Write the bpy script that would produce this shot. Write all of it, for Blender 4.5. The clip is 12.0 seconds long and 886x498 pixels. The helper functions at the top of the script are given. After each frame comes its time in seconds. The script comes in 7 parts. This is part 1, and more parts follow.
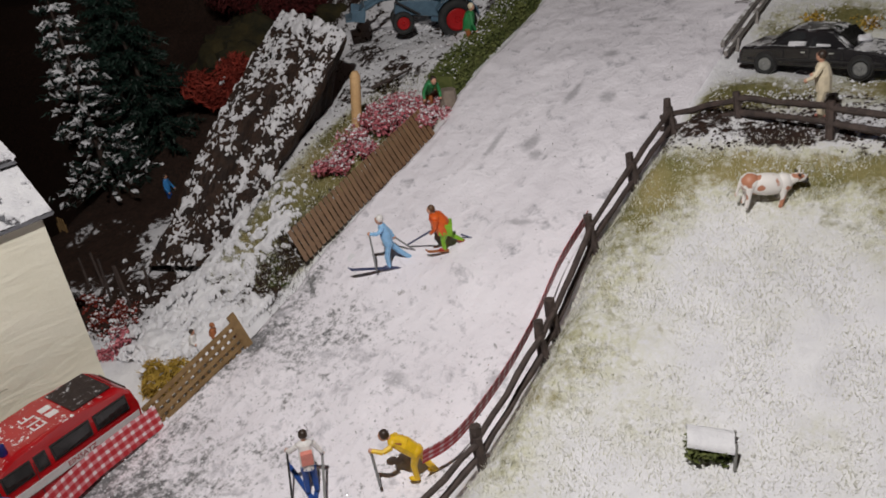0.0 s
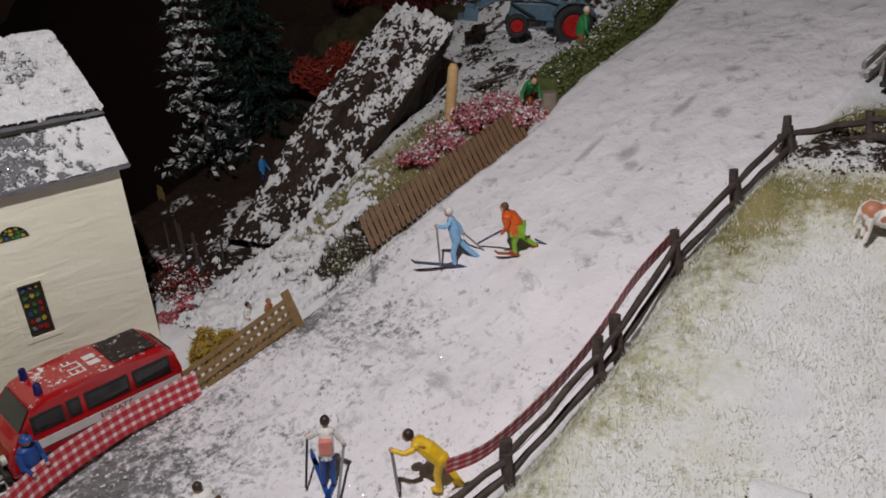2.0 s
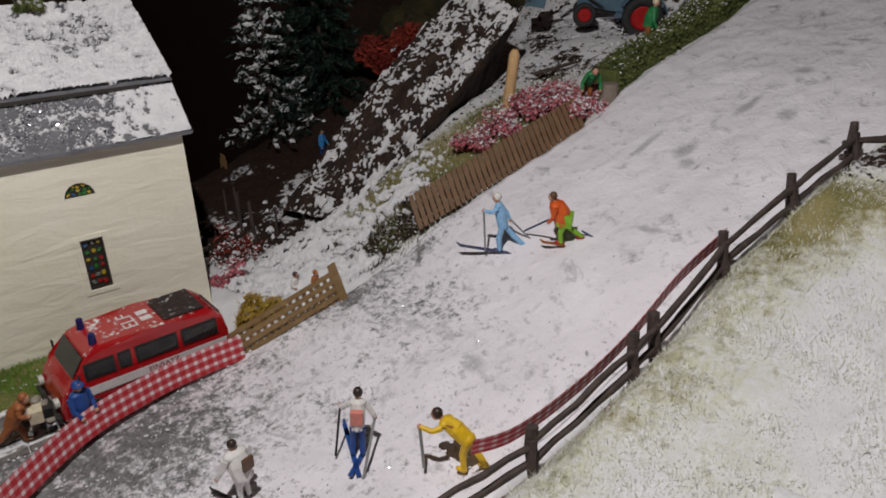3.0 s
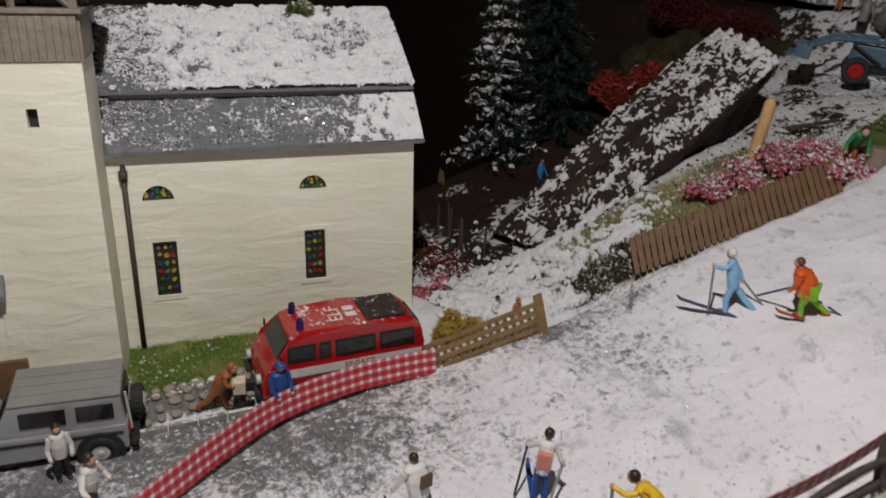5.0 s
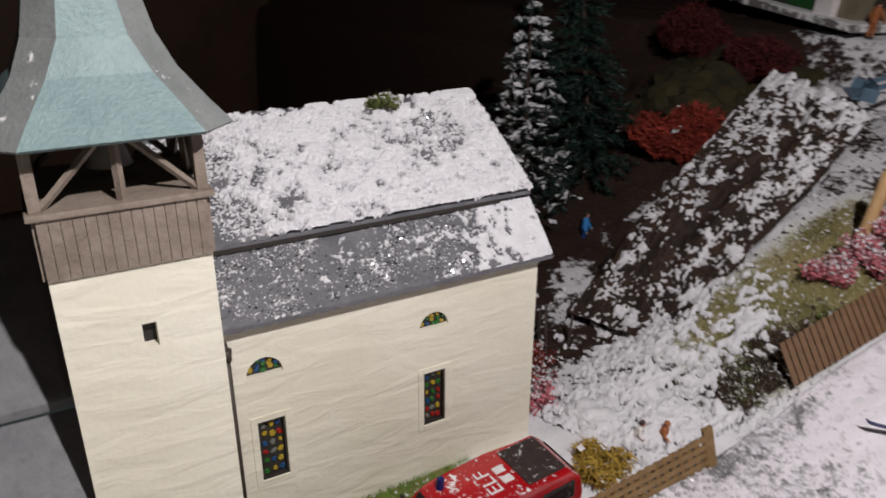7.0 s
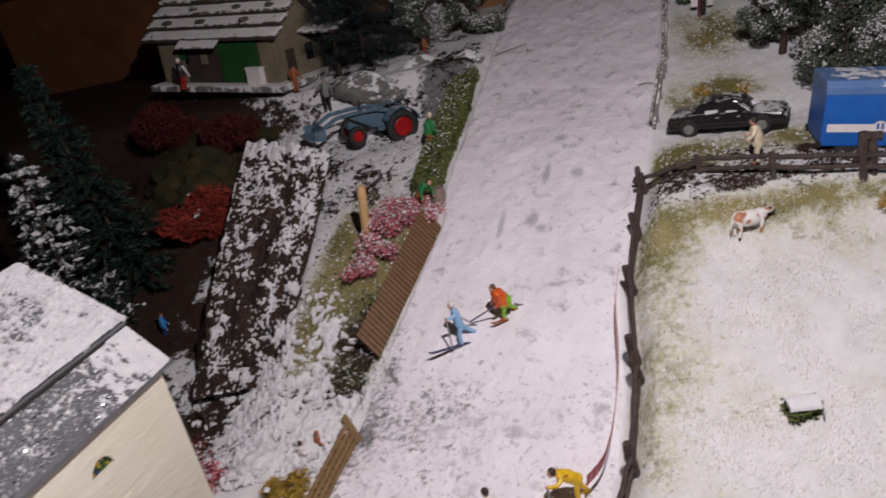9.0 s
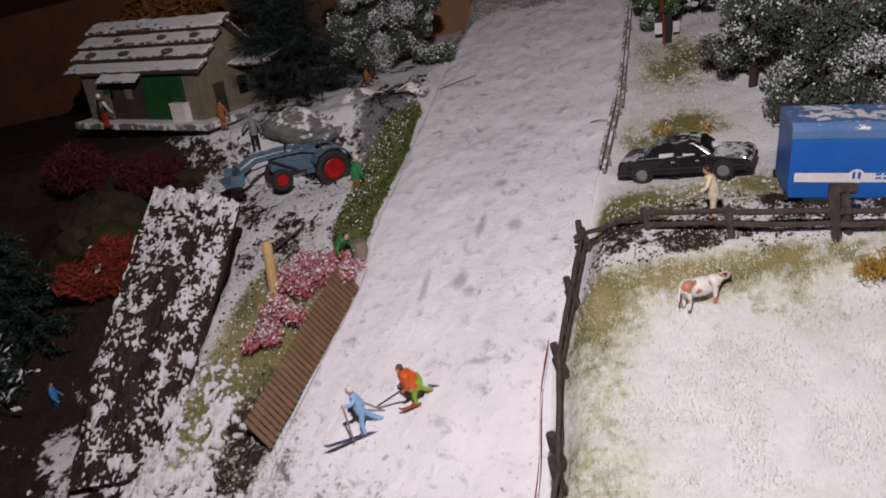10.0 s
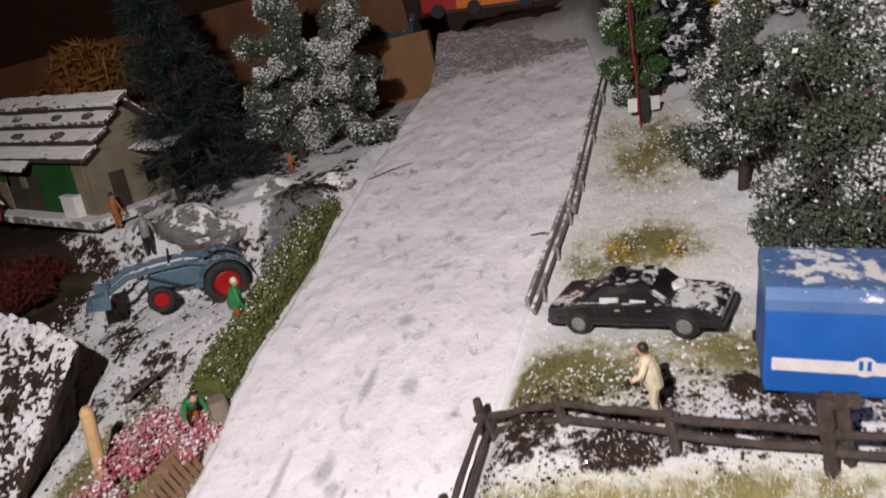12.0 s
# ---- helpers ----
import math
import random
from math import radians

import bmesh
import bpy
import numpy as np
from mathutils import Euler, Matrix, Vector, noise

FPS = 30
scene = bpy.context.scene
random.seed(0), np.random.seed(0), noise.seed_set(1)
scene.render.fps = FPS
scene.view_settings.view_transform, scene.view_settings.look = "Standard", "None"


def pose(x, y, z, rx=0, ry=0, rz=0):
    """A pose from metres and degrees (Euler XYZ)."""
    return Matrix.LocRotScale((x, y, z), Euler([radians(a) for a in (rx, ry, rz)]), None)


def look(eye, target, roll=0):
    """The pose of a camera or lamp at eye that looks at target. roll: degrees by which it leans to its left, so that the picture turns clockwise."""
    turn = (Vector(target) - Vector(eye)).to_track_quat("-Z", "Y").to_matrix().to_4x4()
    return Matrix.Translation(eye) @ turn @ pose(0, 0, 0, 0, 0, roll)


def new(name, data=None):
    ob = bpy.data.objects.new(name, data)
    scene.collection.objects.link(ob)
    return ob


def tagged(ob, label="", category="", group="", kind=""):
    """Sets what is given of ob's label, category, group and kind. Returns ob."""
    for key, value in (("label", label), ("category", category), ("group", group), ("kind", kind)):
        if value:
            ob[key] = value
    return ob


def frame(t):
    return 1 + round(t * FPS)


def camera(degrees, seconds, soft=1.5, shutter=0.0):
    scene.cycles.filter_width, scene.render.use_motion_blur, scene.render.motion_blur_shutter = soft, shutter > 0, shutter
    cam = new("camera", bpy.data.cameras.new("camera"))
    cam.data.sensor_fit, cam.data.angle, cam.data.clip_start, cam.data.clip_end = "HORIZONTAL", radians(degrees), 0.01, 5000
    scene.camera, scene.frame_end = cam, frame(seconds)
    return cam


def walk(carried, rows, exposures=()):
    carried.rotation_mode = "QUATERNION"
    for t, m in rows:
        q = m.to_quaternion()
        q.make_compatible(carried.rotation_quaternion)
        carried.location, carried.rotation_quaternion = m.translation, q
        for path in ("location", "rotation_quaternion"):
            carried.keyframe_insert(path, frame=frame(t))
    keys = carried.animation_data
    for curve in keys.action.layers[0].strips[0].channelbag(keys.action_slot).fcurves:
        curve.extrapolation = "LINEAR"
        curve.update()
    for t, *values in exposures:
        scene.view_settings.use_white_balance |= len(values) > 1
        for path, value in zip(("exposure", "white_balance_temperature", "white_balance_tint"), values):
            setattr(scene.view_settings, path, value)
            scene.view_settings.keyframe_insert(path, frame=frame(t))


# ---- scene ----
U = 0.0112  # metres in one unit of this 1:87 layout
LEVEL = pose(0, 0, 0, 0, -3, 0)  # sets the layout level
cam = camera(61.73, 12.0, soft=1.7, shutter=0.4)
# seconds, eye x y z, yaw, pitch, roll
PATH = [
    (0.0, 0.619, 0.335, 9.927, 30.78, -25.43, -8.53),
    (0.5, 0.627, 0.751, 9.231, 32.93, -24.85, -8.16),
    (1.0, 0.663, 1.383, 9.048, 35.96, -23.31, -5.95),
    (1.5, 0.675, 1.522, 8.916, 38.64, -22.23, -5.04),
    (2.0, 1.049, 1.759, 8.425, 40.11, -22.07, -4.84),
    (2.5, 0.974, 1.499, 8.102, 41.61, -21.13, -4.20),
    (2.7, 1.393, 1.675, 8.482, 43.24, -22.13, -3.42),
    (4.3, 1.085, 2.149, 7.553, 56.09, -20.58, -1.57),
    (4.5, 0.670, 2.438, 7.555, 59.57, -20.43, -0.65),
    (5.0, 0.445, 1.796, 7.950, 60.48, -19.94, 1.55),
    (5.5, -1.137, 1.926, 8.831, 62.96, -20.06, 2.42),
    (6.0, -3.116, 0.399, 9.791, 61.86, -21.67, 1.74),
    (6.5, -5.400, -0.095, 10.437, 57.48, -21.13, 1.52),
    (6.7, -6.205, -0.341, 10.502, 55.57, -21.72, 1.13),
    (8.3, -7.231, -5.863, 12.577, 20.14, -21.77, -8.70),
    (8.5, -7.023, -6.105, 12.453, 17.42, -20.81, -10.88),
    (9.0, -5.492, -5.138, 13.092, 13.15, -22.68, -13.03),
    (9.5, -3.995, -3.154, 12.260, 12.74, -22.16, -12.98),
    (10.0, -3.056, -0.798, 12.343, 13.45, -20.95, -13.40),
    (10.5, -1.947, 1.012, 12.376, 14.48, -20.71, -14.79),
    (11.0, -1.217, 2.878, 12.177, 14.93, -19.80, -14.19),
    (11.5, 0.088, 5.006, 12.128, 15.89, -18.93, -14.05),
    (12.0, 0.671, 7.137, 12.435, 17.16, -17.96, -14.56),
]


def eye_pose(x, y, z, yaw, pitch, roll):
    a, b = radians(yaw), radians(pitch)
    ahead = Vector((-math.sin(a) * math.cos(b), math.cos(a) * math.cos(b), math.sin(b)))
    eye = Vector((x, y, z)) * U
    return LEVEL @ look(eye, eye + ahead, roll)


walk(cam, [(t, eye_pose(*row)) for t, *row in PATH], [(0, -0.13, 6450, 8), (1, -0.28, 6400, 9), (2.7, -0.32, 6400, 8), (4.5, -0.36, 6500, 7), (5.0, -0.30, 6500, 7), (5.6, -0.11, 6500, 9), (6.7, 0.08, 6400, 11), (8.3, -0.38, 6450, 17), (9.0, -0.08, 6450, 17), (9.5, 0.07, 6450, 17), (10.5, 0.12, 6500, 16), (12, 0.65, 6600, 14)])

# ---- world and lights ----
world = bpy.data.worlds.new("dark_room")
scene.world = world
world.use_nodes = True
world.node_tree.nodes["Background"].inputs[0].default_value = (1.0, 0.78, 0.6, 1)
world.node_tree.nodes["Background"].inputs[1].default_value = 0.0012

flash = bpy.data.lights.new("hand_lamp", "POINT")
flash.energy, flash.shadow_soft_size, flash.color = 2.5, 0.003, (1.0, 0.955, 0.93)
flash_ob = new("hand_lamp", flash)
flash_ob.matrix_basis = LEVEL @ pose(-3.0 * U, 3.0 * U, 20.0 * U)

# ---- small tools; lengths are in layout units until the last lines ----
def nodes_of(name):
    m = bpy.data.materials.new(name)
    m.use_nodes = True
    return m, m.node_tree.nodes, m.node_tree.links, m.node_tree.nodes["Principled BSDF"]


def noise_node(nt, scale, detail=5, rough=0.55, vec=None, dist=0.0):
    n = nt.nodes.new("ShaderNodeTexNoise")
    n.inputs["Scale"].default_value, n.inputs["Detail"].default_value = scale / U, detail
    n.inputs["Roughness"].default_value, n.inputs["Distortion"].default_value = rough, dist
    if vec:
        nt.links.new(vec, n.inputs["Vector"])
    return n


def ramp(nt, src, lo, hi):
    n = nt.nodes.new("ShaderNodeMapRange")
    n.clamp = True
    nt.links.new(src, n.inputs[0])
    n.inputs[1].default_value, n.inputs[2].default_value = lo, hi
    return n.outputs[0]


def mixc(nt, fac, a, b):
    n = nt.nodes.new("ShaderNodeMix")
    n.data_type = "RGBA"
    if isinstance(fac, float):
        n.inputs[0].default_value = fac
    else:
        nt.links.new(fac, n.inputs[0])
    for sock, v in ((n.inputs[6], a), (n.inputs[7], b)):
        if isinstance(v, tuple):
            sock.default_value = (*v, 1)
        else:
            nt.links.new(v, sock)
    return n.outputs[2]


def mathn(nt, op, a, b):
    n = nt.nodes.new("ShaderNodeMath")
    n.operation = op
    for k, v in enumerate((a, b)):
        if isinstance(v, (int, float)):
            n.inputs[k].default_value = v
        else:
            nt.links.new(v, n.inputs[k])
    return n.outputs[0]


def bump(nt, bsdf, src, strength, dist):
    b = nt.nodes.new("ShaderNodeBump")
    b.inputs["Strength"].default_value, b.inputs["Distance"].default_value = strength, dist * U
    nt.links.new(src, b.inputs["Height"])
    nt.links.new(b.outputs[0], bsdf.inputs["Normal"])


def coords(nt):
    return nt.nodes.new("ShaderNodeTexCoord").outputs["Object"]


def mat(name, c1, c2=None, scale=2.0, rough=0.6, metal=0.0, relief=0.3, rscale=14.0, spec=0.4, snow=0.0, sscale=3.0, grain=0.12, vary=0.0, coat=0.0, upward=0.22):
    """A surface of two tones with fine grain and relief; snow: how much of it loose snow covers."""
    m, ns, ln, b = nodes_of(name)
    nt = m.node_tree
    v = coords(nt)
    c2 = c2 or tuple(x * 0.75 for x in c1)
    big, fine = noise_node(nt, scale, 4, 0.6, v), noise_node(nt, rscale, 4, 0.65, v)
    col = mixc(nt, ramp(nt, big.outputs[0], 0.35, 0.65), c1, c2)
    dark = tuple(x * (1 - 2.5 * grain) for x in c2)
    col = mixc(nt, mathn(nt, "MULTIPLY", ramp(nt, fine.outputs[0], 0.5, 0.75), min(1.0, 4 * grain)), col, dark)
    if vary:
        info = ns.new("ShaderNodeObjectInfo")
        col = mixc(nt, mathn(nt, "MULTIPLY", info.outputs["Random"], vary), col, tuple(x * 0.45 for x in c1))
    height = fine.outputs[0]
    if snow > 0:
        sn = noise_node(nt, sscale, 7, 0.72, v)
        drift = noise_node(nt, sscale * 0.22, 2, 0.5, v)
        geo = ns.new("ShaderNodeNewGeometry")
        sep = ns.new("ShaderNodeSeparateXYZ")
        ln.new(geo.outputs["Normal"], sep.inputs[0])
        up = mathn(nt, "MULTIPLY", sep.outputs[2], upward)
        mask = ramp(nt, mathn(nt, "ADD", mathn(nt, "ADD", sn.outputs[0], up), mathn(nt, "MULTIPLY", mathn(nt, "SUBTRACT", drift.outputs[0], 0.5), 0.55)), 0.89 - 0.5 * snow, 0.95 - 0.5 * snow)
        col = mixc(nt, mask, col, (0.82, 0.81, 0.82))
        height = mathn(nt, "ADD", height, mask)
        b.inputs["Roughness"].default_value = 0.8
    ln.new(col, b.inputs["Base Color"])
    b.inputs["Roughness"].default_value, b.inputs["Metallic"].default_value = rough, metal
    b.inputs["Specular IOR Level"].default_value = spec
    b.inputs["Coat Weight"].default_value = coat
    if relief:
        bump(nt, b, height, relief, 0.06)
    return m


def part(name, bm, material, parent=None, label="", smooth=False):
    """Links a bmesh as one mesh object, under a thing or a part."""
    me = bpy.data.meshes.new(name)
    bm.normal_update()
    bm.to_mesh(me)
    bm.free()
    for mt in material if isinstance(material, (list, tuple)) else (material,):
        me.materials.append(mt)
    if smooth:
        me.polygons.foreach_set("use_smooth", [True] * len(me.polygons))
    ob = new(name, me)
    ob.parent = parent
    if label:
        tagged(ob, label)
    return ob


def raw(name, verts, faces, material, parent=None, label="", mats=None):
    me = bpy.data.meshes.new(name)
    me.from_pydata([tuple(map(float, v)) for v in verts], [], [tuple(map(int, f)) for f in faces])
    for mt in material if isinstance(material, (list, tuple)) else (material,):
        me.materials.append(mt)
    if mats is not None:
        me.polygons.foreach_set("material_index", [int(i) for i in mats])
    ob = new(name, me)
    ob.parent = parent
    if label:
        tagged(ob, label)
    return ob


def thing(name, label, category, at=(0, 0, 0), turn=0.0, tilt=(0, 0), group="", kind="", lean=6.0):
    ob = new(name)
    ob.empty_display_size = 0.005
    ob.matrix_basis = Matrix.Translation(at) @ pose(0, 0, 0, 0, lean if any(at) else 0.0, 0) @ pose(0, 0, 0, tilt[0], tilt[1], turn)
    return tagged(ob, label, category, group, kind)


def BM():
    return bmesh.new()


def box(bm, c, s, rz=0.0, bev=0.0, mi=0, rx=0.0, ry=0.0):
    m = pose(*c, rx, ry, rz) @ Matrix.Diagonal((*s, 1))
    r = bmesh.ops.create_cube(bm, size=1, matrix=m)
    fs = list({f for v in r["verts"] for f in v.link_faces})
    for f in fs:
        f.material_index = mi
    if bev:
        es = list({e for v in r["verts"] for e in v.link_edges})
        q = bmesh.ops.bevel(bm, geom=es, offset=bev, segments=2, affect="EDGES", profile=0.6)
        for f in q["faces"]:
            f.material_index = mi
    return bm


def rod(bm, p, q, r0, r1=None, n=8, mi=0, caps=True):
    p, q = Vector(p), Vector(q)
    d = q - p
    m = Matrix.Translation((p + q) / 2) @ d.to_track_quat("Z", "Y").to_matrix().to_4x4()
    r = bmesh.ops.create_cone(bm, cap_ends=caps, segments=n, radius1=r0, radius2=r0 if r1 is None else r1, depth=d.length, matrix=m)
    for f in {f for v in r["verts"] for f in v.link_faces}:
        f.material_index = mi
    return bm


def ball(bm, c, s, n=10, mi=0, rz=0.0):
    s = s if isinstance(s, (tuple, list)) else (s, s, s)
    r = bmesh.ops.create_uvsphere(bm, u_segments=n, v_segments=max(5, n * 2 // 3), radius=1, matrix=pose(*c, 0, 0, rz) @ Matrix.Diagonal((*s, 1)))
    for f in {f for v in r["verts"] for f in v.link_faces}:
        f.material_index, f.smooth = mi, True
    return bm


def slab(bm, outline, x0, x1, bev=0.0, mi=0, narrow=0.0):
    """A side outline of (y, z) pushed across from x0 to x1; narrow draws the top half in towards the middle."""
    zs = [z for _, z in outline]
    lo, hi = min(zs), max(zs)
    def at(x, y, z):
        k = max(0.0, (z - (lo + hi) / 2) / (hi - lo) * 2)
        mid = (x0 + x1) / 2
        return (mid + (x - mid) * (1 - narrow * k), y, z)
    a, b = [bm.verts.new(at(x0, y, z)) for y, z in outline], [bm.verts.new(at(x1, y, z)) for y, z in outline]
    n = len(outline)
    fs = [bm.faces.new(a), bm.faces.new(b[::-1])] + [bm.faces.new((a[(i + 1) % n], a[i], b[i], b[(i + 1) % n])) for i in range(n)]
    for f in fs:
        f.material_index = mi
    if bev:
        es = list({e for f in fs for e in f.edges})
        q = bmesh.ops.bevel(bm, geom=es, offset=bev, segments=2, affect="EDGES", profile=0.6)
        for f in q["faces"]:
            f.material_index = mi
    bmesh.ops.recalc_face_normals(bm, faces=bm.faces[:])
    return bm


def lumpy(bm, amount, scale, seed=0.0):
    for v in bm.verts:
        v.co += v.normal * amount * noise.noise(v.co * scale + Vector((seed, seed * 2, 0)))
    return bm


def flakes(centres, size, rng, narrow=1.0, flat=0.0):
    """Small crooked four-sided flakes at the centres: verts and faces."""
    c = np.asarray(centres, float)
    n = len(c)
    d = rng.normal(size=(n, 2, 3))
    if flat:
        d[:, :, 2] *= 1 - flat
    a = d[:, 0] / np.linalg.norm(d[:, 0], axis=1, keepdims=True)
    b = np.cross(a, d[:, 1])
    b /= np.linalg.norm(b, axis=1, keepdims=True) + 1e-9
    s = size * rng.uniform(0.5, 1.3, size=(n, 1))
    w = s * rng.uniform(0.35, 0.8, size=(n, 1)) * narrow
    k = np.cross(a, b) * s * 0.3
    v = np.stack([c - a * s, c - b * w + k, c + a * s, c + b * w], 1).reshape(-1, 3)
    f = np.arange(4 * n).reshape(n, 4)
    return v, f


def snow_crust(name, label, at, nu, nv, bias, thick, scale, seed, parent=None, material=None, fine=0.45):
    """Clotted loose snow with real edges over the surface at(u, v) -> (point, normal); bias(u, v) says how closed it is."""
    rng = random.Random(seed)
    verts, hs = [], []
    for j in range(nv + 1):
        for i in range(nu + 1):
            u, v = i / nu, j / nv
            p, n = at(u, v)
            q = p * scale + Vector((seed, 0, 0))
            h = 0.8 * noise.fractal(q, 0.9, 2.1, 4) + fine * noise.noise(q * 4.3) + bias(u, v) + 0.15 * (rng.random() - 0.5)
            hs.append(h)
            lift = thick * min(1.0, max(0.0, h) * 1.6) ** 0.6 * (0.9 + 0.2 * rng.random()) if h > 0 else -0.05
            side = n.orthogonal().normalized() * (rng.random() - 0.5) * 0.02
            verts.append(p + n * lift + side)
    faces = []
    for j in range(nv):
        for i in range(nu):
            k = j * (nu + 1) + i
            q = (k, k + 1, k + nu + 2, k + nu + 1)
            if sum(hs[x] > 0 for x in q) >= 2:
                faces.append(q)
    used = sorted({k for f in faces for k in f})
    back = {k: i for i, k in enumerate(used)}
    ob = raw(name, [verts[k] for k in used], [tuple(back[k] for k in f) for f in faces], material or SNOW, parent, label if parent else "")
    if not parent:
        tagged(ob, label, "snow", kind="stuff")
    return ob


def smooth01(a, b, x):
    t = np.clip((x - a) / (b - a), 0, 1)
    return t * t * (3 - 2 * t)

# ---- materials ----
def ground_material():
    """Snow over turf, earth and grit; the three masks say how much of each comes through."""
    m, ns, ln, b = nodes_of("layout_ground")
    nt = m.node_tree
    v = coords(nt)
    att = ns.new("ShaderNodeAttribute")
    att.attribute_name = "cover"
    sep = ns.new("ShaderNodeSeparateColor")
    ln.new(att.outputs["Color"], sep.inputs[0])
    turf, earth, grit = sep.outputs[0], sep.outputs[1], sep.outputs[2]
    fine, mid, big = noise_node(nt, 9, 6, 0.7, v), noise_node(nt, 1.35, 8, 0.68, v, 0.3), noise_node(nt, 0.6, 3, 0.5, v)
    clot = noise_node(nt, 3.4, 7, 0.72, v)
    snow = mixc(nt, ramp(nt, mid.outputs[0], 0.35, 0.7), (0.80, 0.79, 0.81), (0.68, 0.67, 0.70))
    dot = noise_node(nt, 5.0, 5, 0.75, v)
    straw = mathn(nt, "MULTIPLY", ramp(nt, dot.outputs[0], 0.36, 0.60), ramp(nt, turf, 0.0, 0.35))
    snow = mixc(nt, mathn(nt, "MULTIPLY", straw, 0.88), snow, (0.56, 0.55, 0.38))
    grass = mixc(nt, ramp(nt, fine.outputs[0], 0.35, 0.65), (0.25, 0.22, 0.09), (0.12, 0.12, 0.04))
    grass = mixc(nt, ramp(nt, big.outputs[0], 0.4, 0.65), grass, (0.30, 0.25, 0.11))
    # soil brown, toned down partly for the dim ground behind the church
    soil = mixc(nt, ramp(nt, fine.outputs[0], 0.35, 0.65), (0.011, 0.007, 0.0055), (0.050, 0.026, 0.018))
    stone = mixc(nt, ramp(nt, fine.outputs[0], 0.35, 0.65), (0.10, 0.10, 0.105), (0.24, 0.23, 0.23))

    def through_snow(weight, soft):
        n = mathn(nt, "ADD", mathn(nt, "MULTIPLY", mid.outputs[0], 0.45), mathn(nt, "MULTIPLY", clot.outputs[0], 0.55))
        n = mathn(nt, "ADD", mathn(nt, "MULTIPLY", mathn(nt, "SUBTRACT", n, 0.5), 1.35), 0.5)
        edge = mathn(nt, "SUBTRACT", mathn(nt, "ADD", mathn(nt, "MULTIPLY", weight, 0.52), 0.0), mathn(nt, "SUBTRACT", n, 0.24))
        return ramp(nt, edge, -soft, soft)

    col = mixc(nt, through_snow(grit, 0.06), snow, stone)
    col = mixc(nt, through_snow(turf, 0.11), col, grass)
    e = through_snow(earth, 0.03)
    col = mixc(nt, e, col, soil)
    ln.new(col, b.inputs["Base Color"])
    b.inputs["Roughness"].default_value = 0.75
    b.inputs["Specular IOR Level"].default_value = 0.25
    h = mathn(nt, "SUBTRACT", mathn(nt, "ADD", fine.outputs[0], mathn(nt, "MULTIPLY", mid.outputs[0], 1.5)), mathn(nt, "MULTIPLY", e, 0.6))
    bump(nt, b, h, 0.55, 0.10)
    return m


def road_material():
    """Trodden plaster snow with grey scuffs."""
    m, ns, ln, b = nodes_of("trodden_snow")
    nt = m.node_tree
    v = coords(nt)
    att = ns.new("ShaderNodeAttribute")
    att.attribute_name = "cover"
    sep = ns.new("ShaderNodeSeparateColor")
    ln.new(att.outputs["Color"], sep.inputs[0])
    fine, mid, big = noise_node(nt, 7, 6, 0.7, v), noise_node(nt, 1.6, 6, 0.65, v, 0.4), noise_node(nt, 0.5, 3, 0.5, v)
    col = mixc(nt, ramp(nt, big.outputs[0], 0.35, 0.7), (0.87, 0.83, 0.88), (0.79, 0.75, 0.80))
    scuff = ramp(nt, mathn(nt, "ADD", mathn(nt, "MULTIPLY", mid.outputs[0], 0.8), mathn(nt, "MULTIPLY", fine.outputs[0], 0.2)), 0.55, 0.70)
    col = mixc(nt, mathn(nt, "MULTIPLY", scuff, 0.92), col, (0.30, 0.29, 0.32))
    smear = mathn(nt, "MULTIPLY", ramp(nt, mathn(nt, "ADD", sep.outputs[1], mathn(nt, "MULTIPLY", fine.outputs[0], 0.8)), 0.65, 1.15), 0.6)
    col = mixc(nt, smear, col, (0.30, 0.29, 0.31))
    n = mathn(nt, "ADD", mathn(nt, "MULTIPLY", mid.outputs[0], 0.4), mathn(nt, "MULTIPLY", noise_node(nt, 6.0, 6, 0.75, v).outputs[0], 0.6))
    n = mathn(nt, "ADD", mathn(nt, "MULTIPLY", mathn(nt, "SUBTRACT", n, 0.5), 1.9), 0.5)
    bare = ramp(nt, mathn(nt, "SUBTRACT", mathn(nt, "MULTIPLY", sep.outputs[2], 0.52), mathn(nt, "SUBTRACT", n, 0.24)), -0.06, 0.16)
    tar = mixc(nt, ramp(nt, fine.outputs[0], 0.35, 0.65), (0.10, 0.10, 0.105), (0.24, 0.235, 0.24))
    col = mixc(nt, bare, col, tar)
    slush = ramp(nt, mathn(nt, "SUBTRACT", mathn(nt, "MULTIPLY", sep.outputs[0], 0.52), mathn(nt, "SUBTRACT", n, 0.24)), -0.05, 0.07)
    col = mixc(nt, slush, col, mixc(nt, ramp(nt, fine.outputs[0], 0.4, 0.6), (0.20, 0.18, 0.17), (0.55, 0.52, 0.51)))
    ln.new(col, b.inputs["Base Color"])
    b.inputs["Roughness"].default_value = 0.6
    b.inputs["Specular IOR Level"].default_value = 0.3
    bump(nt, b, mathn(nt, "ADD", mathn(nt, "MULTIPLY", fine.outputs[0], 0.5), mathn(nt, "MULTIPLY", mid.outputs[0], 2.2)), 0.38, 0.16)
    return m


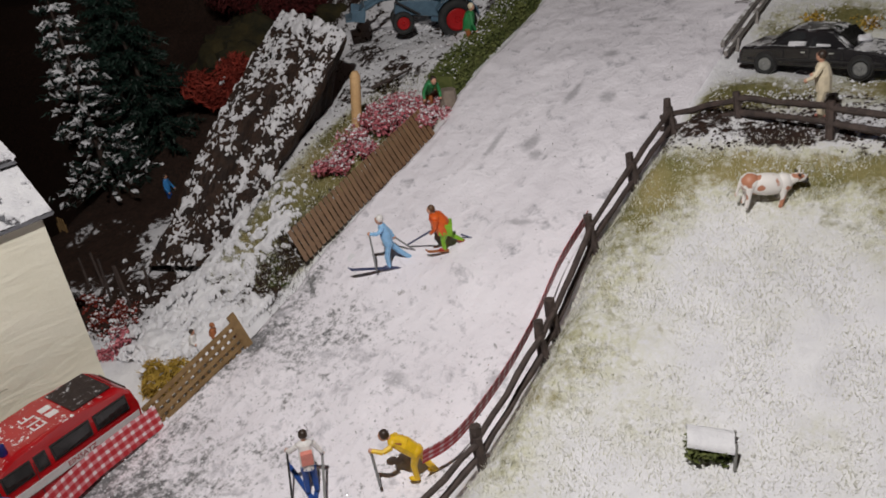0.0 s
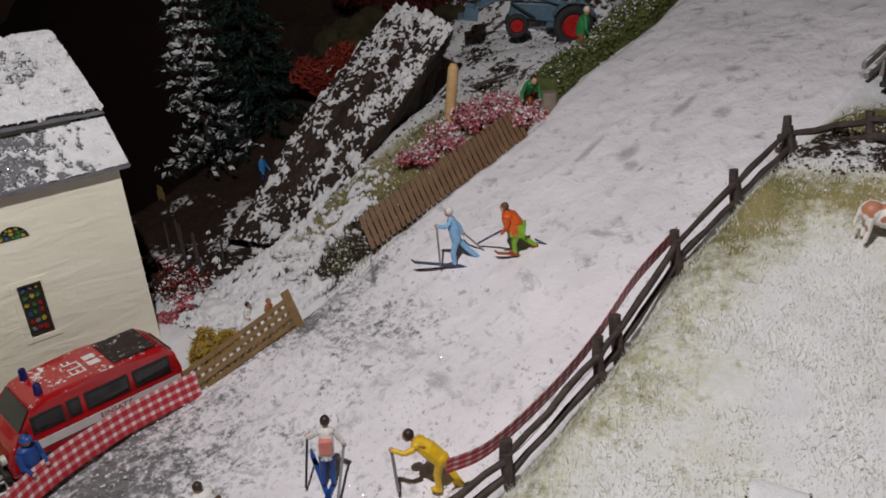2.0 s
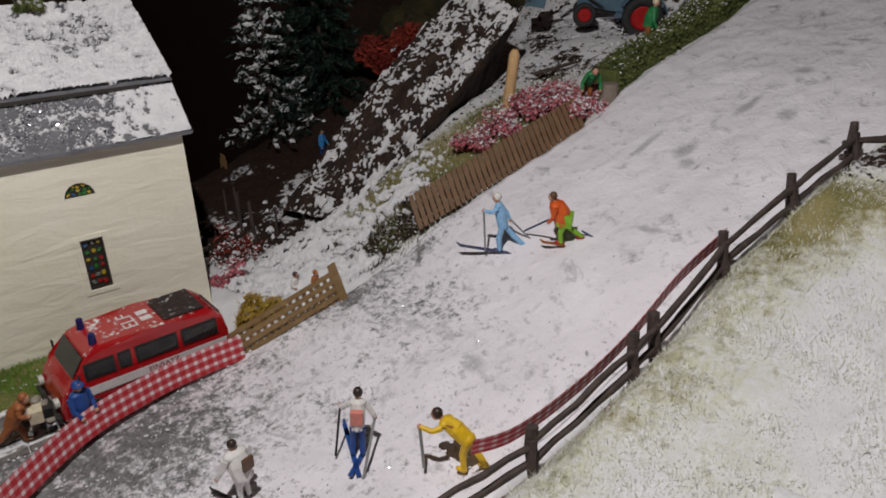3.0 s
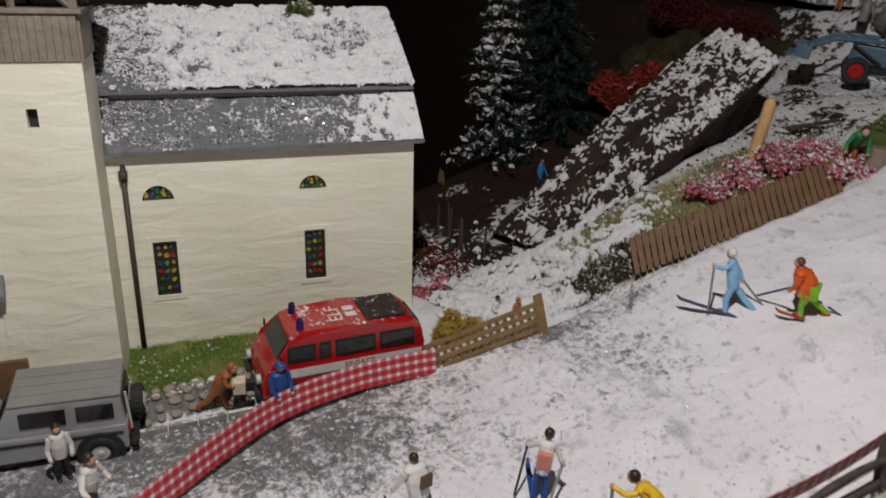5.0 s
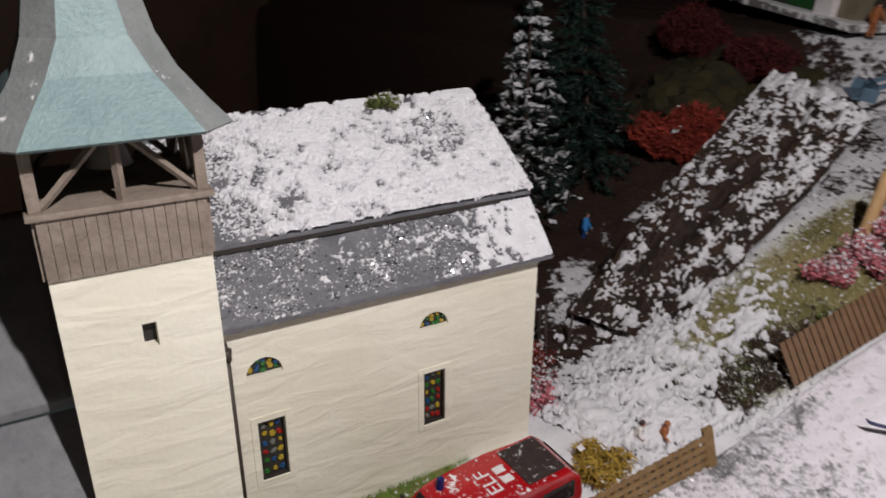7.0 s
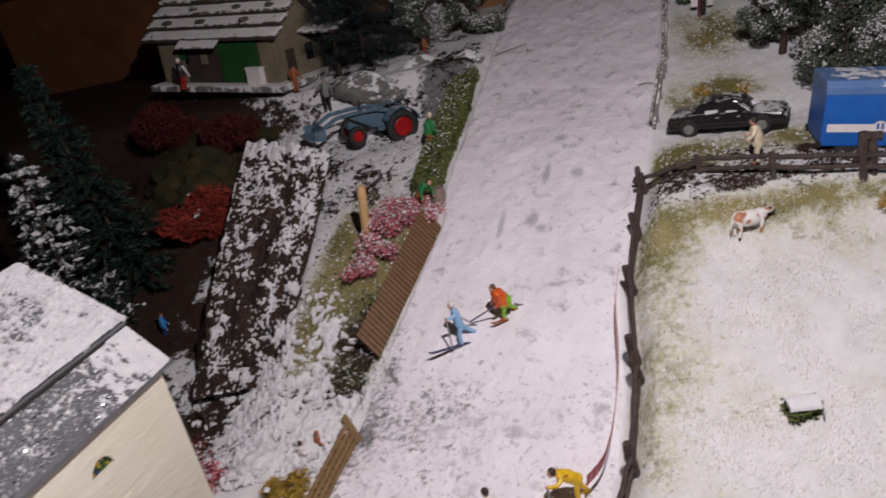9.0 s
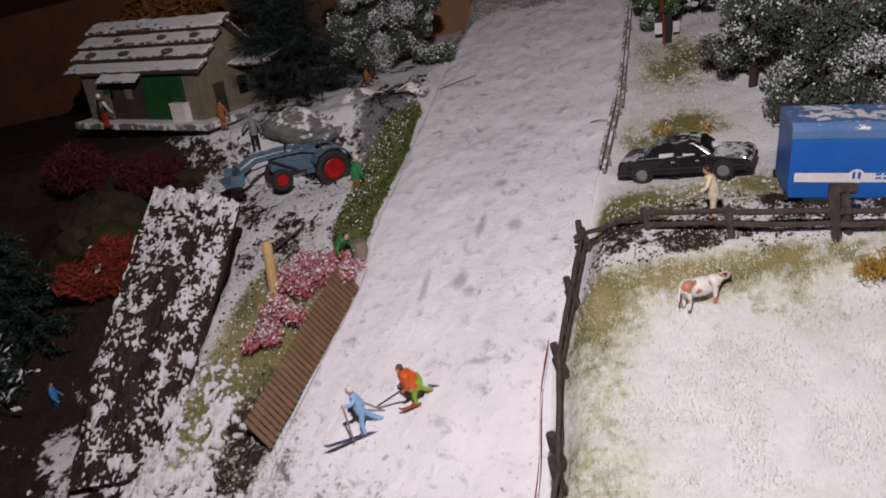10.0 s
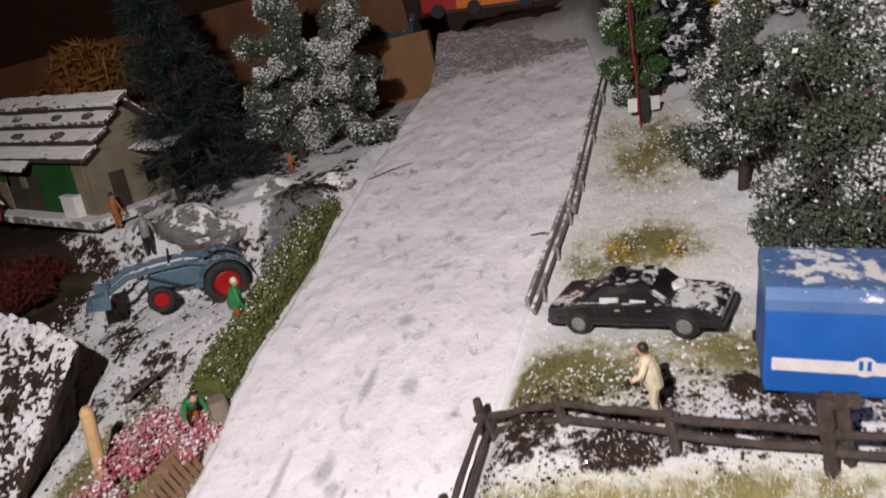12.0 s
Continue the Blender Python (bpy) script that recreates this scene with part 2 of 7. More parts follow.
def plaster_material():
    """Hand-trowelled cream plaster with long level ripples."""
    m, ns, ln, b = nodes_of("cream_plaster")
    nt = m.node_tree
    mp = ns.new("ShaderNodeMapping")
    mp.inputs["Scale"].default_value = (1, 1, 3.2)
    ln.new(coords(nt), mp.inputs[0])
    rip, big, fine = noise_node(nt, 0.75, 3, 0.5, mp.outputs[0], 0.6), noise_node(nt, 0.35, 3, 0.5, coords(nt)), noise_node(nt, 9, 3, 0.6, coords(nt))
    col = mixc(nt, ramp(nt, big.outputs[0], 0.35, 0.65), (0.80, 0.765, 0.65), (0.74, 0.70, 0.57))
    col = mixc(nt, mathn(nt, "MULTIPLY", ramp(nt, fine.outputs[0], 0.6, 0.8), 0.25), col, (0.5, 0.46, 0.36))
    ln.new(col, b.inputs["Base Color"])
    b.inputs["Roughness"].default_value = 0.6
    b.inputs["Specular IOR Level"].default_value = 0.3
    bump(nt, b, mathn(nt, "ADD", rip.outputs[0], mathn(nt, "MULTIPLY", fine.outputs[0], 0.12)), 0.45, 0.14)
    return m


GROUND, ROAD = ground_material(), road_material()
PLASTER = plaster_material()
SLATE_SNOW = mat("slate_roof_under_snow", (0.15, 0.15, 0.17), (0.10, 0.10, 0.115), 1.5, 0.55, relief=0.9, rscale=10, snow=0.67, sscale=6.5)
SLATE = mat("slate_roof", (0.17, 0.17, 0.185), (0.115, 0.115, 0.13), 1.5, 0.5, relief=0.6, snow=0.27, sscale=9)
SLATE_BARE = mat("bare_slate_roof", (0.19, 0.19, 0.195), (0.14, 0.14, 0.15), 1.2, 0.6, relief=0.3, rscale=6)
PATINA = mat("verdigris_copper", (0.19, 0.27, 0.27), (0.13, 0.20, 0.21), 0.9, 0.45, relief=0.3, snow=0.12, sscale=1.6)
PATINA_GREY = mat("greyed_copper", (0.22, 0.235, 0.23), (0.16, 0.175, 0.17), 0.9, 0.5, relief=0.3, snow=0.16, sscale=1.6)
TIMBER = mat("weathered_timber", (0.27, 0.22, 0.18), (0.19, 0.15, 0.12), 2.0, 0.75, relief=0.5, rscale=9)
BROWNWOOD = mat("brown_fence_wood", (0.20, 0.11, 0.055), (0.15, 0.08, 0.04), 3.0, 0.6, relief=0.3, vary=0.25)
OLIVEWOOD = mat("tan_fence_wood", (0.27, 0.17, 0.075), (0.2, 0.12, 0.05), 3.0, 0.6, relief=0.3)
LOG = mat("dark_log", (0.085, 0.06, 0.052), (0.045, 0.033, 0.03), 4.0, 0.7, relief=0.8, rscale=10)
GREYWOOD = mat("grey_snowy_wood", (0.34, 0.31, 0.29), (0.22, 0.2, 0.19), 3.0, 0.75, relief=0.5, snow=0.42, sscale=5)
PALEWOOD = mat("pale_match_wood", (0.62, 0.40, 0.20), (0.52, 0.32, 0.15), 2.0, 0.6, relief=0.2)
BOARD = mat("brown_board", (0.12, 0.046, 0.018), (0.08, 0.03, 0.012), 0.5, 0.7, relief=0.3, rscale=4)
ROOMWOOD = mat("dark_room_wood", (0.078, 0.038, 0.02), (0.052, 0.025, 0.013), 0.15, 0.6, relief=0.2, rscale=1)
LEADFRAME = mat("dark_lead", (0.035, 0.03, 0.025), None, 4, 0.5)
PIPE = mat("dark_brown_pipe", (0.06, 0.045, 0.035), None, 4, 0.5)
GLASS_TONES = [mat("stained_pane_" + n, c, tuple(x * 0.7 for x in c), 8, 0.15, relief=0.1, spec=0.6) for n, c in (
    ("red", (0.35, 0.02, 0.015)), ("green", (0.03, 0.16, 0.03)), ("yellow", (0.45, 0.32, 0.03)), ("blue", (0.02, 0.08, 0.2)), ("grey", (0.2, 0.2, 0.17)))]
FIRE_RED = mat("fire_red_paint", (0.44, 0.008, 0.012), (0.36, 0.007, 0.010), 1.0, 0.22, relief=0.03, spec=0.5, snow=0.17, sscale=9, coat=0.6)
WHITE_PAINT = mat("white_paint", (0.78, 0.74, 0.74), (0.7, 0.66, 0.66), 3, 0.4, relief=0.05)
DARK_GLASS = mat("dark_window", (0.012, 0.011, 0.011), (0.02, 0.018, 0.018), 3, 0.08, relief=0.02, spec=0.6)
BLACK = mat("black_plastic", (0.018, 0.017, 0.017), (0.03, 0.028, 0.028), 4, 0.5, relief=0.2)
RUBBER = mat("tyre_rubber", (0.018, 0.018, 0.018), (0.03, 0.03, 0.03), 4, 0.75, relief=0.3)
SILVER = mat("silver_paint", (0.46, 0.46, 0.47), (0.40, 0.40, 0.41), 1.5, 0.26, metal=0.5, relief=0.05, grain=0.04)
GREYROOF = mat("matt_grey_paint", (0.27, 0.265, 0.25), (0.22, 0.22, 0.21), 1.5, 0.6, relief=0.1)
RIM = mat("pale_rim", (0.62, 0.62, 0.56), None, 5, 0.35, relief=0.1)
BLUE_LAMP = mat("dark_blue_lens", (0.012, 0.016, 0.12), None, 5, 0.15, relief=0.0)
CAR_BLACK = mat("black_car_paint", (0.014, 0.013, 0.015), (0.02, 0.018, 0.02), 1, 0.18, relief=0.02, spec=0.5, snow=0.31, sscale=3.0, coat=0.5)
CAR_SIDE = mat("black_car_side_paint", (0.014, 0.013, 0.015), (0.02, 0.018, 0.02), 1, 0.18, relief=0.02, spec=0.5, coat=0.5)
TRUCK_BLUE = mat("blue_tarpaulin", (0.012, 0.12, 0.47), (0.01, 0.10, 0.40), 1, 0.4, relief=0.1, grain=0.03)
TRUCK_TOP = mat("blue_tarpaulin_dusted", (0.10, 0.19, 0.38), (0.07, 0.15, 0.36), 1, 0.5, relief=0.2, snow=0.40, sscale=2.2)
TRACTOR_BLUE = mat("grey_blue_tractor_paint", (0.10, 0.17, 0.23), (0.07, 0.12, 0.17), 3, 0.4, relief=0.2, snow=0.22, sscale=5)
RED_RIM = mat("red_wheel_disc", (0.42, 0.01, 0.012), None, 5, 0.4, relief=0.1)
BOULDER = mat("grey_boulder", (0.22, 0.21, 0.20), (0.14, 0.135, 0.13), 1.5, 0.85, relief=0.9, rscale=5, snow=0.60, sscale=1.6)
SNOW = mat("loose_snow", (0.80, 0.79, 0.81), (0.70, 0.69, 0.72), 3, 0.8, relief=0.7, rscale=12, spec=0.2, grain=0.02)
NEEDLE_DARK = mat("dark_fir_needles", (0.012, 0.035, 0.025), (0.008, 0.022, 0.018), 3, 0.6, relief=0)
NEEDLE_GREEN = mat("deep_green_needles", (0.008, 0.026, 0.017), (0.005, 0.016, 0.011), 3, 0.6, relief=0)
NEEDLE_BLUE = mat("blue_green_needles", (0.007, 0.015, 0.014), (0.013, 0.023, 0.022), 3, 0.6, relief=0)
LEAF_GREY = mat("grey_green_foliage", (0.12, 0.14, 0.10), (0.045, 0.06, 0.042), 2, 0.8, relief=0)
LEAF_GREEN = mat("green_foliage", (0.06, 0.12, 0.03), (0.035, 0.075, 0.02), 2, 0.8, relief=0)
LEAF_HEDGE = mat("hedge_foliage", (0.15, 0.165, 0.05), (0.07, 0.09, 0.022), 2, 0.8, relief=0)
LEAF_RED = mat("rust_red_foliage", (0.28, 0.032, 0.018), (0.15, 0.018, 0.010), 2, 0.8, relief=0)
LEAF_DEEPRED = mat("deep_red_foliage", (0.09, 0.008, 0.008), (0.05, 0.005, 0.005), 2, 0.8, relief=0)
LEAF_PINK = mat("pink_blossom", (0.62, 0.22, 0.25), (0.45, 0.10, 0.13), 3, 0.8, relief=0)
LEAF_YELLOW = mat("yellow_foliage", (0.45, 0.30, 0.05), (0.33, 0.20, 0.03), 2, 0.8, relief=0)
STRAW = mat("orange_straw", (0.22, 0.09, 0.014), (0.14, 0.055, 0.01), 2, 0.8, relief=0)
TWIG = mat("dark_twig", (0.05, 0.032, 0.025), None, 5, 0.8, relief=0.4)
# olive moss, its tone lowered to carry the dimness of the back hollow
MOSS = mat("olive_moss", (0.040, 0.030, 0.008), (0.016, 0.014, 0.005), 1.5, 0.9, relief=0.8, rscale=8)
SKIN = mat("figure_skin", (0.60, 0.32, 0.22), None, 6, 0.5, relief=0)


def paint(name, c, rough=0.45):
    return mat("figure_" + name, c, tuple(x * 0.8 for x in c), 6, rough, relief=0.05, grain=0.05)


P = {n: paint(n, c) for n, c in dict(
    lightblue=(0.28, 0.52, 0.80), white=(0.78, 0.75, 0.73), orange=(0.72, 0.12, 0.02), lime=(0.24, 0.50, 0.03), yellow=(0.80, 0.50, 0.015),
    blue=(0.02, 0.07, 0.28), black=(0.02, 0.018, 0.018), brown=(0.12, 0.06, 0.03), rust=(0.36, 0.12, 0.04), cream=(0.72, 0.62, 0.45),
    green=(0.03, 0.22, 0.07), red=(0.42, 0.02, 0.02), grey=(0.25, 0.25, 0.25), hair=(0.04, 0.025, 0.018), ski=(0.07, 0.08, 0.16), pink=(0.7, 0.25, 0.2), azure=(0.05, 0.25, 0.6)).items()}

# ---- the ground, the road and the room round the layout ----
def along(rows, y):
    ys, zs = zip(*rows)
    return np.interp(y, ys, zs)


ROAD_Z = ((-40, -2.4), (6, -2.3), (9, -2.1), (10.7, -1.75), (12, -1.25), (13.2, -0.8), (15, -0.15), (16.5, 0.75), (21, 2.6), (25, 4.1), (29.5, 5.5), (34.3, 7.05), (38, 8.25), (41, 9.1), (47, 10.3), (60, 10.6))
LEFT_Z = ((-40, -2.4), (4, -1.9), (11, -1.75), (13, -1.0), (16, 0.3), (21, 2.4), (24, 3.2), (26.5, 4.25), (29.4, 4.7), (30.5, 5.6), (31.6, 7.1), (36, 7.6), (60, 9))
VALE_Z = ((-40, -2.2), (11, -1.8), (17, -1.0), (20.5, 0.0), (24, 2.6), (28, 4.2), (30.5, 5.6), (31.6, 7.1), (36, 7.6), (60, 9))
RIGHT_Z = ((-40, -4.5), (7, -2.0), (11, -0.5), (14, 0.7), (17.6, 2.1), (19, 3.05), (20, 3.45), (21.5, 3.62), (25.6, 3.78), (27, 4.35), (29.5, 5.2), (34, 6.6), (41, 8.6), (47, 9.0), (60, 9))


def edge_left(y):
    return along(((-40, -16), (2, -16), (10.3, -15.3), (13.2, -14.0), (15.8, -13.3), (21.3, -11.6), (23.6, -11.55), (26, -11.1), (31.5, -10.2), (34.3, -9.75), (41, -8.3), (47, -9), (60, -9)), y)


def edge_right(y):
    return along(((-40, -12), (6, -8.0), (10, -6.3), (12.3, -5.75), (14.3, -5.45), (17, -5.15), (21.8, -3.75), (25.3, -2.95), (29.5, -1.95), (37.5, -0.5), (43.5, -1.2), (60, -1.2)), y)


def ground_height(x, y):
    x, y = np.asarray(x, float), np.asarray(y, float)
    l, r = edge_left(y), edge_right(y)
    road, left, vale, right = along(ROAD_Z, y) - 0.12, along(LEFT_Z, y), along(VALE_Z, y), along(RIGHT_Z, y)
    far = smooth01(-16.8, -19.5, x)
    z = left * (1 - far) + vale * far
    k = smooth01(l - 0.9, l + 0.1, x)
    z = z * (1 - k) + road * k
    k = smooth01(r - 0.1, r + 1.2, x)
    z = z * (1 - k) + right * k
    # far left falls away so that the lamp leaves that side dark
    return z - 26 * smooth01(-28.4, -31.5, x) * smooth01(29.5, 27.5, y)


def ground_at(x, y):
    return float(ground_height(x, y))


def wavy(x, y, s, seed=0.0):
    return np.array([noise.fractal(Vector((a * s + seed, b * s, seed)), 1.0, 2.0, 4) for a, b in zip(np.ravel(x), np.ravel(y))]).reshape(np.shape(x))


def sheet(name, xs, ys, height, cover, material, label, category):
    """A grid sheet with its cover masks; xs and ys are 2-D arrays."""
    ny, nx = xs.shape
    zs = height(xs, ys)
    idx = np.arange(ny * nx).reshape(ny, nx)
    faces = np.stack([idx[:-1, :-1], idx[:-1, 1:], idx[1:, 1:], idx[1:, :-1]], -1).reshape(-1, 4)
    ob = raw(name, np.stack([xs, ys, zs], -1).reshape(-1, 3), faces, material)
    me = ob.data
    me.polygons.foreach_set("use_smooth", [True] * len(me.polygons))
    col = me.color_attributes.new("cover", "FLOAT_COLOR", "POINT")
    rgb = cover(xs, ys)
    col.data.foreach_set("color", np.concatenate([rgb.reshape(-1, 3), np.ones((ny * nx, 1))], 1).ravel())
    return tagged(ob, label, category, kind="structure")


def patch(x, y, cx, cy, rx, ry):
    return np.exp(-(((x - cx) / rx) ** 2 + ((y - cy) / ry) ** 2))


def ground_cover(x, y):
    w = wavy(x, y, 0.35, 3.0)
    l, r = edge_left(y), edge_right(y)
    right, left = smooth01(r, r + 0.6, x), smooth01(l, l - 0.6, x)
    mead = right * smooth01(19.6, 18.6, y + 0.5 * w)
    turf = mead * np.clip(0.17 + 0.42 * w + 0.38 * patch(x, y, r + 1.2, 16.5, 1.3, 3.0) + 0.18 * patch(x, y, r + 1.2, 12.0, 0.9, 2.2) - 0.25 * patch(x, y, 1.0, 13, 4, 4) + 0.28 * patch(x, y, 0, 18.6, 6, 0.8), 0, 1)
    turf += right * (1.1 * patch(x, y, -1.9, 22.4, 1.4, 1.1) + 0.5 * patch(x, y, 0, 18.9, 6, 0.5) + (0.45 + 0.5 * w) * smooth01(20.5, 22, y) * smooth01(24.6, 23, y) + (1.15 + 0.9 * w) * patch(x, y, -0.2, 27.4, 1.8, 1.15) + (1.2 + 1.0 * w) * patch(x, y, 0.7, 32.6, 1.5, 1.7))
    earth = right * (0.56 + 0.4 * w) * smooth01(19.0, 19.8, y + 0.4 * w) * smooth01(23.0, 21.4, y + 0.5 * w) * smooth01(r + 0.2, r + 1.0, x)
    garden = left * smooth01(11.5, 13.5, y)
    earth += garden * (0.43 + 0.5 * w) * (smooth01(-16.2, -17.4, x - 0.19 * (y - 20)) * smooth01(24.5, 22, y) + 0.9 * smooth01(19, 17, y) * smooth01(-14.2, -14.9, x)) / 1.2
    earth += garden * smooth01(22.5, 24.5, y) * (0.40 + 0.5 * w)
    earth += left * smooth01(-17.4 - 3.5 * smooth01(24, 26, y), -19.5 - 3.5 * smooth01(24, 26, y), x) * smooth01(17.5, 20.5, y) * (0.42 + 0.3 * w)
    earth += left * (0.62 + 0.4 * w) * patch(x, y, -14.3, 16.0, 0.8, 2.2)
    # extra dark earth standing in for the shade under the firs
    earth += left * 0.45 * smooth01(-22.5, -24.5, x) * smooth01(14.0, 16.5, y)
    earth += garden * 0.5 * patch(x, y, -13.9, 17.3, 0.6, 1.4)
    turf += garden * smooth01(14.8, 17.0, y) * smooth01(-17.2, -15.9, x - 0.19 * (y - 20)) * smooth01(24.5, 22.5, y) * (0.98 + 0.5 * w)
    grit = garden * 1.3 * patch(x, y, -11.9, 30.5, 1.3, 3.2)
    lawn = left * smooth01(9.6, 8.4, y) * smooth01(-16.8, -17.2, x)
    turf += lawn * (1.15 + 0.2 * w)
    grit += left * smooth01(9.6, 8.6, y) * smooth01(-17.3, -16.9, x)
    return np.clip(np.stack([turf, earth, grit], -1), 0, 1.3)


gx, gy = np.meshgrid(np.concatenate([np.linspace(-70, -32, 20), np.linspace(-31.7, 9, 200), np.linspace(10, 40, 16)]), np.concatenate([np.linspace(-40, -2, 16), np.linspace(-1.6, 40, 210), np.linspace(41, 60, 12)]))
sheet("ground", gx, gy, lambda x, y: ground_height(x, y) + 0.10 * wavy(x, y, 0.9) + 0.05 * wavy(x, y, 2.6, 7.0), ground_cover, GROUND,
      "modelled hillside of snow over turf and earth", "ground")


SCUFFS = ((-9.15, 20.9, 0.13, 0.75), (-7.95, 21.0, 0.28, 0.4), (-7.65, 20.5, 0.25, 0.22), (-7.3, 23.4, 0.16, 0.7), (-6.1, 23.2, 0.3, 0.3), (-5.6, 27.6, 0.7, 0.12), (-6.6, 25.5, 0.3, 0.25), (-9.9, 30.0, 1.3, 0.06), (-3.1, 29.2, 0.5, 0.07), (-7.2, 17.9, 0.6, 0.12), (-8.8, 12.9, 0.35, 0.22), (-6.2, 13.4, 0.3, 0.2))


def road_cover(x, y):
    w = wavy(x, y, 0.4, 9.0)
    l, r = edge_left(y), edge_right(y)
    s = (x - l) / (r - l)
    bare = smooth01(13.2, 7.0, y + 2.2 * s + 0.8 * w) * smooth01(0.8, 0.2, s + 0.12 * w) * 0.60
    bare += 0.38 * np.exp(-((s - 0.05) / 0.06) ** 2) * smooth01(11, 13, y) * smooth01(19, 16, y)
    bare += 0.22 * smooth01(17.5, 13, y) + 0.33 * np.exp(-(((y - 13.6) / 1.5) ** 2)) * np.exp(-((s - 0.25) / 0.2) ** 2)
    slush = 0.66 * smooth01(39.5, 41.5, y + 1.0 * w)
    slush += 0.5 * np.exp(-(((y - 33.6 + 0.25 * (x + 9)) / 0.35) ** 2)) * smooth01(-6.8, -7.8, x)
    mark = 0 * x
    for cx, cy, rx, ry in SCUFFS:
        u, v = (x - cx) * 0.97 + (y - cy) * -0.2, (y - cy) * 0.97 + (x - cx) * 0.2
        mark = np.maximum(mark, np.exp(-((u / rx) ** 2 + (v / ry) ** 2)))
    return np.clip(np.stack([slush, mark, bare], -1), 0, 1.2)


rv, ry_ = np.meshgrid(np.linspace(0, 1, 70), np.concatenate([np.linspace(-30, 0, 8), np.linspace(0.4, 47, 230)]))
rx_ = edge_left(ry_) + rv * (edge_right(ry_) - edge_left(ry_)) + 0.06 * wavy(rv * 40, ry_, 0.8, 5.0) * ((rv < 0.01) | (rv > 0.99))


def road_height(x, y):
    s = (x - edge_left(y)) / (edge_right(y) - edge_left(y))
    drop = 0.35 * (np.minimum(s, 1 - s) < 0.004)
    return along(ROAD_Z, y) + 0.07 * wavy(x, y, 0.7, 2.0) + 0.05 * wavy(x, y, 2.2, 4.0) - drop + 0.16 * (-5 - x) * smooth01(41, 47, y)


sheet("road", rx_, ry_, road_height, road_cover, ROAD, "snow-covered village street running up the hill", "road")

# the dark room
for c, s in (((0, 78, 10), (190, 1, 80)), ((-72, 10, 10), (1, 150, 80)), ((62, 10, 10), (1, 150, 80)), ((0, -52, 10), (190, 1, 80))):
    part("wall_of_room", box(BM(), c, s), ROOMWOOD)
part("ceiling", box(BM(), (0, 10, 62), (190, 150, 1)), ROOMWOOD)
part("floor", box(BM(), (0, 10, -30), (190, 150, 1)), ROOMWOOD)
for ob in list(scene.objects):
    if ob.name.startswith(("wall_of_room", "ceiling", "floor")):
        tagged(ob, "dark brown wooden surface of the unlit room", "room", kind="structure")

# ---- church: local x runs along the long wall towards the tower, y out of the wall ----
church = thing("church", "white plastered model church with slate roofs under snow", "church", (-18.2, 11.3, 0), -99.96, lean=0.0)


def wall_with_holes(x0, x1, z0, z1, y, depth, holes):
    """A wall slab with square openings cut through it, as butted blocks."""
    bm = BM()
    xs = sorted({x0, x1, *[h[0] for h in holes], *[h[1] for h in holes]})
    for a, b in zip(xs, xs[1:]):
        cuts = sorted((h[2], h[3]) for h in holes if h[0] <= a and h[1] >= b)
        z = z0
        for lo, hi in cuts + [(z1, z1)]:
            if lo > z:
                box(bm, ((a + b) / 2, y - depth / 2, (z + lo) / 2), (b - a, depth, lo - z))
            z = hi
    bmesh.ops.remove_doubles(bm, verts=bm.verts[:], dist=0.0005)
    return bm


WINDOWS = [(6.62, 7.22, -0.33, 1.19), (2.62, 3.20, -0.27, 1.19)]
ARCHES = [(6.56, 7.35, 2.33, 2.74), (2.53, 3.30, 2.39, 2.78)]
part("wall", wall_with_holes(0, 8.1, -2.6, 3.6, 0, 0.3, WINDOWS + ARCHES), PLASTER, church)
bm = BM()
slab(bm, [(-7.1, -2.6), (0, -2.6), (0, 3.6), (-3.55, 6.7), (-7.1, 3.6)], 0.0, 0.3)
bmesh.ops.translate(bm, verts=bm.verts, vec=(0, -0.004, 0))
part("gable", bm, PLASTER, church)
bm = slab(BM(), [(-7.1, -2.6), (-0.3, -2.6), (-0.3, 3.6), (-3.55, 6.7), (-7.1, 3.6)], 7.8, 8.09)
part("gable", bm, PLASTER, church)
part("wall", box(BM(), (4.05, -6.95, 0.5), (7.5, 0.3, 6.2)), PLASTER, church)


def roof_plane(x0, x1, a, b, thick, rough=0.03, seed=0.0):
    """A roof skin from the low edge a to the high edge b, both (y, z), with an uneven worn rim."""
    bm = BM()
    nx, ns = 46, 18
    grid = []
    for side in (0, 1):
        rows = []
        for i in range(ns + 1):
            s = i / ns
            row = []
            for k in range(nx + 1):
                x = x0 + (x1 - x0) * k / nx
                y, z = a[0] + (b[0] - a[0]) * s, a[1] + (b[1] - a[1]) * s
                n = rough * noise.fractal(Vector((x * 1.5 + seed, s * 8, side)), 1.0, 2.0, 3)
                edge = k in (0, nx) or i in (0, ns)
                row.append(bm.verts.new((x + (n * 1.2 if edge else 0), y, z + (n if side == 0 else -thick))))
            rows.append(row)
        grid.append(rows)
    for side, rows in enumerate(grid):
        for i in range(ns):
            for k in range(nx):
                q = (rows[i][k], rows[i][k + 1], rows[i + 1][k + 1], rows[i + 1][k])
                bm.faces.new(q if side == 0 else q[::-1]).smooth = side == 0
    t, u = grid
    for k in range(nx):
        bm.faces.new((t[0][k + 1], t[0][k], u[0][k], u[0][k + 1]))
        bm.faces.new((t[ns][k], t[ns][k + 1], u[ns][k + 1], u[ns][k]))
    for i in range(ns):
        bm.faces.new((t[i][0], t[i + 1][0], u[i + 1][0], u[i][0]))
        bm.faces.new((t[i + 1][nx], t[i][nx], u[i][nx], u[i + 1][nx]))
    bmesh.ops.recalc_face_normals(bm, faces=bm.faces[:])
    return bm


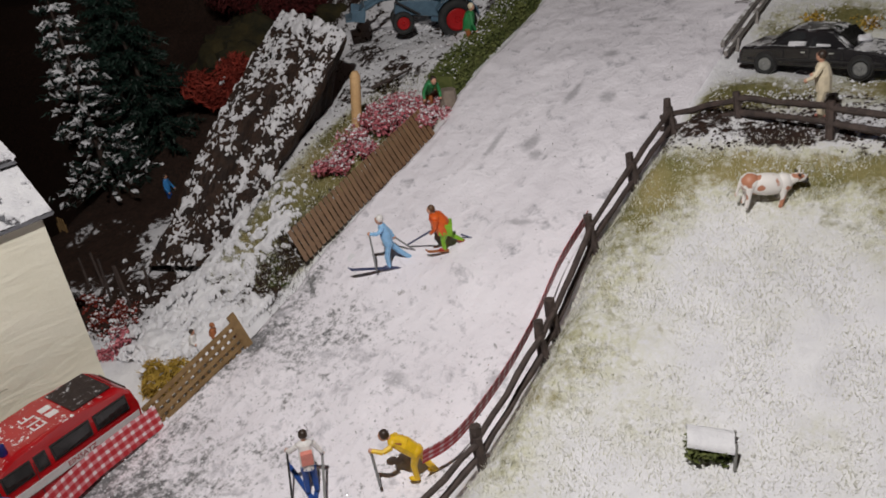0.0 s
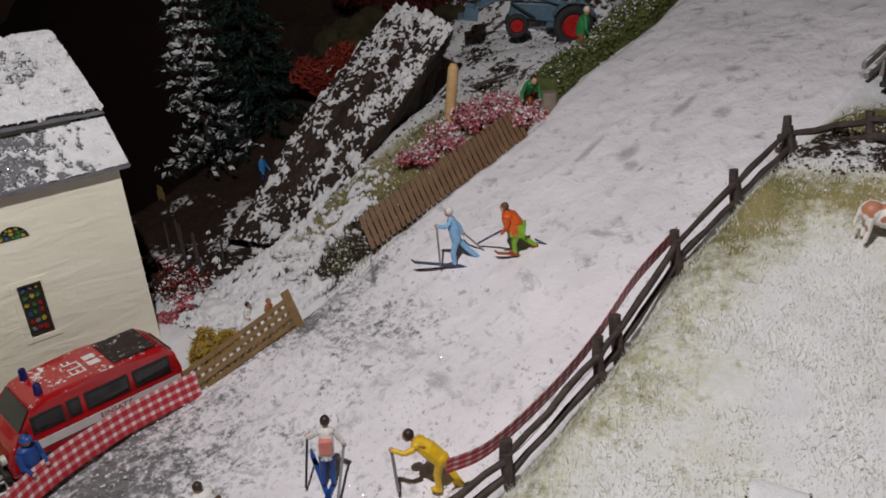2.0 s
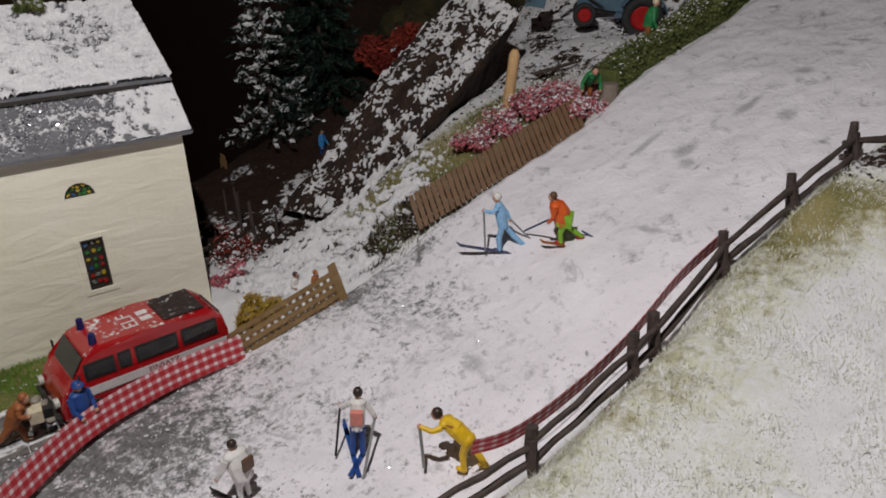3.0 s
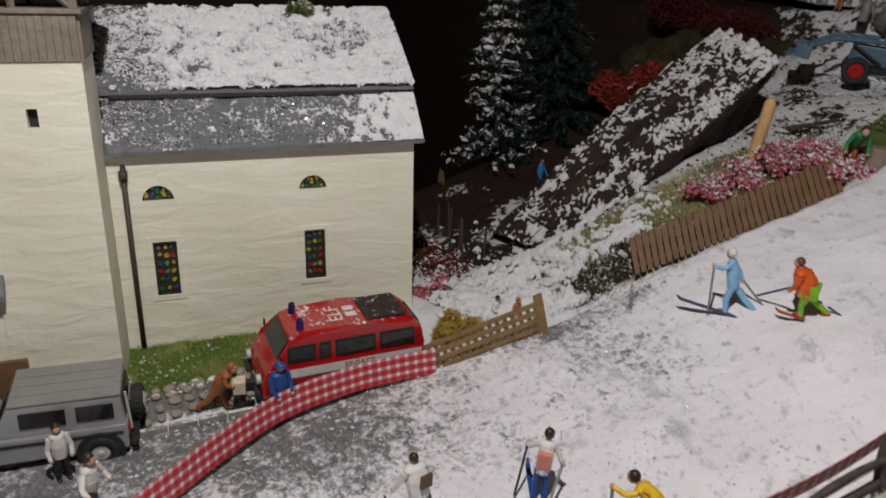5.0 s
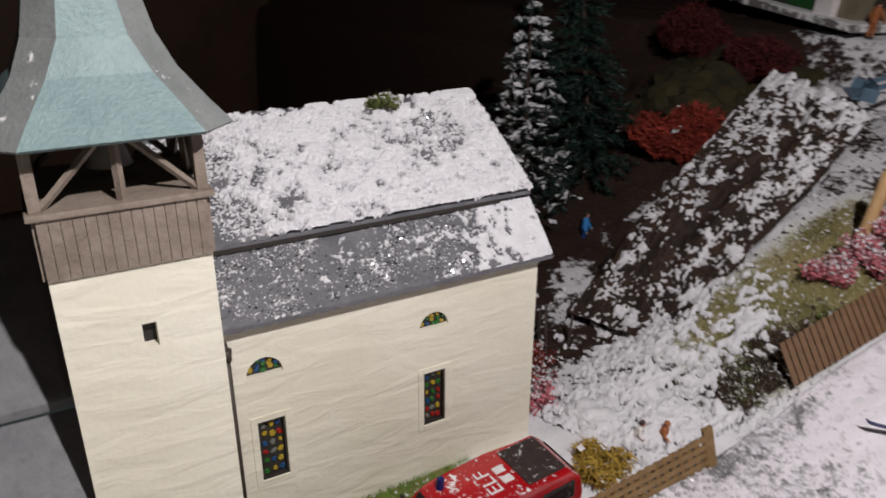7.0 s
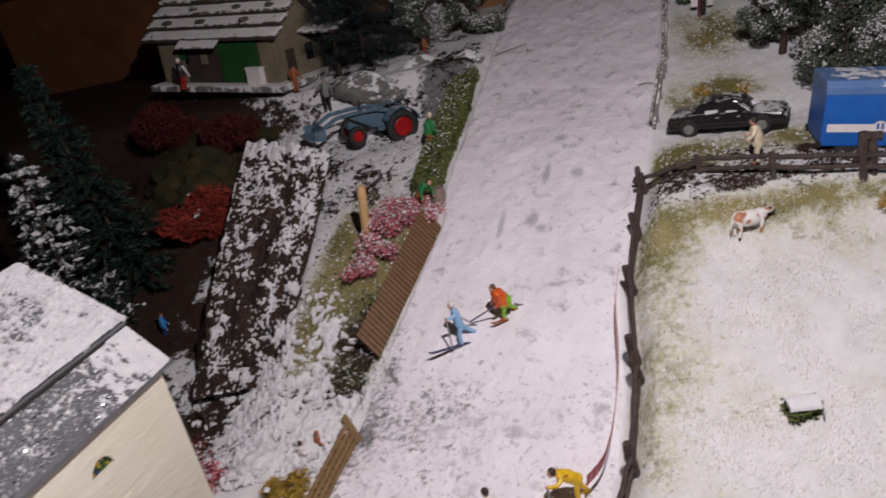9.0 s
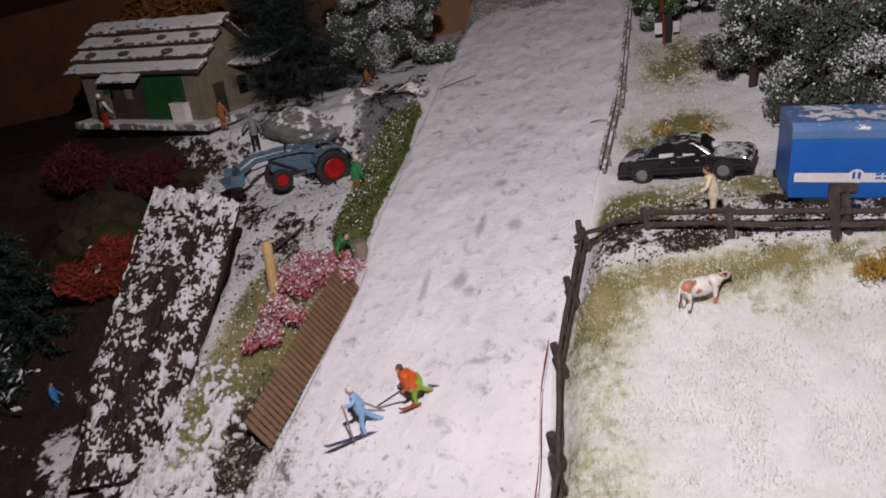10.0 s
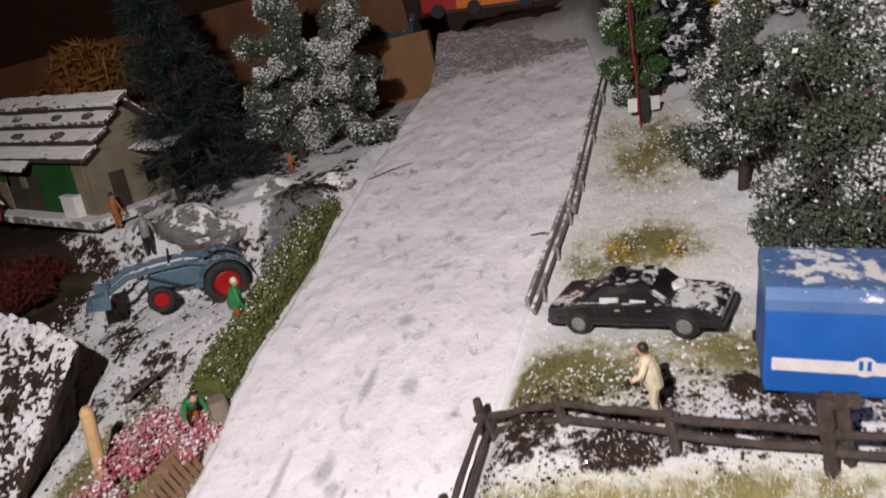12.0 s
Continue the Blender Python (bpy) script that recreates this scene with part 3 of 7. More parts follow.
part("lower_roof", roof_plane(-0.22, 8.08, (0.30, 3.71), (-0.95, 5.00), 0.10, 0.05), SLATE, church, "grey slate lower roof dusted with snow")
part("upper_roof", roof_plane(-0.20, 8.30, (-0.72, 5.06), (-3.66, 7.05), 0.09, 0.10, 4.0), SLATE, church, "slate roof thickly covered in snow")
part("upper_roof", roof_plane(-0.20, 8.30, (-6.5, 4.9), (-3.70, 6.98), 0.16, 0.06, 9.0), SLATE_SNOW, church, "slate roof thickly covered in snow")
part("lower_roof", roof_plane(-0.22, 8.30, (-7.8, 3.6), (-6.3, 4.8), 0.14, 0.05), SLATE, church, "grey slate lower roof dusted with snow")
part("step_board", box(BM(), (4.3, -0.74, 4.93), (7.2, 0.05, 0.10)), LEADFRAME, church)



def on_roof(a, b, x0=-0.2, x1=8.25):
    nrm = Vector((0, b[1] - a[1], a[0] - b[0])).normalized()
    nrm = nrm if nrm.z > 0 else -nrm
    return lambda u, v: (Vector((x0 + (x1 - x0) * u, a[0] + (b[0] - a[0]) * v, a[1] + (b[1] - a[1]) * v)), nrm)


def upper_bias(u, v):
    x = u * 8.45
    return 0.50 - 1.12 * max(0.0, (x - 4.9 - 1.2 * v) / 2.8) - 0.5 * math.exp(-((x - 2.0) / 1.3) ** 2 - ((v - 0.62) / 0.3) ** 2) - 0.35 * max(0.0, v - 0.9) * 10 * (x > 3.4) * 0.4


def lower_bias(u, v):
    x = u * 8.45
    return 0.70 - 1.05 * min(1.0, max(0.0, (x - 0.6) / 2.0)) - 0.22 * max(0.0, (x - 4.0) / 4.0)


snow_crust("snow_cover", "thick clotted white snow", on_roof((-0.66, 5.10), (-3.66, 7.05)), 230, 110, upper_bias, 0.10, 2.6, 3.0, church, fine=0.7)
snow_crust("snow_cover", "thick clotted white snow", on_roof((0.30, 3.71), (-0.80, 4.85)), 230, 48, lower_bias, 0.06, 3.6, 6.0, church, fine=0.7)
rngw = random.Random(5)


def stained_window(x0, x1, z0, z1, arched=False, y=-0.02, cols=3, rows=6):
    """A leaded window in its opening: frame, bars and small coloured panes."""
    w = tagged(new("window"), "leaded window with small coloured panes")
    w.parent = church
    back = part("backing", box(BM(), ((x0 + x1) / 2, y - 0.12, (z0 + z1) / 2), (x1 - x0, 0.04, z1 - z0)), LEADFRAME, w)
    fr = BM()
    t = 0.05
    if not arched:
        for c, s in (((x0 + t / 2, 0, (z0 + z1) / 2), (t, 0.1, z1 - z0)), ((x1 - t / 2, 0, (z0 + z1) / 2), (t, 0.1, z1 - z0)),
                     (((x0 + x1) / 2, 0, z0 + t / 2), (x1 - x0 - 2 * t, 0.1, t)), (((x0 + x1) / 2, 0, z1 - t / 2), (x1 - x0 - 2 * t, 0.1, t))):
            box(fr, (c[0], y - 0.03, c[2]), s)
    part("frame", fr, LEADFRAME, w)
    dx, dz = (x1 - x0 - 2 * t) / cols, (z1 - z0 - 2 * t) / rows
    protos = getpanes(dx, dz)
    for i in range(cols):
        for k in range(rows):
            cx, cz = x0 + t + dx * (i + 0.5), z0 + t + dz * (k + 0.5)
            if arched and ((cx - (x0 + x1) / 2) / ((x1 - x0) / 2)) ** 2 + ((cz - z0) / (z1 - z0)) ** 2 > 0.82:
                continue
            p = new("pane", protos[rngw.choice((0, 1, 1, 2, 3, 4) if not arched else (1, 1, 2, 2, 3))])
            p.parent = w
            p.matrix_basis = pose(cx + rngw.uniform(-0.02, 0.02), y - 0.085, cz + rngw.uniform(-0.03, 0.03), 0, rngw.uniform(-60, 60), rngw.uniform(-10, 10)) @ Matrix.Diagonal((rngw.uniform(0.7, 1.2), 1, rngw.uniform(0.6, 1.15), 1))
    return w


def getpanes(dx, dz):
    out = []
    for m in GLASS_TONES:
        bm = BM()
        rod(bm, (0, -0.02, 0), (0, 0.03, 0), dx * 0.46, dx * 0.40, 5)
        me = bpy.data.meshes.new("pane")
        bm.to_mesh(me)
        bm.free()
        me.materials.append(m)
        out.append(me)
    return out


for x0, x1, z0, z1 in WINDOWS:
    stained_window(x0, x1, z0, z1)
for x0, x1, z0, z1 in ARCHES:
    stained_window(x0, x1, z0, z1, True, cols=5, rows=3)
    # the plaster that rounds the opening off
    bm = BM()
    n = 12
    pts = [((x0 + x1) / 2 + (x1 - x0) / 2 * math.cos(math.pi * k / n), z0 + (z1 - z0) * math.sin(math.pi * k / n)) for k in range(n + 1)]
    for lo, hi, cx in ((0, n // 2, x1), (n // 2, n, x0)):
        ring = [(cx, z1)] + pts[lo:hi + 1]
        f = [bm.verts.new((x, -0.003, z)) for x, z in ring]
        g = [bm.verts.new((x, -0.10, z)) for x, z in ring]
        bm.faces.new(f), bm.faces.new(g[::-1])
        for k in range(len(ring)):
            bm.faces.new((f[k], g[k], g[(k + 1) % len(ring)], f[(k + 1) % len(ring)]))
    bmesh.ops.recalc_face_normals(bm, faces=bm.faces[:])
    part("arch_spandrel", bm, PLASTER, church)

# plaster surrounds, a little proud
for x0, x1, z0, z1 in WINDOWS:
    bm = BM()
    for c, s in (((x0 - 0.08, 0, (z0 + z1) / 2), (0.15, 0.03, z1 - z0 + 0.3)), ((x1 + 0.08, 0, (z0 + z1) / 2), (0.15, 0.03, z1 - z0 + 0.3)),
                 (((x0 + x1) / 2, 0, z0 - 0.08), (x1 - x0 + 0.01, 0.03, 0.14)), (((x0 + x1) / 2, 0, z1 + 0.08), (x1 - x0 + 0.01, 0.03, 0.14))):
        box(bm, (c[0], 0.014, c[2]), s, bev=0.008)
    part("surround", bm, PLASTER, church)

bm = BM()
rod(bm, (7.72, 0.14, 3.0), (7.72, 0.14, -1.75), 0.07, n=10)
rod(bm, (7.72, 0.14, 2.95), (7.72, 0.14, 3.2), 0.10, 0.12, 10)
rod(bm, (7.72, 0.14, 3.15), (7.72, -0.05, 3.3), 0.07, 0.07, 8)
part("drainpipe", bm, PIPE, church, "dark brown drainpipe", True)

# tower
TX0, TX1, TY0, TY1 = 8.10, 10.47, -0.35, 2.10
tc = ((TX0 + TX1) / 2, (TY0 + TY1) / 2)
holes = [(9.10, 9.32, 4.70, 5.13)]
part("tower", wall_with_holes(TX0, TX1, -2.6, 6.15, TY1, 0.25, holes), PLASTER, church)
bm = BM()
box(bm, (TX0 + 0.125, (TY0 + TY1 - 0.25) / 2, 1.775), (0.25, TY1 - TY0 - 0.25, 8.75))
box(bm, (TX1 - 0.125, (TY0 + TY1 - 0.25) / 2, 1.775), (0.25, TY1 - TY0 - 0.25, 8.75))
box(bm, (tc[0], TY0 + 0.125, 1.775), (TX1 - TX0 - 0.5, 0.25, 8.75))
part("tower_side", bm, PLASTER, church)
part("slit", box(BM(), (9.21, TY1 - 0.24, 4.92), (0.4, 0.02, 0.6)), BLACK, church, "dark slit window")
part("door", box(BM(), (10.6, TY1 + 0.06, -1.2), (0.95, 0.12, 1.0), bev=0.03), BROWNWOOD, church, "dark brown door")

# belfry
bm = BM()
nb = 15
for side in range(4):
    for k in range(nb):
        o = -1.19 + 2.38 * (k + 0.5) / nb
        c = ((tc[0] + o, TY1 + 0.03), (TX1 + 0.03, tc[1] + o), (tc[0] + o, TY0 - 0.03), (TX0 - 0.03, tc[1] + o))[side]
        part("board", box(BM(), (*c, 6.62), (0.15, 0.06, 0.98) if side % 2 == 0 else (0.06, 0.15, 0.98)), TIMBER, church)
bm.free()
part("belfry_rail", box(BM(), (*tc, 7.14), (2.62, 2.70, 0.10), bev=0.02), TIMBER, church)
part("belfry_floor", box(BM(), (*tc, 7.05), (2.3, 2.3, 0.06)), TIMBER, church)
h = 1.16
for sx in (-1, 1):
    for sy in (-1, 1):
        part("belfry_post", box(BM(), (tc[0] + sx * h, tc[1] + sy * h, 7.75), (0.17, 0.17, 1.12), bev=0.015), TIMBER, church)
for axis in (0, 1):
    for s in (-1, 1):
        def at(o, z):
            return (tc[0] + o, tc[1] + s * h, z) if axis == 0 else (tc[0] + s * h, tc[1] + o, z)
        part("belfry_post", rod(BM(), at(0, 7.18), at(0, 8.3), 0.075, n=4), TIMBER, church)
        for d in (-1, 1):
            part("belfry_brace", rod(BM(), at(d * 1.08, 7.22), at(d * 0.12, 8.2), 0.06, n=4), TIMBER, church)
        part("belfry_beam", rod(BM(), at(-1.25, 8.28), at(1.25, 8.28), 0.08, n=4), TIMBER, church)
bm = BM()
rod(bm, (*tc, 7.45), (*tc, 7.95), 0.36, 0.20, 14)
ball(bm, (*tc, 7.95), (0.2, 0.2, 0.12), 12)
part("bell", bm, GREYROOF, church, "grey cast bell", True)
# flared eight-sided spire, one face a part
rings = [(1.75, 1.22, 8.20), (1.48, 1.02, 8.52), (1.12, 0.70, 9.0), (0.90, 0.46, 9.5), (0.76, 0.37, 10.1), (0.60, 0.29, 11.0), (0.42, 0.2, 12.4), (0.03, 0.012, 16.0)]
for k in range(8):
    bm = BM()
    rows = []
    for d, w, z in rings:
        ring8 = [(w, d), (-w, d), (-d, w), (-d, -w), (-w, -d), (w, -d), (d, -w), (d, w)]
        p, q = ring8[k], ring8[(k + 1) % 8]
        rows.append([bm.verts.new((tc[0] + x * 0.995, tc[1] + y * 0.995, z)) for x, y in (p, q)])
    for lo, hi in zip(rows, rows[1:]):
        bm.faces.new((lo[0], lo[1], hi[1], hi[0]))
    q = bmesh.ops.extrude_face_region(bm, geom=bm.faces[:])
    a = math.radians(90 + 45 * k)
    bmesh.ops.translate(bm, verts=[v for v in q["geom"] if isinstance(v, bmesh.types.BMVert)], vec=(-0.07 * math.cos(a), -0.07 * math.sin(a), -0.05))
    bmesh.ops.recalc_face_normals(bm, faces=bm.faces[:])
    part("spire_face", bm, PATINA if k % 2 == 0 else PATINA_GREY, church, "verdigris copper spire face")

# side building beyond the tower
part("wall", wall_with_holes(10.47, 17.5, -2.6, 1.5, 2.02, 0.3, [(11.25, 11.72, -0.25, 1.0)]), PLASTER, church)
stained_window(11.25, 11.72, -0.25, 1.0, y=2.0, cols=2, rows=4)
part("gable", slab(BM(), [(-6.0, -2.6), (1.7, -2.6), (1.7, 1.5), (-2.0, 5.2), (-6.0, 1.5)], 10.5, 10.75), PLASTER, church)
part("lower_roof", roof_plane(10.30, 17.6, (2.42, 1.02), (0.62, 3.25), 0.14, 0.03, 2.0), SLATE_BARE, church, "bare grey slate roof")
part("upper_roof", roof_plane(10.49, 17.6, (0.85, 3.42), (-2.0, 6.0), 0.16, 0.03, 6.0), SLATE_BARE, church, "bare grey slate roof")
part("step_board", box(BM(), (14.0, 0.72, 3.25), (7.0, 0.06, 0.2)), PATINA, church)

# ---- vehicles ----
def wheel(parent, c, r, w, rim_mat, tyre=RUBBER, hub=0.62, side=1):
    """A tyre with rounded shoulders and a dished rim; the axle runs along local x."""
    x, y, z = c
    bm = BM()
    n = 20
    prof = [(-w / 2, hub * r), (-w / 2, r * 0.9), (-w * 0.3, r), (w * 0.3, r), (w / 2, r * 0.9), (w / 2, hub * r)]
    rows = [[bm.verts.new((x + a, y + b * math.cos(2 * math.pi * k / n), z + b * math.sin(2 * math.pi * k / n))) for k in range(n)] for a, b in prof]
    for p, q in zip(rows, rows[1:] + rows[:1]):
        for k in range(n):
            bm.faces.new((p[k], p[(k + 1) % n], q[(k + 1) % n], q[k]))
    bmesh.ops.recalc_face_normals(bm, faces=bm.faces[:])
    wh = part("wheel", bm, tyre, parent, smooth=True)
    bm = BM()
    s = side * w * 0.5
    rod(bm, (x + s * 0.55, y, z), (x + s * 0.8, y, z), hub * r * 0.99, hub * r * 0.85, 18)
    rod(bm, (x + s * 0.75, y, z), (x + s * 1.05, y, z), hub * r * 0.3, hub * r * 0.22, 10)
    part("rim", bm, rim_mat, wh)
    return wh


def words(text, size, m, material, parent, name="lettering", extrude=0.004):
    cu = bpy.data.curves.new(name, "FONT")
    cu.body, cu.size, cu.align_x, cu.align_y, cu.extrude = text, size, "CENTER", "CENTER", extrude
    tmp = bpy.data.objects.new(name, cu)
    me = bpy.data.meshes.new_from_object(tmp)
    bpy.data.objects.remove(tmp)
    bpy.data.curves.remove(cu)
    me.materials.append(material)
    me.transform(m)
    ob = new(name, me)
    ob.parent = parent
    return ob


# fire van: local y points to the front, x to its right
van = thing("fire_van", "red model fire van with white stripe, parked by the church", "van", (-16.5, 8.15, -2.3), 176.0)
L, H, Wd = 2.2, 2.05, 0.86
bm = slab(BM(), [(-L, 0.32), (-L, 1.2), (-L + 0.10, 1.68), (-L + 0.4, 1.92), (-0.3, 2.0), (1.1, 1.97), (1.42, 1.86), (1.80, 1.27), (2.05, 1.06), (2.2, 0.72), (2.2, 0.3)], -Wd, Wd, 0.10, narrow=0.16)
part("body", bm, FIRE_RED, van, "glossy fire-red body with flecks of snow")
for s in (-1, 1):
    part("white_stripe", box(BM(), (s * (Wd + 0.004), -0.1, 0.93), (0.012, 4.0, 0.24)), WHITE_PAINT, van)
    for y0, y1 in ((-1.85, -0.95), (-0.75, 0.25), (0.45, 0.68), (0.85, 1.5)):
        slope = 0.13 * s
        bm = box(BM(), (s * 0.812, (y0 + y1) / 2, 1.45), (0.03, y1 - y0, 0.36), bev=0.012, ry=-s * 8.5)
        part("window", bm, DARK_GLASS, van)
        bm = BM()
        for c, d in (((y0 + y1) / 2, 0), ):
            box(bm, (s * 0.795, c, 1.45), (0.03, y1 - y0 + 0.09, 0.45), bev=0.012, ry=-s * 8.5)
        part("window_rubber", bm, BLACK, van)
    words("EINSATZ", 0.21, pose(s * (Wd + 0.012), -0.35, 0.93, 90, 0, 90 * s), FIRE_RED, van)
    part("sill", box(BM(), (s * 0.83, 0, 0.34), (0.06, 4.1, 0.08), bev=0.02), BLACK, van)
    part("door_seam", box(BM(), (s * (Wd + 0.002), 0.78, 1.0), (0.01, 0.02, 1.2)), BLACK, van)
    part("mirror", box(BM(), (s * 0.98, 1.72, 1.45), (0.12, 0.05, 0.2), bev=0.02), BLACK, van)
    part("headlight", rod(BM(), (s * 0.6, 2.18, 0.78), (s * 0.6, 2.29, 0.78), 0.13, n=14), RIM, van, "pale round headlight")
    for y in (-1.35, 1.45):
        wheel(van, (s * 0.74, y, 0.34), 0.36, 0.26, RIM, side=s)
part("windscreen", box(BM(), (0, 1.635, 1.57), (1.34, 0.03, 0.58), rx=32, bev=0.01), DARK_GLASS, van)
part("bumper", box(BM(), (0, 2.27, 0.42), (1.7, 0.12, 0.16), bev=0.03), BLACK, van)
part("rear_window", box(BM(), (0, -2.13, 1.5), (1.1, 0.04, 0.42), rx=-12, bev=0.01), DARK_GLASS, van)
part("roof_mat", box(BM(), (0.0, -1.15, 2.0), (1.16, 1.1, 0.05), bev=0.02), mat("dark_roof_mat", (0.045, 0.03, 0.026), (0.03, 0.02, 0.018), 4, 0.8, relief=0.8, snow=0.26, sscale=6), van, "dark textured roof panel")
for s in (-1, 1):
    bm = rod(BM(), (s * 0.42, 1.12, 1.95), (s * 0.42, 1.12, 2.20), 0.10, 0.085, 12)
    ball(bm, (s * 0.42, 1.12, 2.20), (0.085, 0.085, 0.06), 10)
    part("blue_light", bm, BLUE_LAMP, van, "dark blue beacon")
words("ELF", 0.52, pose(-0.05, 0.12, 2.005, 1.0, 0, 0), WHITE_PAINT, van)
part("roof_mark", box(box(BM(), (-0.17, -0.30, 2.003), (0.2, 0.28, 0.02)), (0.14, -0.30, 2.003), (0.2, 0.28, 0.02)), WHITE_PAINT, van)

# jeep
jeep = thing("jeep", "silver-grey model off-road car with spare wheel on its back", "jeep", (-16.35, 1.15, -2.38), 170.0)
bm = slab(BM(), [(-1.75, 0.4), (-1.75, 1.05), (2.0, 1.02), (2.05, 0.4)], -0.82, 0.82, 0.06)
part("body", bm, SILVER, jeep)
bm = slab(BM(), [(-1.72, 1.0), (-1.66, 1.72), (0.55, 1.76), (0.92, 1.02)], -0.78, 0.78, 0.05, narrow=0.10)
part("cabin", bm, SILVER, jeep)
part("roof", box(BM(), (0, -0.56, 1.775), (1.42, 2.2, 0.06), bev=0.025), GREYROOF, jeep, "matt grey roof")
for k in range(3):
    part("roof_rib", box(BM(), (0.35 * (k - 1), -0.56, 1.81), (0.05, 2.0, 0.02)), GREYROOF, jeep)
part("bonnet", box(BM(), (0, 1.45, 1.06), (1.4, 1.05, 0.08), bev=0.03), GREYROOF, jeep, "matt grey bonnet")
for s in (-1, 1):
    for y0, y1 in ((-1.5, -0.75), (-0.55, 0.35)):
        part("window", box(BM(), (s * 0.762, (y0 + y1) / 2, 1.42), (0.03, y1 - y0, 0.36), bev=0.01, ry=-s * 6), DARK_GLASS, jeep)
    part("trim_line", box(BM(), (s * 0.832, 0.1, 0.86), (0.03, 3.5, 0.07), bev=0.01), BLACK, jeep)
    for y in (-1.15, 1.35):
        bm = BM()
        rod(bm, (s * 0.70, y, 0.42), (s * 0.86, y, 0.42), 0.50, 0.50, 18)
        part("wheel_arch", bm, BLACK, jeep)
        wheel(jeep, (s * 0.76, y, 0.40), 0.42, 0.28, RIM, side=s, hub=0.52)
    part("rear_light", box(BM(), (s * 0.66, -1.77, 0.85), (0.14, 0.04, 0.22), bev=0.01), RED_RIM, jeep)
part("windscreen", box(BM(), (0, 0.80, 1.42), (1.26, 0.03, 0.6), rx=26), DARK_GLASS, jeep)
part("rear_window", box(BM(), (0, -1.72, 1.45), (1.0, 0.03, 0.35), rx=-5), DARK_GLASS, jeep)
part("bumper", box(BM(), (0, -1.85, 0.48), (1.6, 0.16, 0.14), bev=0.03), BLACK, jeep)
part("bumper", box(BM(), (0, 2.12, 0.48), (1.6, 0.16, 0.14), bev=0.03), BLACK, jeep)
bm = BM()
rod(bm, (0.12, -1.80, 1.0), (0.12, -2.06, 1.0), 0.40, 0.40, 20)
bmesh.ops.bevel(bm, geom=[e for e in bm.edges], offset=0.05, segments=2, affect="EDGES")
spare = part("spare_wheel", bm, RUBBER, jeep)
part("hub", rod(BM(), (0.12, -2.05, 1.0), (0.12, -2.09, 1.0), 0.2, 0.16, 14), RIM, spare)
part("ladder", rod(BM(), (-0.5, -1.80, 0.7), (-0.5, -1.74, 1.7), 0.03, n=6), RIM, jeep)

# black saloon
DULL_RIM = mat("dull_grey_rim", (0.26, 0.26, 0.25), (0.15, 0.15, 0.15), 5, 0.4, relief=0.3, snow=0.2, sscale=6)
car = thing("saloon_car", "black model saloon car dusted with snow, parked beside the street", "car", (-0.1, 24.63, 3.78), 251.5, lean=0.0)
car.scale = (0.90, 0.86, 0.90)
bm = slab(BM(), [(-2.5, 0.28), (-2.52, 0.62), (-2.42, 0.86), (-1.35, 0.93), (1.0, 0.90), (2.3, 0.80), (2.52, 0.62), (2.5, 0.28)], -0.92, 0.92, 0.09, narrow=0.06)
part("body", bm, CAR_BLACK, car, "glossy black body under patches of snow")
bm = slab(BM(), [(-1.55, 0.86), (-0.95, 1.36), (-0.7, 1.42), (0.35, 1.42), (0.55, 1.37), (1.2, 0.86)], -0.80, 0.80, 0.07, narrow=0.20)
part("cabin", bm, CAR_BLACK, car)
for s in (-1, 1):
    for y0, y1 in ((-0.95, -0.15), (-0.05, 0.75)):
        bm = BM()
        ins = 0.24
        pts = [(y0 + (0.0 if y0 > -0.5 else 0.0), 0.97), (y1 + (0.1 if y1 > 0 else 0), 0.97), (y1 - (0.25 if y1 > 0 else 0), 1.30), (y0 + (0.32 if y0 < -0.5 else 0), 1.30)]
        slab(bm, pts, 0.70, 0.735)
        bmesh.ops.rotate(bm, verts=bm.verts, cent=(0.735, 0, 0.97), matrix=Matrix.Rotation(radians(-13), 3, "Y"))
        if s < 0:
            bmesh.ops.scale(bm, verts=bm.verts, vec=(-1, 1, 1))
            bmesh.ops.reverse_faces(bm, faces=bm.faces[:])
        part("window", bm, DARK_GLASS, car)
    part("side_trim", box(BM(), (s * 0.925, 0, 0.5), (0.03, 4.4, 0.06), bev=0.01), BLACK, car)
    for y in (-1.55, 1.52):
        rod_b = rod(BM(), (s * 0.70, y, 0.36), (s * 0.93, y, 0.36), 0.40, 0.40, 18)
        part("wheel_arch", rod_b, BLACK, car)
        wheel(car, (s * 0.88, y, 0.33), 0.33, 0.20, DULL_RIM, side=s, hub=0.70)
    part("headlight", box(BM(), (s * 0.62, 2.47, 0.6), (0.4, 0.06, 0.16), bev=0.02), RIM, car)
    part("tail_light", box(BM(), (s * 0.62, -2.47, 0.65), (0.45, 0.06, 0.16), bev=0.02), RED_RIM, car)
part("windscreen", box(BM(), (0, 0.93, 1.14), (1.28, 0.02, 0.62), rx=50), DARK_GLASS, car)
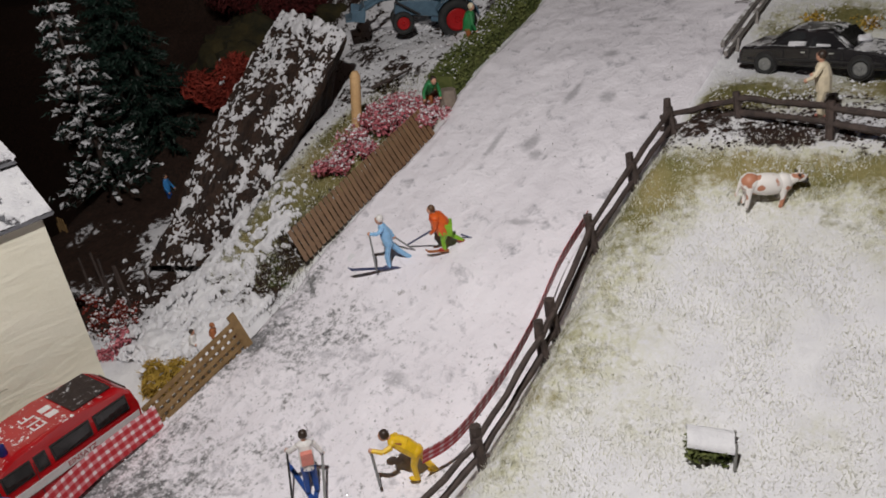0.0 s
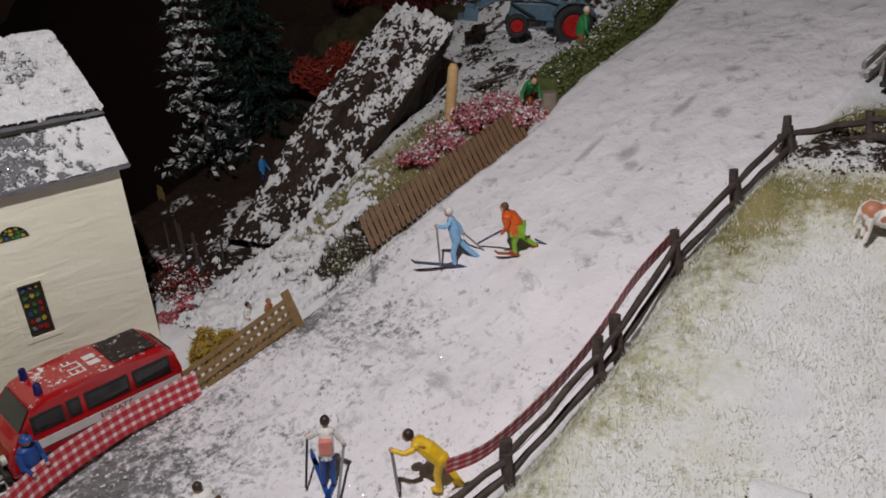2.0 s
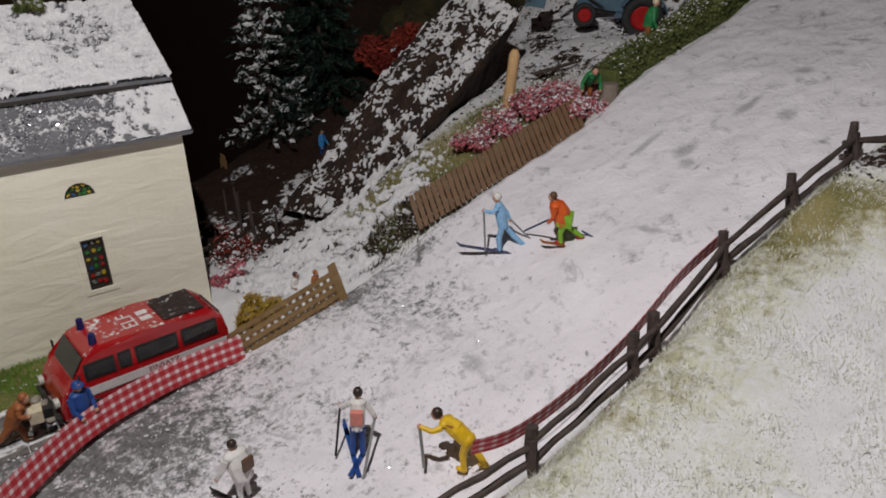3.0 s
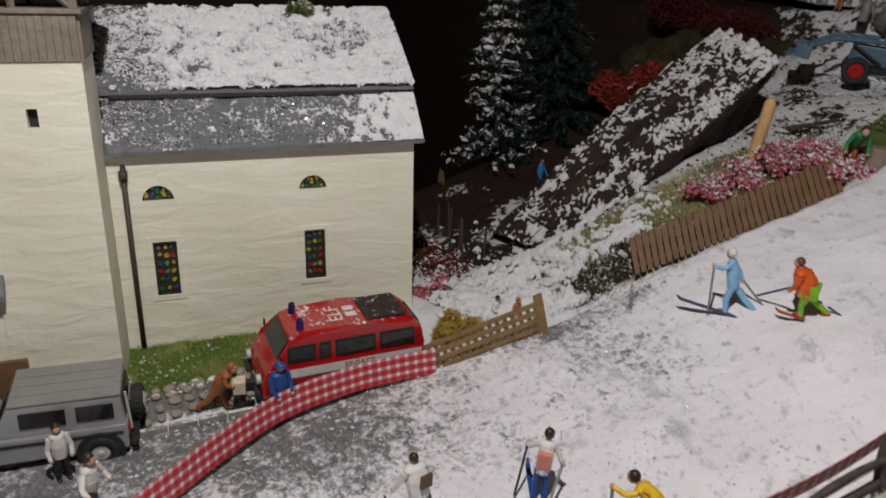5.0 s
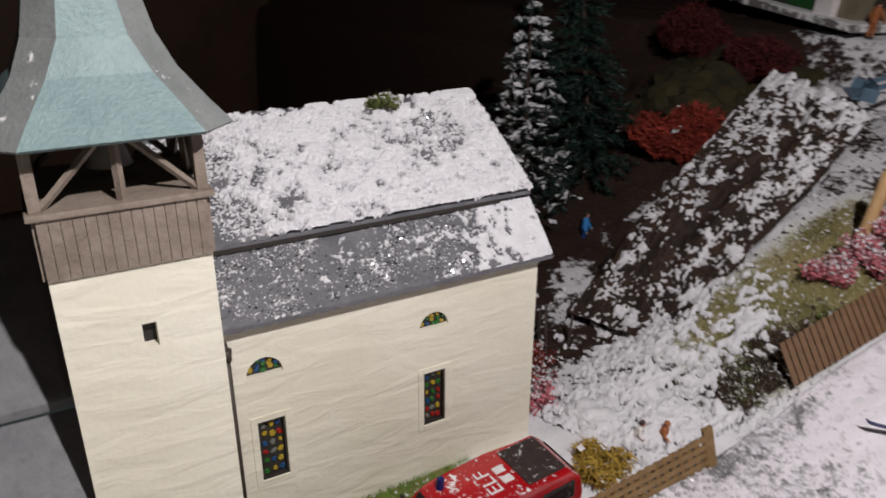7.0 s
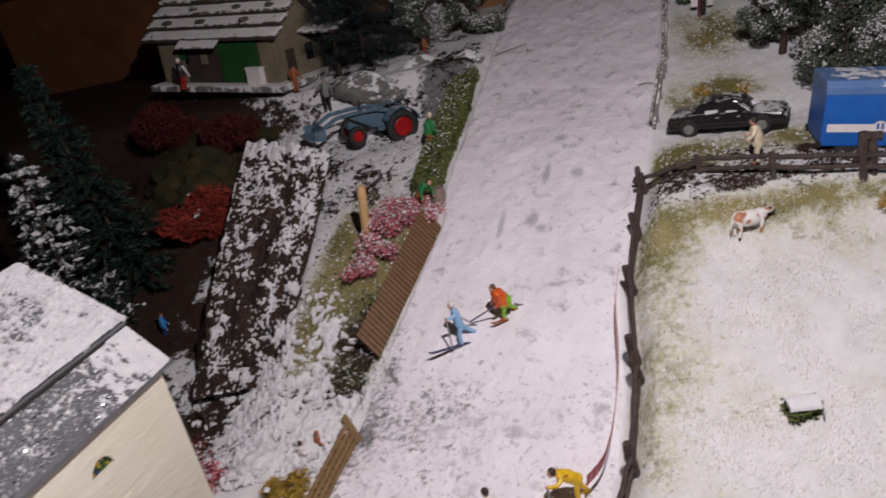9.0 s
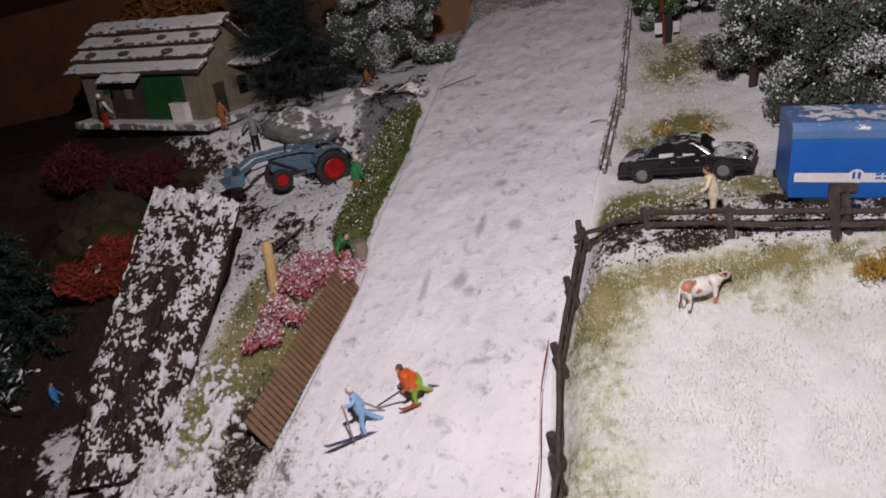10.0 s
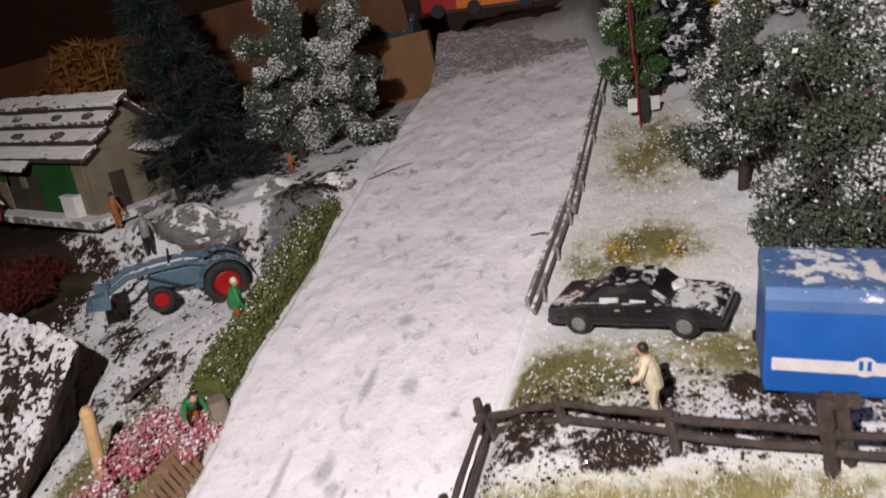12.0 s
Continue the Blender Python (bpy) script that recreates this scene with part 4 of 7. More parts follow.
for s in (-1, 1):
    for y in (-0.95, -0.1, 0.95):
        part("door_seam", box(BM(), (s * 0.918, y, 0.62), (0.012, 0.018, 0.5)), RUBBER, car)
    for y in (-0.3, 0.6):
        part("door_handle", box(BM(), (s * 0.925, y, 0.76), (0.03, 0.14, 0.03)), RIM, car)
    part("window_ledge_snow", lumpy(box(BM(), (s * 0.79, -0.55, 0.99), (0.10, 0.55, 0.12), bev=0.03), 0.05, 6), SNOW, car, "snow lying under the side window")
    part("window_ledge_snow", lumpy(box(BM(), (s * 0.79, 0.3, 0.97), (0.08, 0.45, 0.08), bev=0.03), 0.05, 6), SNOW, car)
bm = BM()
ball(bm, (-0.25, 1.12, 0.98), (0.34, 0.26, 0.10), 12)
lumpy(bm, 0.12, 5.0)
part("snow_patch", bm, SNOW, car, "clump of snow at the windscreen")
part("rear_window", box(BM(), (0, -1.28, 1.16), (1.24, 0.02, 0.55), rx=-50), DARK_GLASS, car)
part("bumper", box(BM(), (0, 2.5, 0.38), (1.8, 0.12, 0.16), bev=0.03), BLACK, car)
part("bumper", box(BM(), (0, -2.5, 0.38), (1.8, 0.12, 0.16), bev=0.03), BLACK, car)

# blue truck: local x points along its length, away from the street
truck = thing("truck", "blue model lorry with tarpaulin body and white band", "truck", (2.15, 21.95, 3.28), -6.0, (0, 8), lean=0.0)
part("box_body", slab(BM(), [(-1.15, 0.55), (-1.15, 2.55), (-1.0, 2.72), (1.0, 2.72), (1.15, 2.55), (1.15, 0.55)], 0, 7.0, 0.05), TRUCK_BLUE, truck, "blue tarpaulin-covered load body")
part("tarpaulin_top", slab(BM(), [(-1.17, 2.30), (-1.17, 2.56), (-1.01, 2.75), (1.01, 2.75), (1.17, 2.56), (1.17, 2.30)], -0.02, 7.02, 0.03), TRUCK_TOP, truck, "blue top dusted with snow")
for y in (-1, 1):
    part("white_band", box(BM(), (3.55, y * 1.158, 1.18), (6.8, 0.012, 0.27)), WHITE_PAINT, truck)
    part("emblem", rod(BM(), (1.75, y * 1.16, 1.22), (1.75, y * 1.172, 1.22), 0.21, n=18), WHITE_PAINT, truck)
    bm = BM()
    for k in range(2):
        box(bm, (1.68 + 0.14 * k, y * 1.174, 1.25), (0.07, 0.012, 0.2))
    part("emblem_mark", bm, TRUCK_BLUE, truck)
    bm = BM()
    for k in range(9):
        box(bm, (2.3 + 0.2 * k, y * 1.168, 1.28), (0.14, 0.012, 0.06))
        box(bm, (2.3 + 0.2 * k, y * 1.168, 1.17), (0.15, 0.012, 0.05))
    part("small_print", bm, TRUCK_BLUE, truck)
    for x in (0.9, 5.6):
        w = BM()
        rod(w, (x, y * 0.85, 0.42), (x, y * 1.12, 0.42), 0.44, n=20)
        bmesh.ops.bevel(w, geom=w.edges[:], offset=0.04, segments=2, affect="EDGES")
        part("wheel", w, RUBBER, truck)
    part("lash_ring", box(BM(), (0.0, y * 1.05, 0.6), (0.12, 0.2, 0.2), bev=0.03), BLACK, truck)
part("chassis", box(BM(), (3.5, 0, 0.45), (6.8, 1.2, 0.2)), BLACK, truck)

# tractor with a front loader: local y points to the front
trac = thing("tractor", "grey-blue model tractor with front loader and red wheels", "tractor", (-15.1, 29.0, 4.56), 125.0, (8, 0))
part("engine_hood", slab(BM(), [(-0.1, 0.75), (-0.1, 1.38), (0.15, 1.45), (1.85, 1.28), (1.95, 1.1), (1.95, 0.7)], -0.32, 0.32, 0.06), TRACTOR_BLUE, trac)
part("gearbox", box(BM(), (0, -0.3, 0.72), (0.5, 1.4, 0.4), bev=0.06), TRACTOR_BLUE, trac)
part("seat", slab(BM(), [(-0.9, 1.05), (-0.95, 1.55), (-0.85, 1.56), (-0.78, 1.16), (-0.4, 1.12), (-0.4, 1.02)], -0.28, 0.28, 0.03), BLACK, trac)
bm = rod(BM(), (0, -0.1, 1.2), (0, -0.32, 1.62), 0.03, n=6)
part("steering_wheel", rod(bm, (0, -0.31, 1.60), (0, -0.34, 1.64), 0.24, n=16), BLACK, trac)
part("exhaust", rod(BM(), (0.18, 1.2, 1.35), (0.18, 1.2, 2.0), 0.05, 0.04, 8), BLACK, trac)
for s in (-1, 1):
    wheel(trac, (s * 0.78, -0.62, 0.80), 0.80, 0.36, RED_RIM, side=s, hub=0.60)
    wheel(trac, (s * 0.62, 1.58, 0.44), 0.46, 0.26, RED_RIM, side=s, hub=0.60)
    bm = BM()
    for k in range(7):
        a0, a1 = radians(20 + 20 * k), radians(40 + 20 * k)
        m0, m1 = (-0.62 + 0.92 * math.cos(a0), 0.8 + 0.92 * math.sin(a0)), (-0.62 + 0.92 * math.cos(a1), 0.8 + 0.92 * math.sin(a1))
        box(bm, (s * 0.66, (m0[0] + m1[0]) / 2, (m0[1] + m1[1]) / 2), (0.62, 0.36, 0.05), rx=math.degrees(math.atan2(m1[1] - m0[1], m1[0] - m0[0])))
    part("mudguard", bm, TRACTOR_BLUE, trac)
    bm = BM()
    pts = [(-0.2, 1.50), (0.7, 1.62), (1.6, 1.50), (2.6, 1.3), (3.3, 0.8)]
    for p, q in zip(pts, pts[1:]):
        rod(bm, (s * 0.50, *p), (s * 0.50, *q), 0.10, 0.10, 6)
        ball(bm, (s * 0.50, *q), 0.10, 8)
    part("loader_arm", bm, TRACTOR_BLUE, trac)
    part("loader_ram", rod(BM(), (s * 0.48, 0.9, 0.8), (s * 0.48, 2.0, 1.25), 0.05, n=8), BLACK, trac)
part("front_axle", rod(BM(), (-0.6, 1.58, 0.46), (0.6, 1.58, 0.46), 0.07, n=8), BLACK, trac)
part("rear_axle", rod(BM(), (-0.8, -0.62, 0.8), (0.8, -0.62, 0.8), 0.12, n=8), BLACK, trac)
bm = slab(BM(), [(3.2, 0.95), (3.3, 0.45), (3.95, 0.32), (3.97, 0.38), (3.4, 0.52), (3.3, 0.98)], -0.8, 0.8)
box(bm, (-0.8, 3.45, 0.6), (0.04, 0.55, 0.45))
box(bm, (0.8, 3.45, 0.6), (0.04, 0.55, 0.45))
part("bucket", bm, TRACTOR_BLUE, trac, "grey-blue loader bucket")

# ---- fences and tapes ----
def on_ground(x, y, lift=0.0):
    s = (x - float(edge_left(y))) / float(edge_right(y) - edge_left(y))
    z = float(along(ROAD_Z, y)) if 0 <= s <= 1 else ground_at(x, y)
    return Vector((x, y, z + lift))


# slatted brown fence, leaning over the kerb
slat_fence = thing("slatted_fence", "brown wooden slat fence leaning beside the street", "fence")
a0, a1 = Vector((-13.35, 15.75, 0.52)), Vector((-11.55, 21.3, 2.62))
up = Vector((-0.62, 0.25, 0.72))
for k in range(33):
    s = k / 32
    p = a0.lerp(a1, s)
    bm = BM()
    d = (a1 - a0).normalized()
    q = p + up * 1.12
    m = Matrix((( *d, 0), (*up.normalized(), 0), (*d.cross(up).normalized(), 0), (0, 0, 0, 1))).transposed()
    bmesh.ops.create_cube(bm, size=1, matrix=Matrix.Translation((p + q) / 2) @ m @ Matrix.Diagonal((0.15, (q - p).length, 0.06, 1)))
    part("slat", bm, BROWNWOOD, slat_fence)
for h in (0.25, 0.8):
    bm = BM()
    d = (a1 - a0)
    n = d.cross(up).normalized() * -0.05
    m = Matrix(((*d.normalized(), 0), (*up.normalized(), 0), (*d.cross(up).normalized(), 0), (0, 0, 0, 1))).transposed()
    bmesh.ops.create_cube(bm, size=1, matrix=Matrix.Translation((a0 + a1) / 2 + up * h - d.cross(up).normalized() * 0.05) @ m @ Matrix.Diagonal((d.length, 0.10, 0.05, 1)))
    part("rail", bm, BROWNWOOD, slat_fence)

# lattice fence behind the van
lattice = thing("lattice_fence", "tan wooden lattice fence beside the fire van", "fence")
b0, b1 = Vector((-15.0, 10.24, -2.05)), Vector((-13.81, 13.03, -0.80))
d = (b1 - b0)
lup = Vector((-0.16, -0.16, 0.92))
flat = Matrix(((*d.normalized(), 0), (*lup.normalized(), 0), (*d.cross(lup).normalized(), 0), (0, 0, 0, 1))).transposed()
face_out = d.cross(lup).normalized()
for k in range(15):
    p = b0.lerp(b1, (k + 0.5) / 15) - lup * 0.05
    bm = BM()
    bmesh.ops.create_cube(bm, size=1, matrix=Matrix.Translation(p + lup * 0.47) @ flat @ Matrix.Diagonal((0.12, 0.92, 0.05, 1)))
    part("slat", bm, OLIVEWOOD, lattice)
for h in (0.14, 0.38, 0.62, 0.86):
    bm = BM()
    bmesh.ops.create_cube(bm, size=1, matrix=Matrix.Translation((b0 + b1) / 2 + lup * h + face_out * 0.045) @ flat @ Matrix.Diagonal((d.length, 0.13, 0.04, 1)))
    part("rail", bm, OLIVEWOOD, lattice)
bm = BM()
bmesh.ops.create_cube(bm, size=1, matrix=Matrix.Translation(b1 + lup * 0.5) @ flat @ Matrix.Diagonal((0.24, 1.12, 0.12, 1)))
part("end_post", bm, OLIVEWOOD, lattice)

# log fence along the meadow
rngf = random.Random(3)


def log(name, p, q, r, parent):
    bm = BM()
    p, q = Vector(p), Vector(q)
    n = 7
    rings_ = []
    ax = (q - p).normalized()
    e1 = ax.orthogonal().normalized()
    e2 = ax.cross(e1)
    segs = max(3, int((q - p).length / 0.5))
    for i in range(segs + 1):
        c = p.lerp(q, i / segs) + e1 * rngf.uniform(-0.025, 0.025) + e2 * rngf.uniform(-0.025, 0.025)
        rr = r * rngf.uniform(0.85, 1.12)
        rings_.append([bm.verts.new(c + (e1 * math.cos(2 * math.pi * k / n) + e2 * math.sin(2 * math.pi * k / n)) * rr * rngf.uniform(0.9, 1.1)) for k in range(n)])
    for u, v in zip(rings_, rings_[1:]):
        for k in range(n):
            bm.faces.new((u[k], u[(k + 1) % n], v[(k + 1) % n], v[k]))
    bm.faces.new(rings_[0][::-1]), bm.faces.new(rings_[-1])
    bmesh.ops.recalc_face_normals(bm, faces=bm.faces[:])
    return part(name, bm, LOG, parent)


log_fence = thing("log_fence", "dark rough log fence between street and snowy meadow", "fence")
POSTS = [(-7.6, 6.5), (-6.7, 8.4), (-5.75, 10.9), (-5.25, 13.6), (-5.25, 14.4), (-5.05, 16.9), (-4.55, 19.2), (-4.05, 21.5)]
tops = []
for x, y in POSTS:
    g = on_ground(x + 0.25, y)
    h = 1.05 if y < 21 else 1.12
    lean = Vector((-0.12, 0.06, 0))
    log("post", g - Vector((0, 0, 0.25)), g + Vector((0, 0, h)) + lean, 0.12, log_fence)
    log("post", g + Vector((0.2, -0.15, -0.25)), g + Vector((-0.02, -0.05, h * 0.8)), 0.10, log_fence)
    tops.append(g)
for p, q in zip(tops, tops[1:]):
    for h in (0.35, 0.78):
        log("rail", p + Vector((0, 0, h)), q + Vector((0, 0, h + rngf.uniform(-0.05, 0.05))), 0.075, log_fence)

cross_fence = thing("log_fence", "dark rough log fence between meadow and parked vehicles", "fence")
XP = [(-4.0, 21.6, 1.2), (-1.85, 20.6, 0.75), (0.35, 19.7, 0.95), (2.95, 19.15, 1.55), (5.6, 18.7, 1.3), (8.2, 18.3, 1.3)]
tops = []
for k, (x, y, h) in enumerate(XP):
    g = on_ground(x, y)
    if k:
        log("post", g - Vector((0, 0, 0.2)), g + Vector((-0.05, 0, h)), 0.15 if h > 1.2 else 0.11, cross_fence)
    if h > 1.5:
        log("post", g + Vector((0.3, 0.1, -0.2)), g + Vector((0.22, 0.05, h * 0.88)), 0.14, cross_fence)
        log("cap", g + Vector((-0.1, 0, h * 0.93)), g + Vector((0.5, 0.05, h * 0.86)), 0.16, cross_fence)
    tops.append(g - Vector((0, 0, (0.35, 0.2, 0.0, 0.0, 0.0, 0.0)[k])))
for p, q in zip(tops, tops[1:]):
    for h in (0.40, 0.78):
        log("rail", p + Vector((-0.1, 0, h)), q + Vector((0.15, 0, h)), 0.085, cross_fence)

# pale guard rail at the upper edge of the street
guard = thing("guard_rail", "grey snowy wooden rail along the street edge", "rail")
for (x0, y0), (x1, y1), h in (((-2.95, 25.0), (-1.85, 29.7), 0.55), ((-1.85, 29.2), (-0.55, 37.2), 0.5)):
    p, q = on_ground(x0, y0), on_ground(x1, y1)
    for o, hh in ((0.0, h), (0.1, h * 0.5)):
        bm = box(BM(), (0, 0, 0), ((q - p).length, 0.12, 0.20), bev=0.02)
        bm.transform(Matrix.Translation((p + q) / 2 + Vector((o, 0, hh))) @ (q - p).to_track_quat("X", "Z").to_matrix().to_4x4())
        part("board", bm, GREYWOOD, guard)
    for k in range(3):
        c = p.lerp(q, (k + 0.5) / 3)
        part("post", box(BM(), c + Vector((0.16, 0, 0.05)), (0.12, 0.12, 0.6), bev=0.02), GREYWOOD, guard)

# red and white checked tapes
def tape_material():
    m, ns, ln, b = nodes_of("checked_tape")
    nt = m.node_tree
    uv = ns.new("ShaderNodeUVMap")
    sep = ns.new("ShaderNodeSeparateXYZ")
    ln.new(uv.outputs[0], sep.inputs[0])
    def band(src, f):
        return mathn(nt, "GREATER_THAN", mathn(nt, "FRACT", mathn(nt, "MULTIPLY", src, f), 0.0), 0.60)
    a, c = band(sep.outputs[0], 4.0), band(sep.outputs[1], 3.0)
    fib = noise_node(nt, 12, 3, 0.6, coords(nt))
    red = mixc(nt, fib.outputs[0], (0.36, 0.010, 0.016), (0.46, 0.02, 0.03))
    half = mixc(nt, fib.outputs[0], (0.52, 0.14, 0.16), (0.60, 0.22, 0.24))
    both = mathn(nt, "MULTIPLY", a, c)
    col = mixc(nt, mathn(nt, "MAXIMUM", c, mathn(nt, "MULTIPLY", a, 0.45)), red, half)
    col = mixc(nt, both, col, (0.70, 0.58, 0.60))
    ln.new(col, b.inputs["Base Color"])
    b.inputs["Roughness"].default_value = 0.5
    bump(nt, b, fib.outputs[0], 0.2, 0.03)
    return m


TAPE = tape_material()


def tape(name, label, pts, height, lean=(0, 0), twist=None):
    """A ribbon on edge along the points, a little thick, with its own length and width as coordinates."""
    cat = []
    P_ = [Vector(p) for p in pts]
    for i in range(len(P_) - 1):
        p0, p1, p2, p3 = P_[max(i - 1, 0)], P_[i], P_[i + 1], P_[min(i + 2, len(P_) - 1)]
        for k in range(10):
            t = k / 10
            cat.append(0.5 * ((2 * p1) + (p2 - p0) * t + (2 * p0 - 5 * p1 + 4 * p2 - p3) * t * t + (3 * p1 - p0 - 3 * p2 + p3) * t ** 3))
    cat.append(P_[-1])
    bm = BM()
    uv = bm.loops.layers.uv.new("UVMap")
    run, rows = 0.0, []
    for i, c in enumerate(cat):
        run += (c - cat[i - 1]).length if i else 0
        top = c + Vector((lean[0], lean[1], height))
        rows.append((bm.verts.new(c), bm.verts.new(top), run))
    for (a, b, u), (c, d, v) in zip(rows, rows[1:]):
        f = bm.faces.new((a, c, d, b))
        f.smooth = True
        for loop, w in zip(f.loops, ((u, 0), (v, 0), (v, 1), (u, 1))):
            loop[uv].uv = (w[0] / 1.0, w[1])
    g = bmesh.ops.extrude_face_region(bm, geom=bm.faces[:])
    bmesh.ops.translate(bm, verts=[v for v in g["geom"] if isinstance(v, bmesh.types.BMVert)], vec=(-0.012, -0.012, 0))
    bmesh.ops.recalc_face_normals(bm, faces=bm.faces[:])
    for f in bm.faces:
        f.smooth = False
    return tagged(part(name, bm, TAPE), label, "tape")


tape("barrier_tape", "red and white checked cloth tape strung past the van", [(-11.4, 0.8, -2.3), (-12.55, 2.6, -2.2), (-13.9, 4.6, -2.12), (-14.7, 6.2, -2.05), (-15.0, 8.0, -2.0), (-14.9, 9.3, -1.93), (-14.75, 10.3, -1.9)], 0.70, (-0.1, 0))
tape("barrier_tape", "red and white checked cloth tape along the log fence", [(-6.8, 10.6, -1.12), (-6.25, 11.25, -0.88), (-5.82, 12.65, -0.38), (-5.55, 14.2, 0.24), (-5.42, 16.0, 1.02), (-5.14, 17.5, 1.62)], 0.40, (0.08, 0))

# ---- rocks, trees and bushes ----
def rocky(name, label, at, size, seed, material=BOULDER, turn=0.0, rough=0.28, category="boulder"):
    bm = BM()
    bmesh.ops.create_icosphere(bm, subdivisions=4, radius=1)
    for v in bm.verts:
        n = noise.fractal(v.co * 1.1 + Vector((seed, seed, 0)), 1.0, 2.0, 4)
        c = noise.cell(v.co * 1.6 + Vector((seed, 0, 0)))
        v.co = v.co * (1 + rough * n + 0.12 * c)
        v.co = Vector((v.co.x * size[0], v.co.y * size[1], v.co.z * size[2]))
    bm.transform(pose(*at, 0, 0, turn))
    return tagged(part(name, bm, material), label, category)


# the tilted bark slab
def bent(a, b, c, v):
    """A line from a through b to c."""
    return Vector(a).lerp(Vector(b), v / 0.45) if v < 0.45 else Vector(b).lerp(Vector(c), (v - 0.45) / 0.55)


def slab_point(u, v):
    """The slab's upper faces: u across from the street side over the crest, v up the slope."""
    low = Vector((-17.85, 16.2, -0.9)).lerp(Vector((-15.97, 23.6, 5.72)), v)
    crest = bent((-18.6, 16.3, -0.6), (-18.15, 20.2, 3.55), (-17.7, 24.4, 6.25), v)
    back = bent((-21.0, 16.0, -0.6), (-20.6, 20.2, 3.1), (-20.25, 25.4, 6.5), v)
    p = low.lerp(crest, u / 0.45) if u < 0.45 else crest.lerp(back, (u - 0.45) / 0.55)
    crack = math.exp(-((u - 0.5 - 0.10 * math.sin(v * 7)) / 0.05) ** 2)
    h = 0.22 * noise.fractal(Vector((u * 7, v * 11, 0)), 0.9, 2.0, 5) - 0.40 * crack * smooth_step(0.15, 0.5, v) + 0.25 * (abs(noise.noise(Vector((u * 8, v * 2.0, 3.0)))) - 0.25)
    return p + SLAB_UP * h


def smooth_step(a, b, x):
    return float(smooth01(a, b, x))


SLAB_UP = Vector((0.42, -0.50, 0.76)).normalized()


def bark_slab():
    bm = BM()
    nu, nv = 50, 90
    top = []
    across = Vector((-3.25, -0.3, 0.4)).normalized()
    for j in range(nv + 1):
        row = []
        for i in range(nu + 1):
            u, v = i / nu, j / nv
            w = 0.16 * noise.fractal(Vector((v * 9, 5 + u, 2)), 1.0, 2.0, 3) if i in (0, nu) else 0.0
            row.append(bm.verts.new(slab_point(u, v) + across * w))
        top.append(row)
    rim = [[row[0] for row in top], top[-1], [row[-1] for row in reversed(top)]]
    for line in rim:
        last = line
        for k, (drop, inset) in enumerate(((0.22, -0.04), (0.5, -0.25), (1.2, -0.8), (3.2, -1.6))):
            low = [bm.verts.new(v.co - Vector((0, 0, drop)) + Vector((0.12 * noise.noise(v.co * 1.7 + Vector((0, 0, k))) + inset, 0.12 * noise.noise(v.co * 2.1 + Vector((5, 0, k))), 0))) for v in line]
            for i in range(len(line) - 1):
                bm.faces.new((last[i], last[i + 1], low[i + 1], low[i]))
            last = low
    for j in range(nv):
        for i in range(nu):
            bm.faces.new((top[j][i], top[j][i + 1], top[j + 1][i + 1], top[j + 1][i]))
    bmesh.ops.recalc_face_normals(bm, faces=bm.faces[:])
    rock = tagged(part("bark_rock", bm, BARK), "tilted slab of dark bark rock streaked with snow", "rock")

    def bias(u, v):
        return -0.09 - 0.5 * math.exp(-((u - 0.5 - 0.10 * math.sin(v * 7)) / 0.08) ** 2) * smooth_step(0.1, 0.3, v) * smooth_step(0.95, 0.7, v) - 0.3 * math.exp(-(u / 0.045) ** 2) + 0.14 * smooth_step(0.45, 0.3, u) + 0.45 * smooth_step(0.85, 1.0, v)

    snow_crust("snow_cover", "clots of white snow", lambda u, v: (slab_point(u, v), SLAB_UP), 130, 230, bias, 0.08, 1.9, 11.0, rock, fine=0.8)


BARK = mat("dark_brown_bark", (0.050, 0.026, 0.016), (0.018, 0.011, 0.009), 1.5, 0.8, relief=1.0, rscale=6)
bark_slab()


def rubble(u, v):
    x, y = -23.0 + 9.4 * u, 11.9 + 8.6 * v
    return Vector((x, y, ground_at(x, y) + 0.05 + 0.25 * abs(noise.noise(Vector((x * 0.8, y * 0.8, 4.0)))))), Vector((0, 0, 1))


def rubble_bias(u, v):
    x, y = -23.0 + 9.4 * u, 11.9 + 8.6 * v
    back = smooth_step(-18.6, -20.4, x + 0.25 * (y - 15)) 
    bank = smooth_step(-15.5, -14.4, x) * smooth_step(14.2, 15.5, y)
    return 0.05 - 0.6 * back - 0.8 * bank - 0.8 * smooth_step(17.6, 19.6, y) - 3.0 * (x > float(edge_left(y)) - 0.35)


snow_crust("snow_drift", "clotted white snow between dark bark rubble", rubble, 240, 220, rubble_bias, 0.13, 1.4, 17.0, fine=0.75)
rocky("boulder", "grey boulder capped with snow behind the tractor", (-16.5, 31.5, 6.5), (2.3, 1.0, 1.0), 2.0, turn=-18)
rocky("boulder", "grey boulder capped with snow below the grey trees", (-13.0, 33.2, 6.7), (1.4, 0.9, 0.8), 5.0, turn=10)
rocky("boulder", "small grey boulder with snow at the street edge", (-10.9, 33.0, 6.9), (0.8, 0.6, 0.5), 7.0)
rocky("snow_mound", "rounded mound of loose white snow", (-17.1, 12.7, -1.45), (0.9, 0.7, 0.55), 3.0, SNOW, category="snow mound")
rocky("snow_mound", "rounded mound of loose white snow", (-15.3, 14.4, -0.75), (0.9, 1.0, 0.3), 4.0, SNOW, category="snow mound")
rocky("snow_mound", "rounded mound of loose white snow", (-17.0, 29.8, 5.0), (1.6, 0.8, 0.5), 8.0, SNOW, category="snow mound")
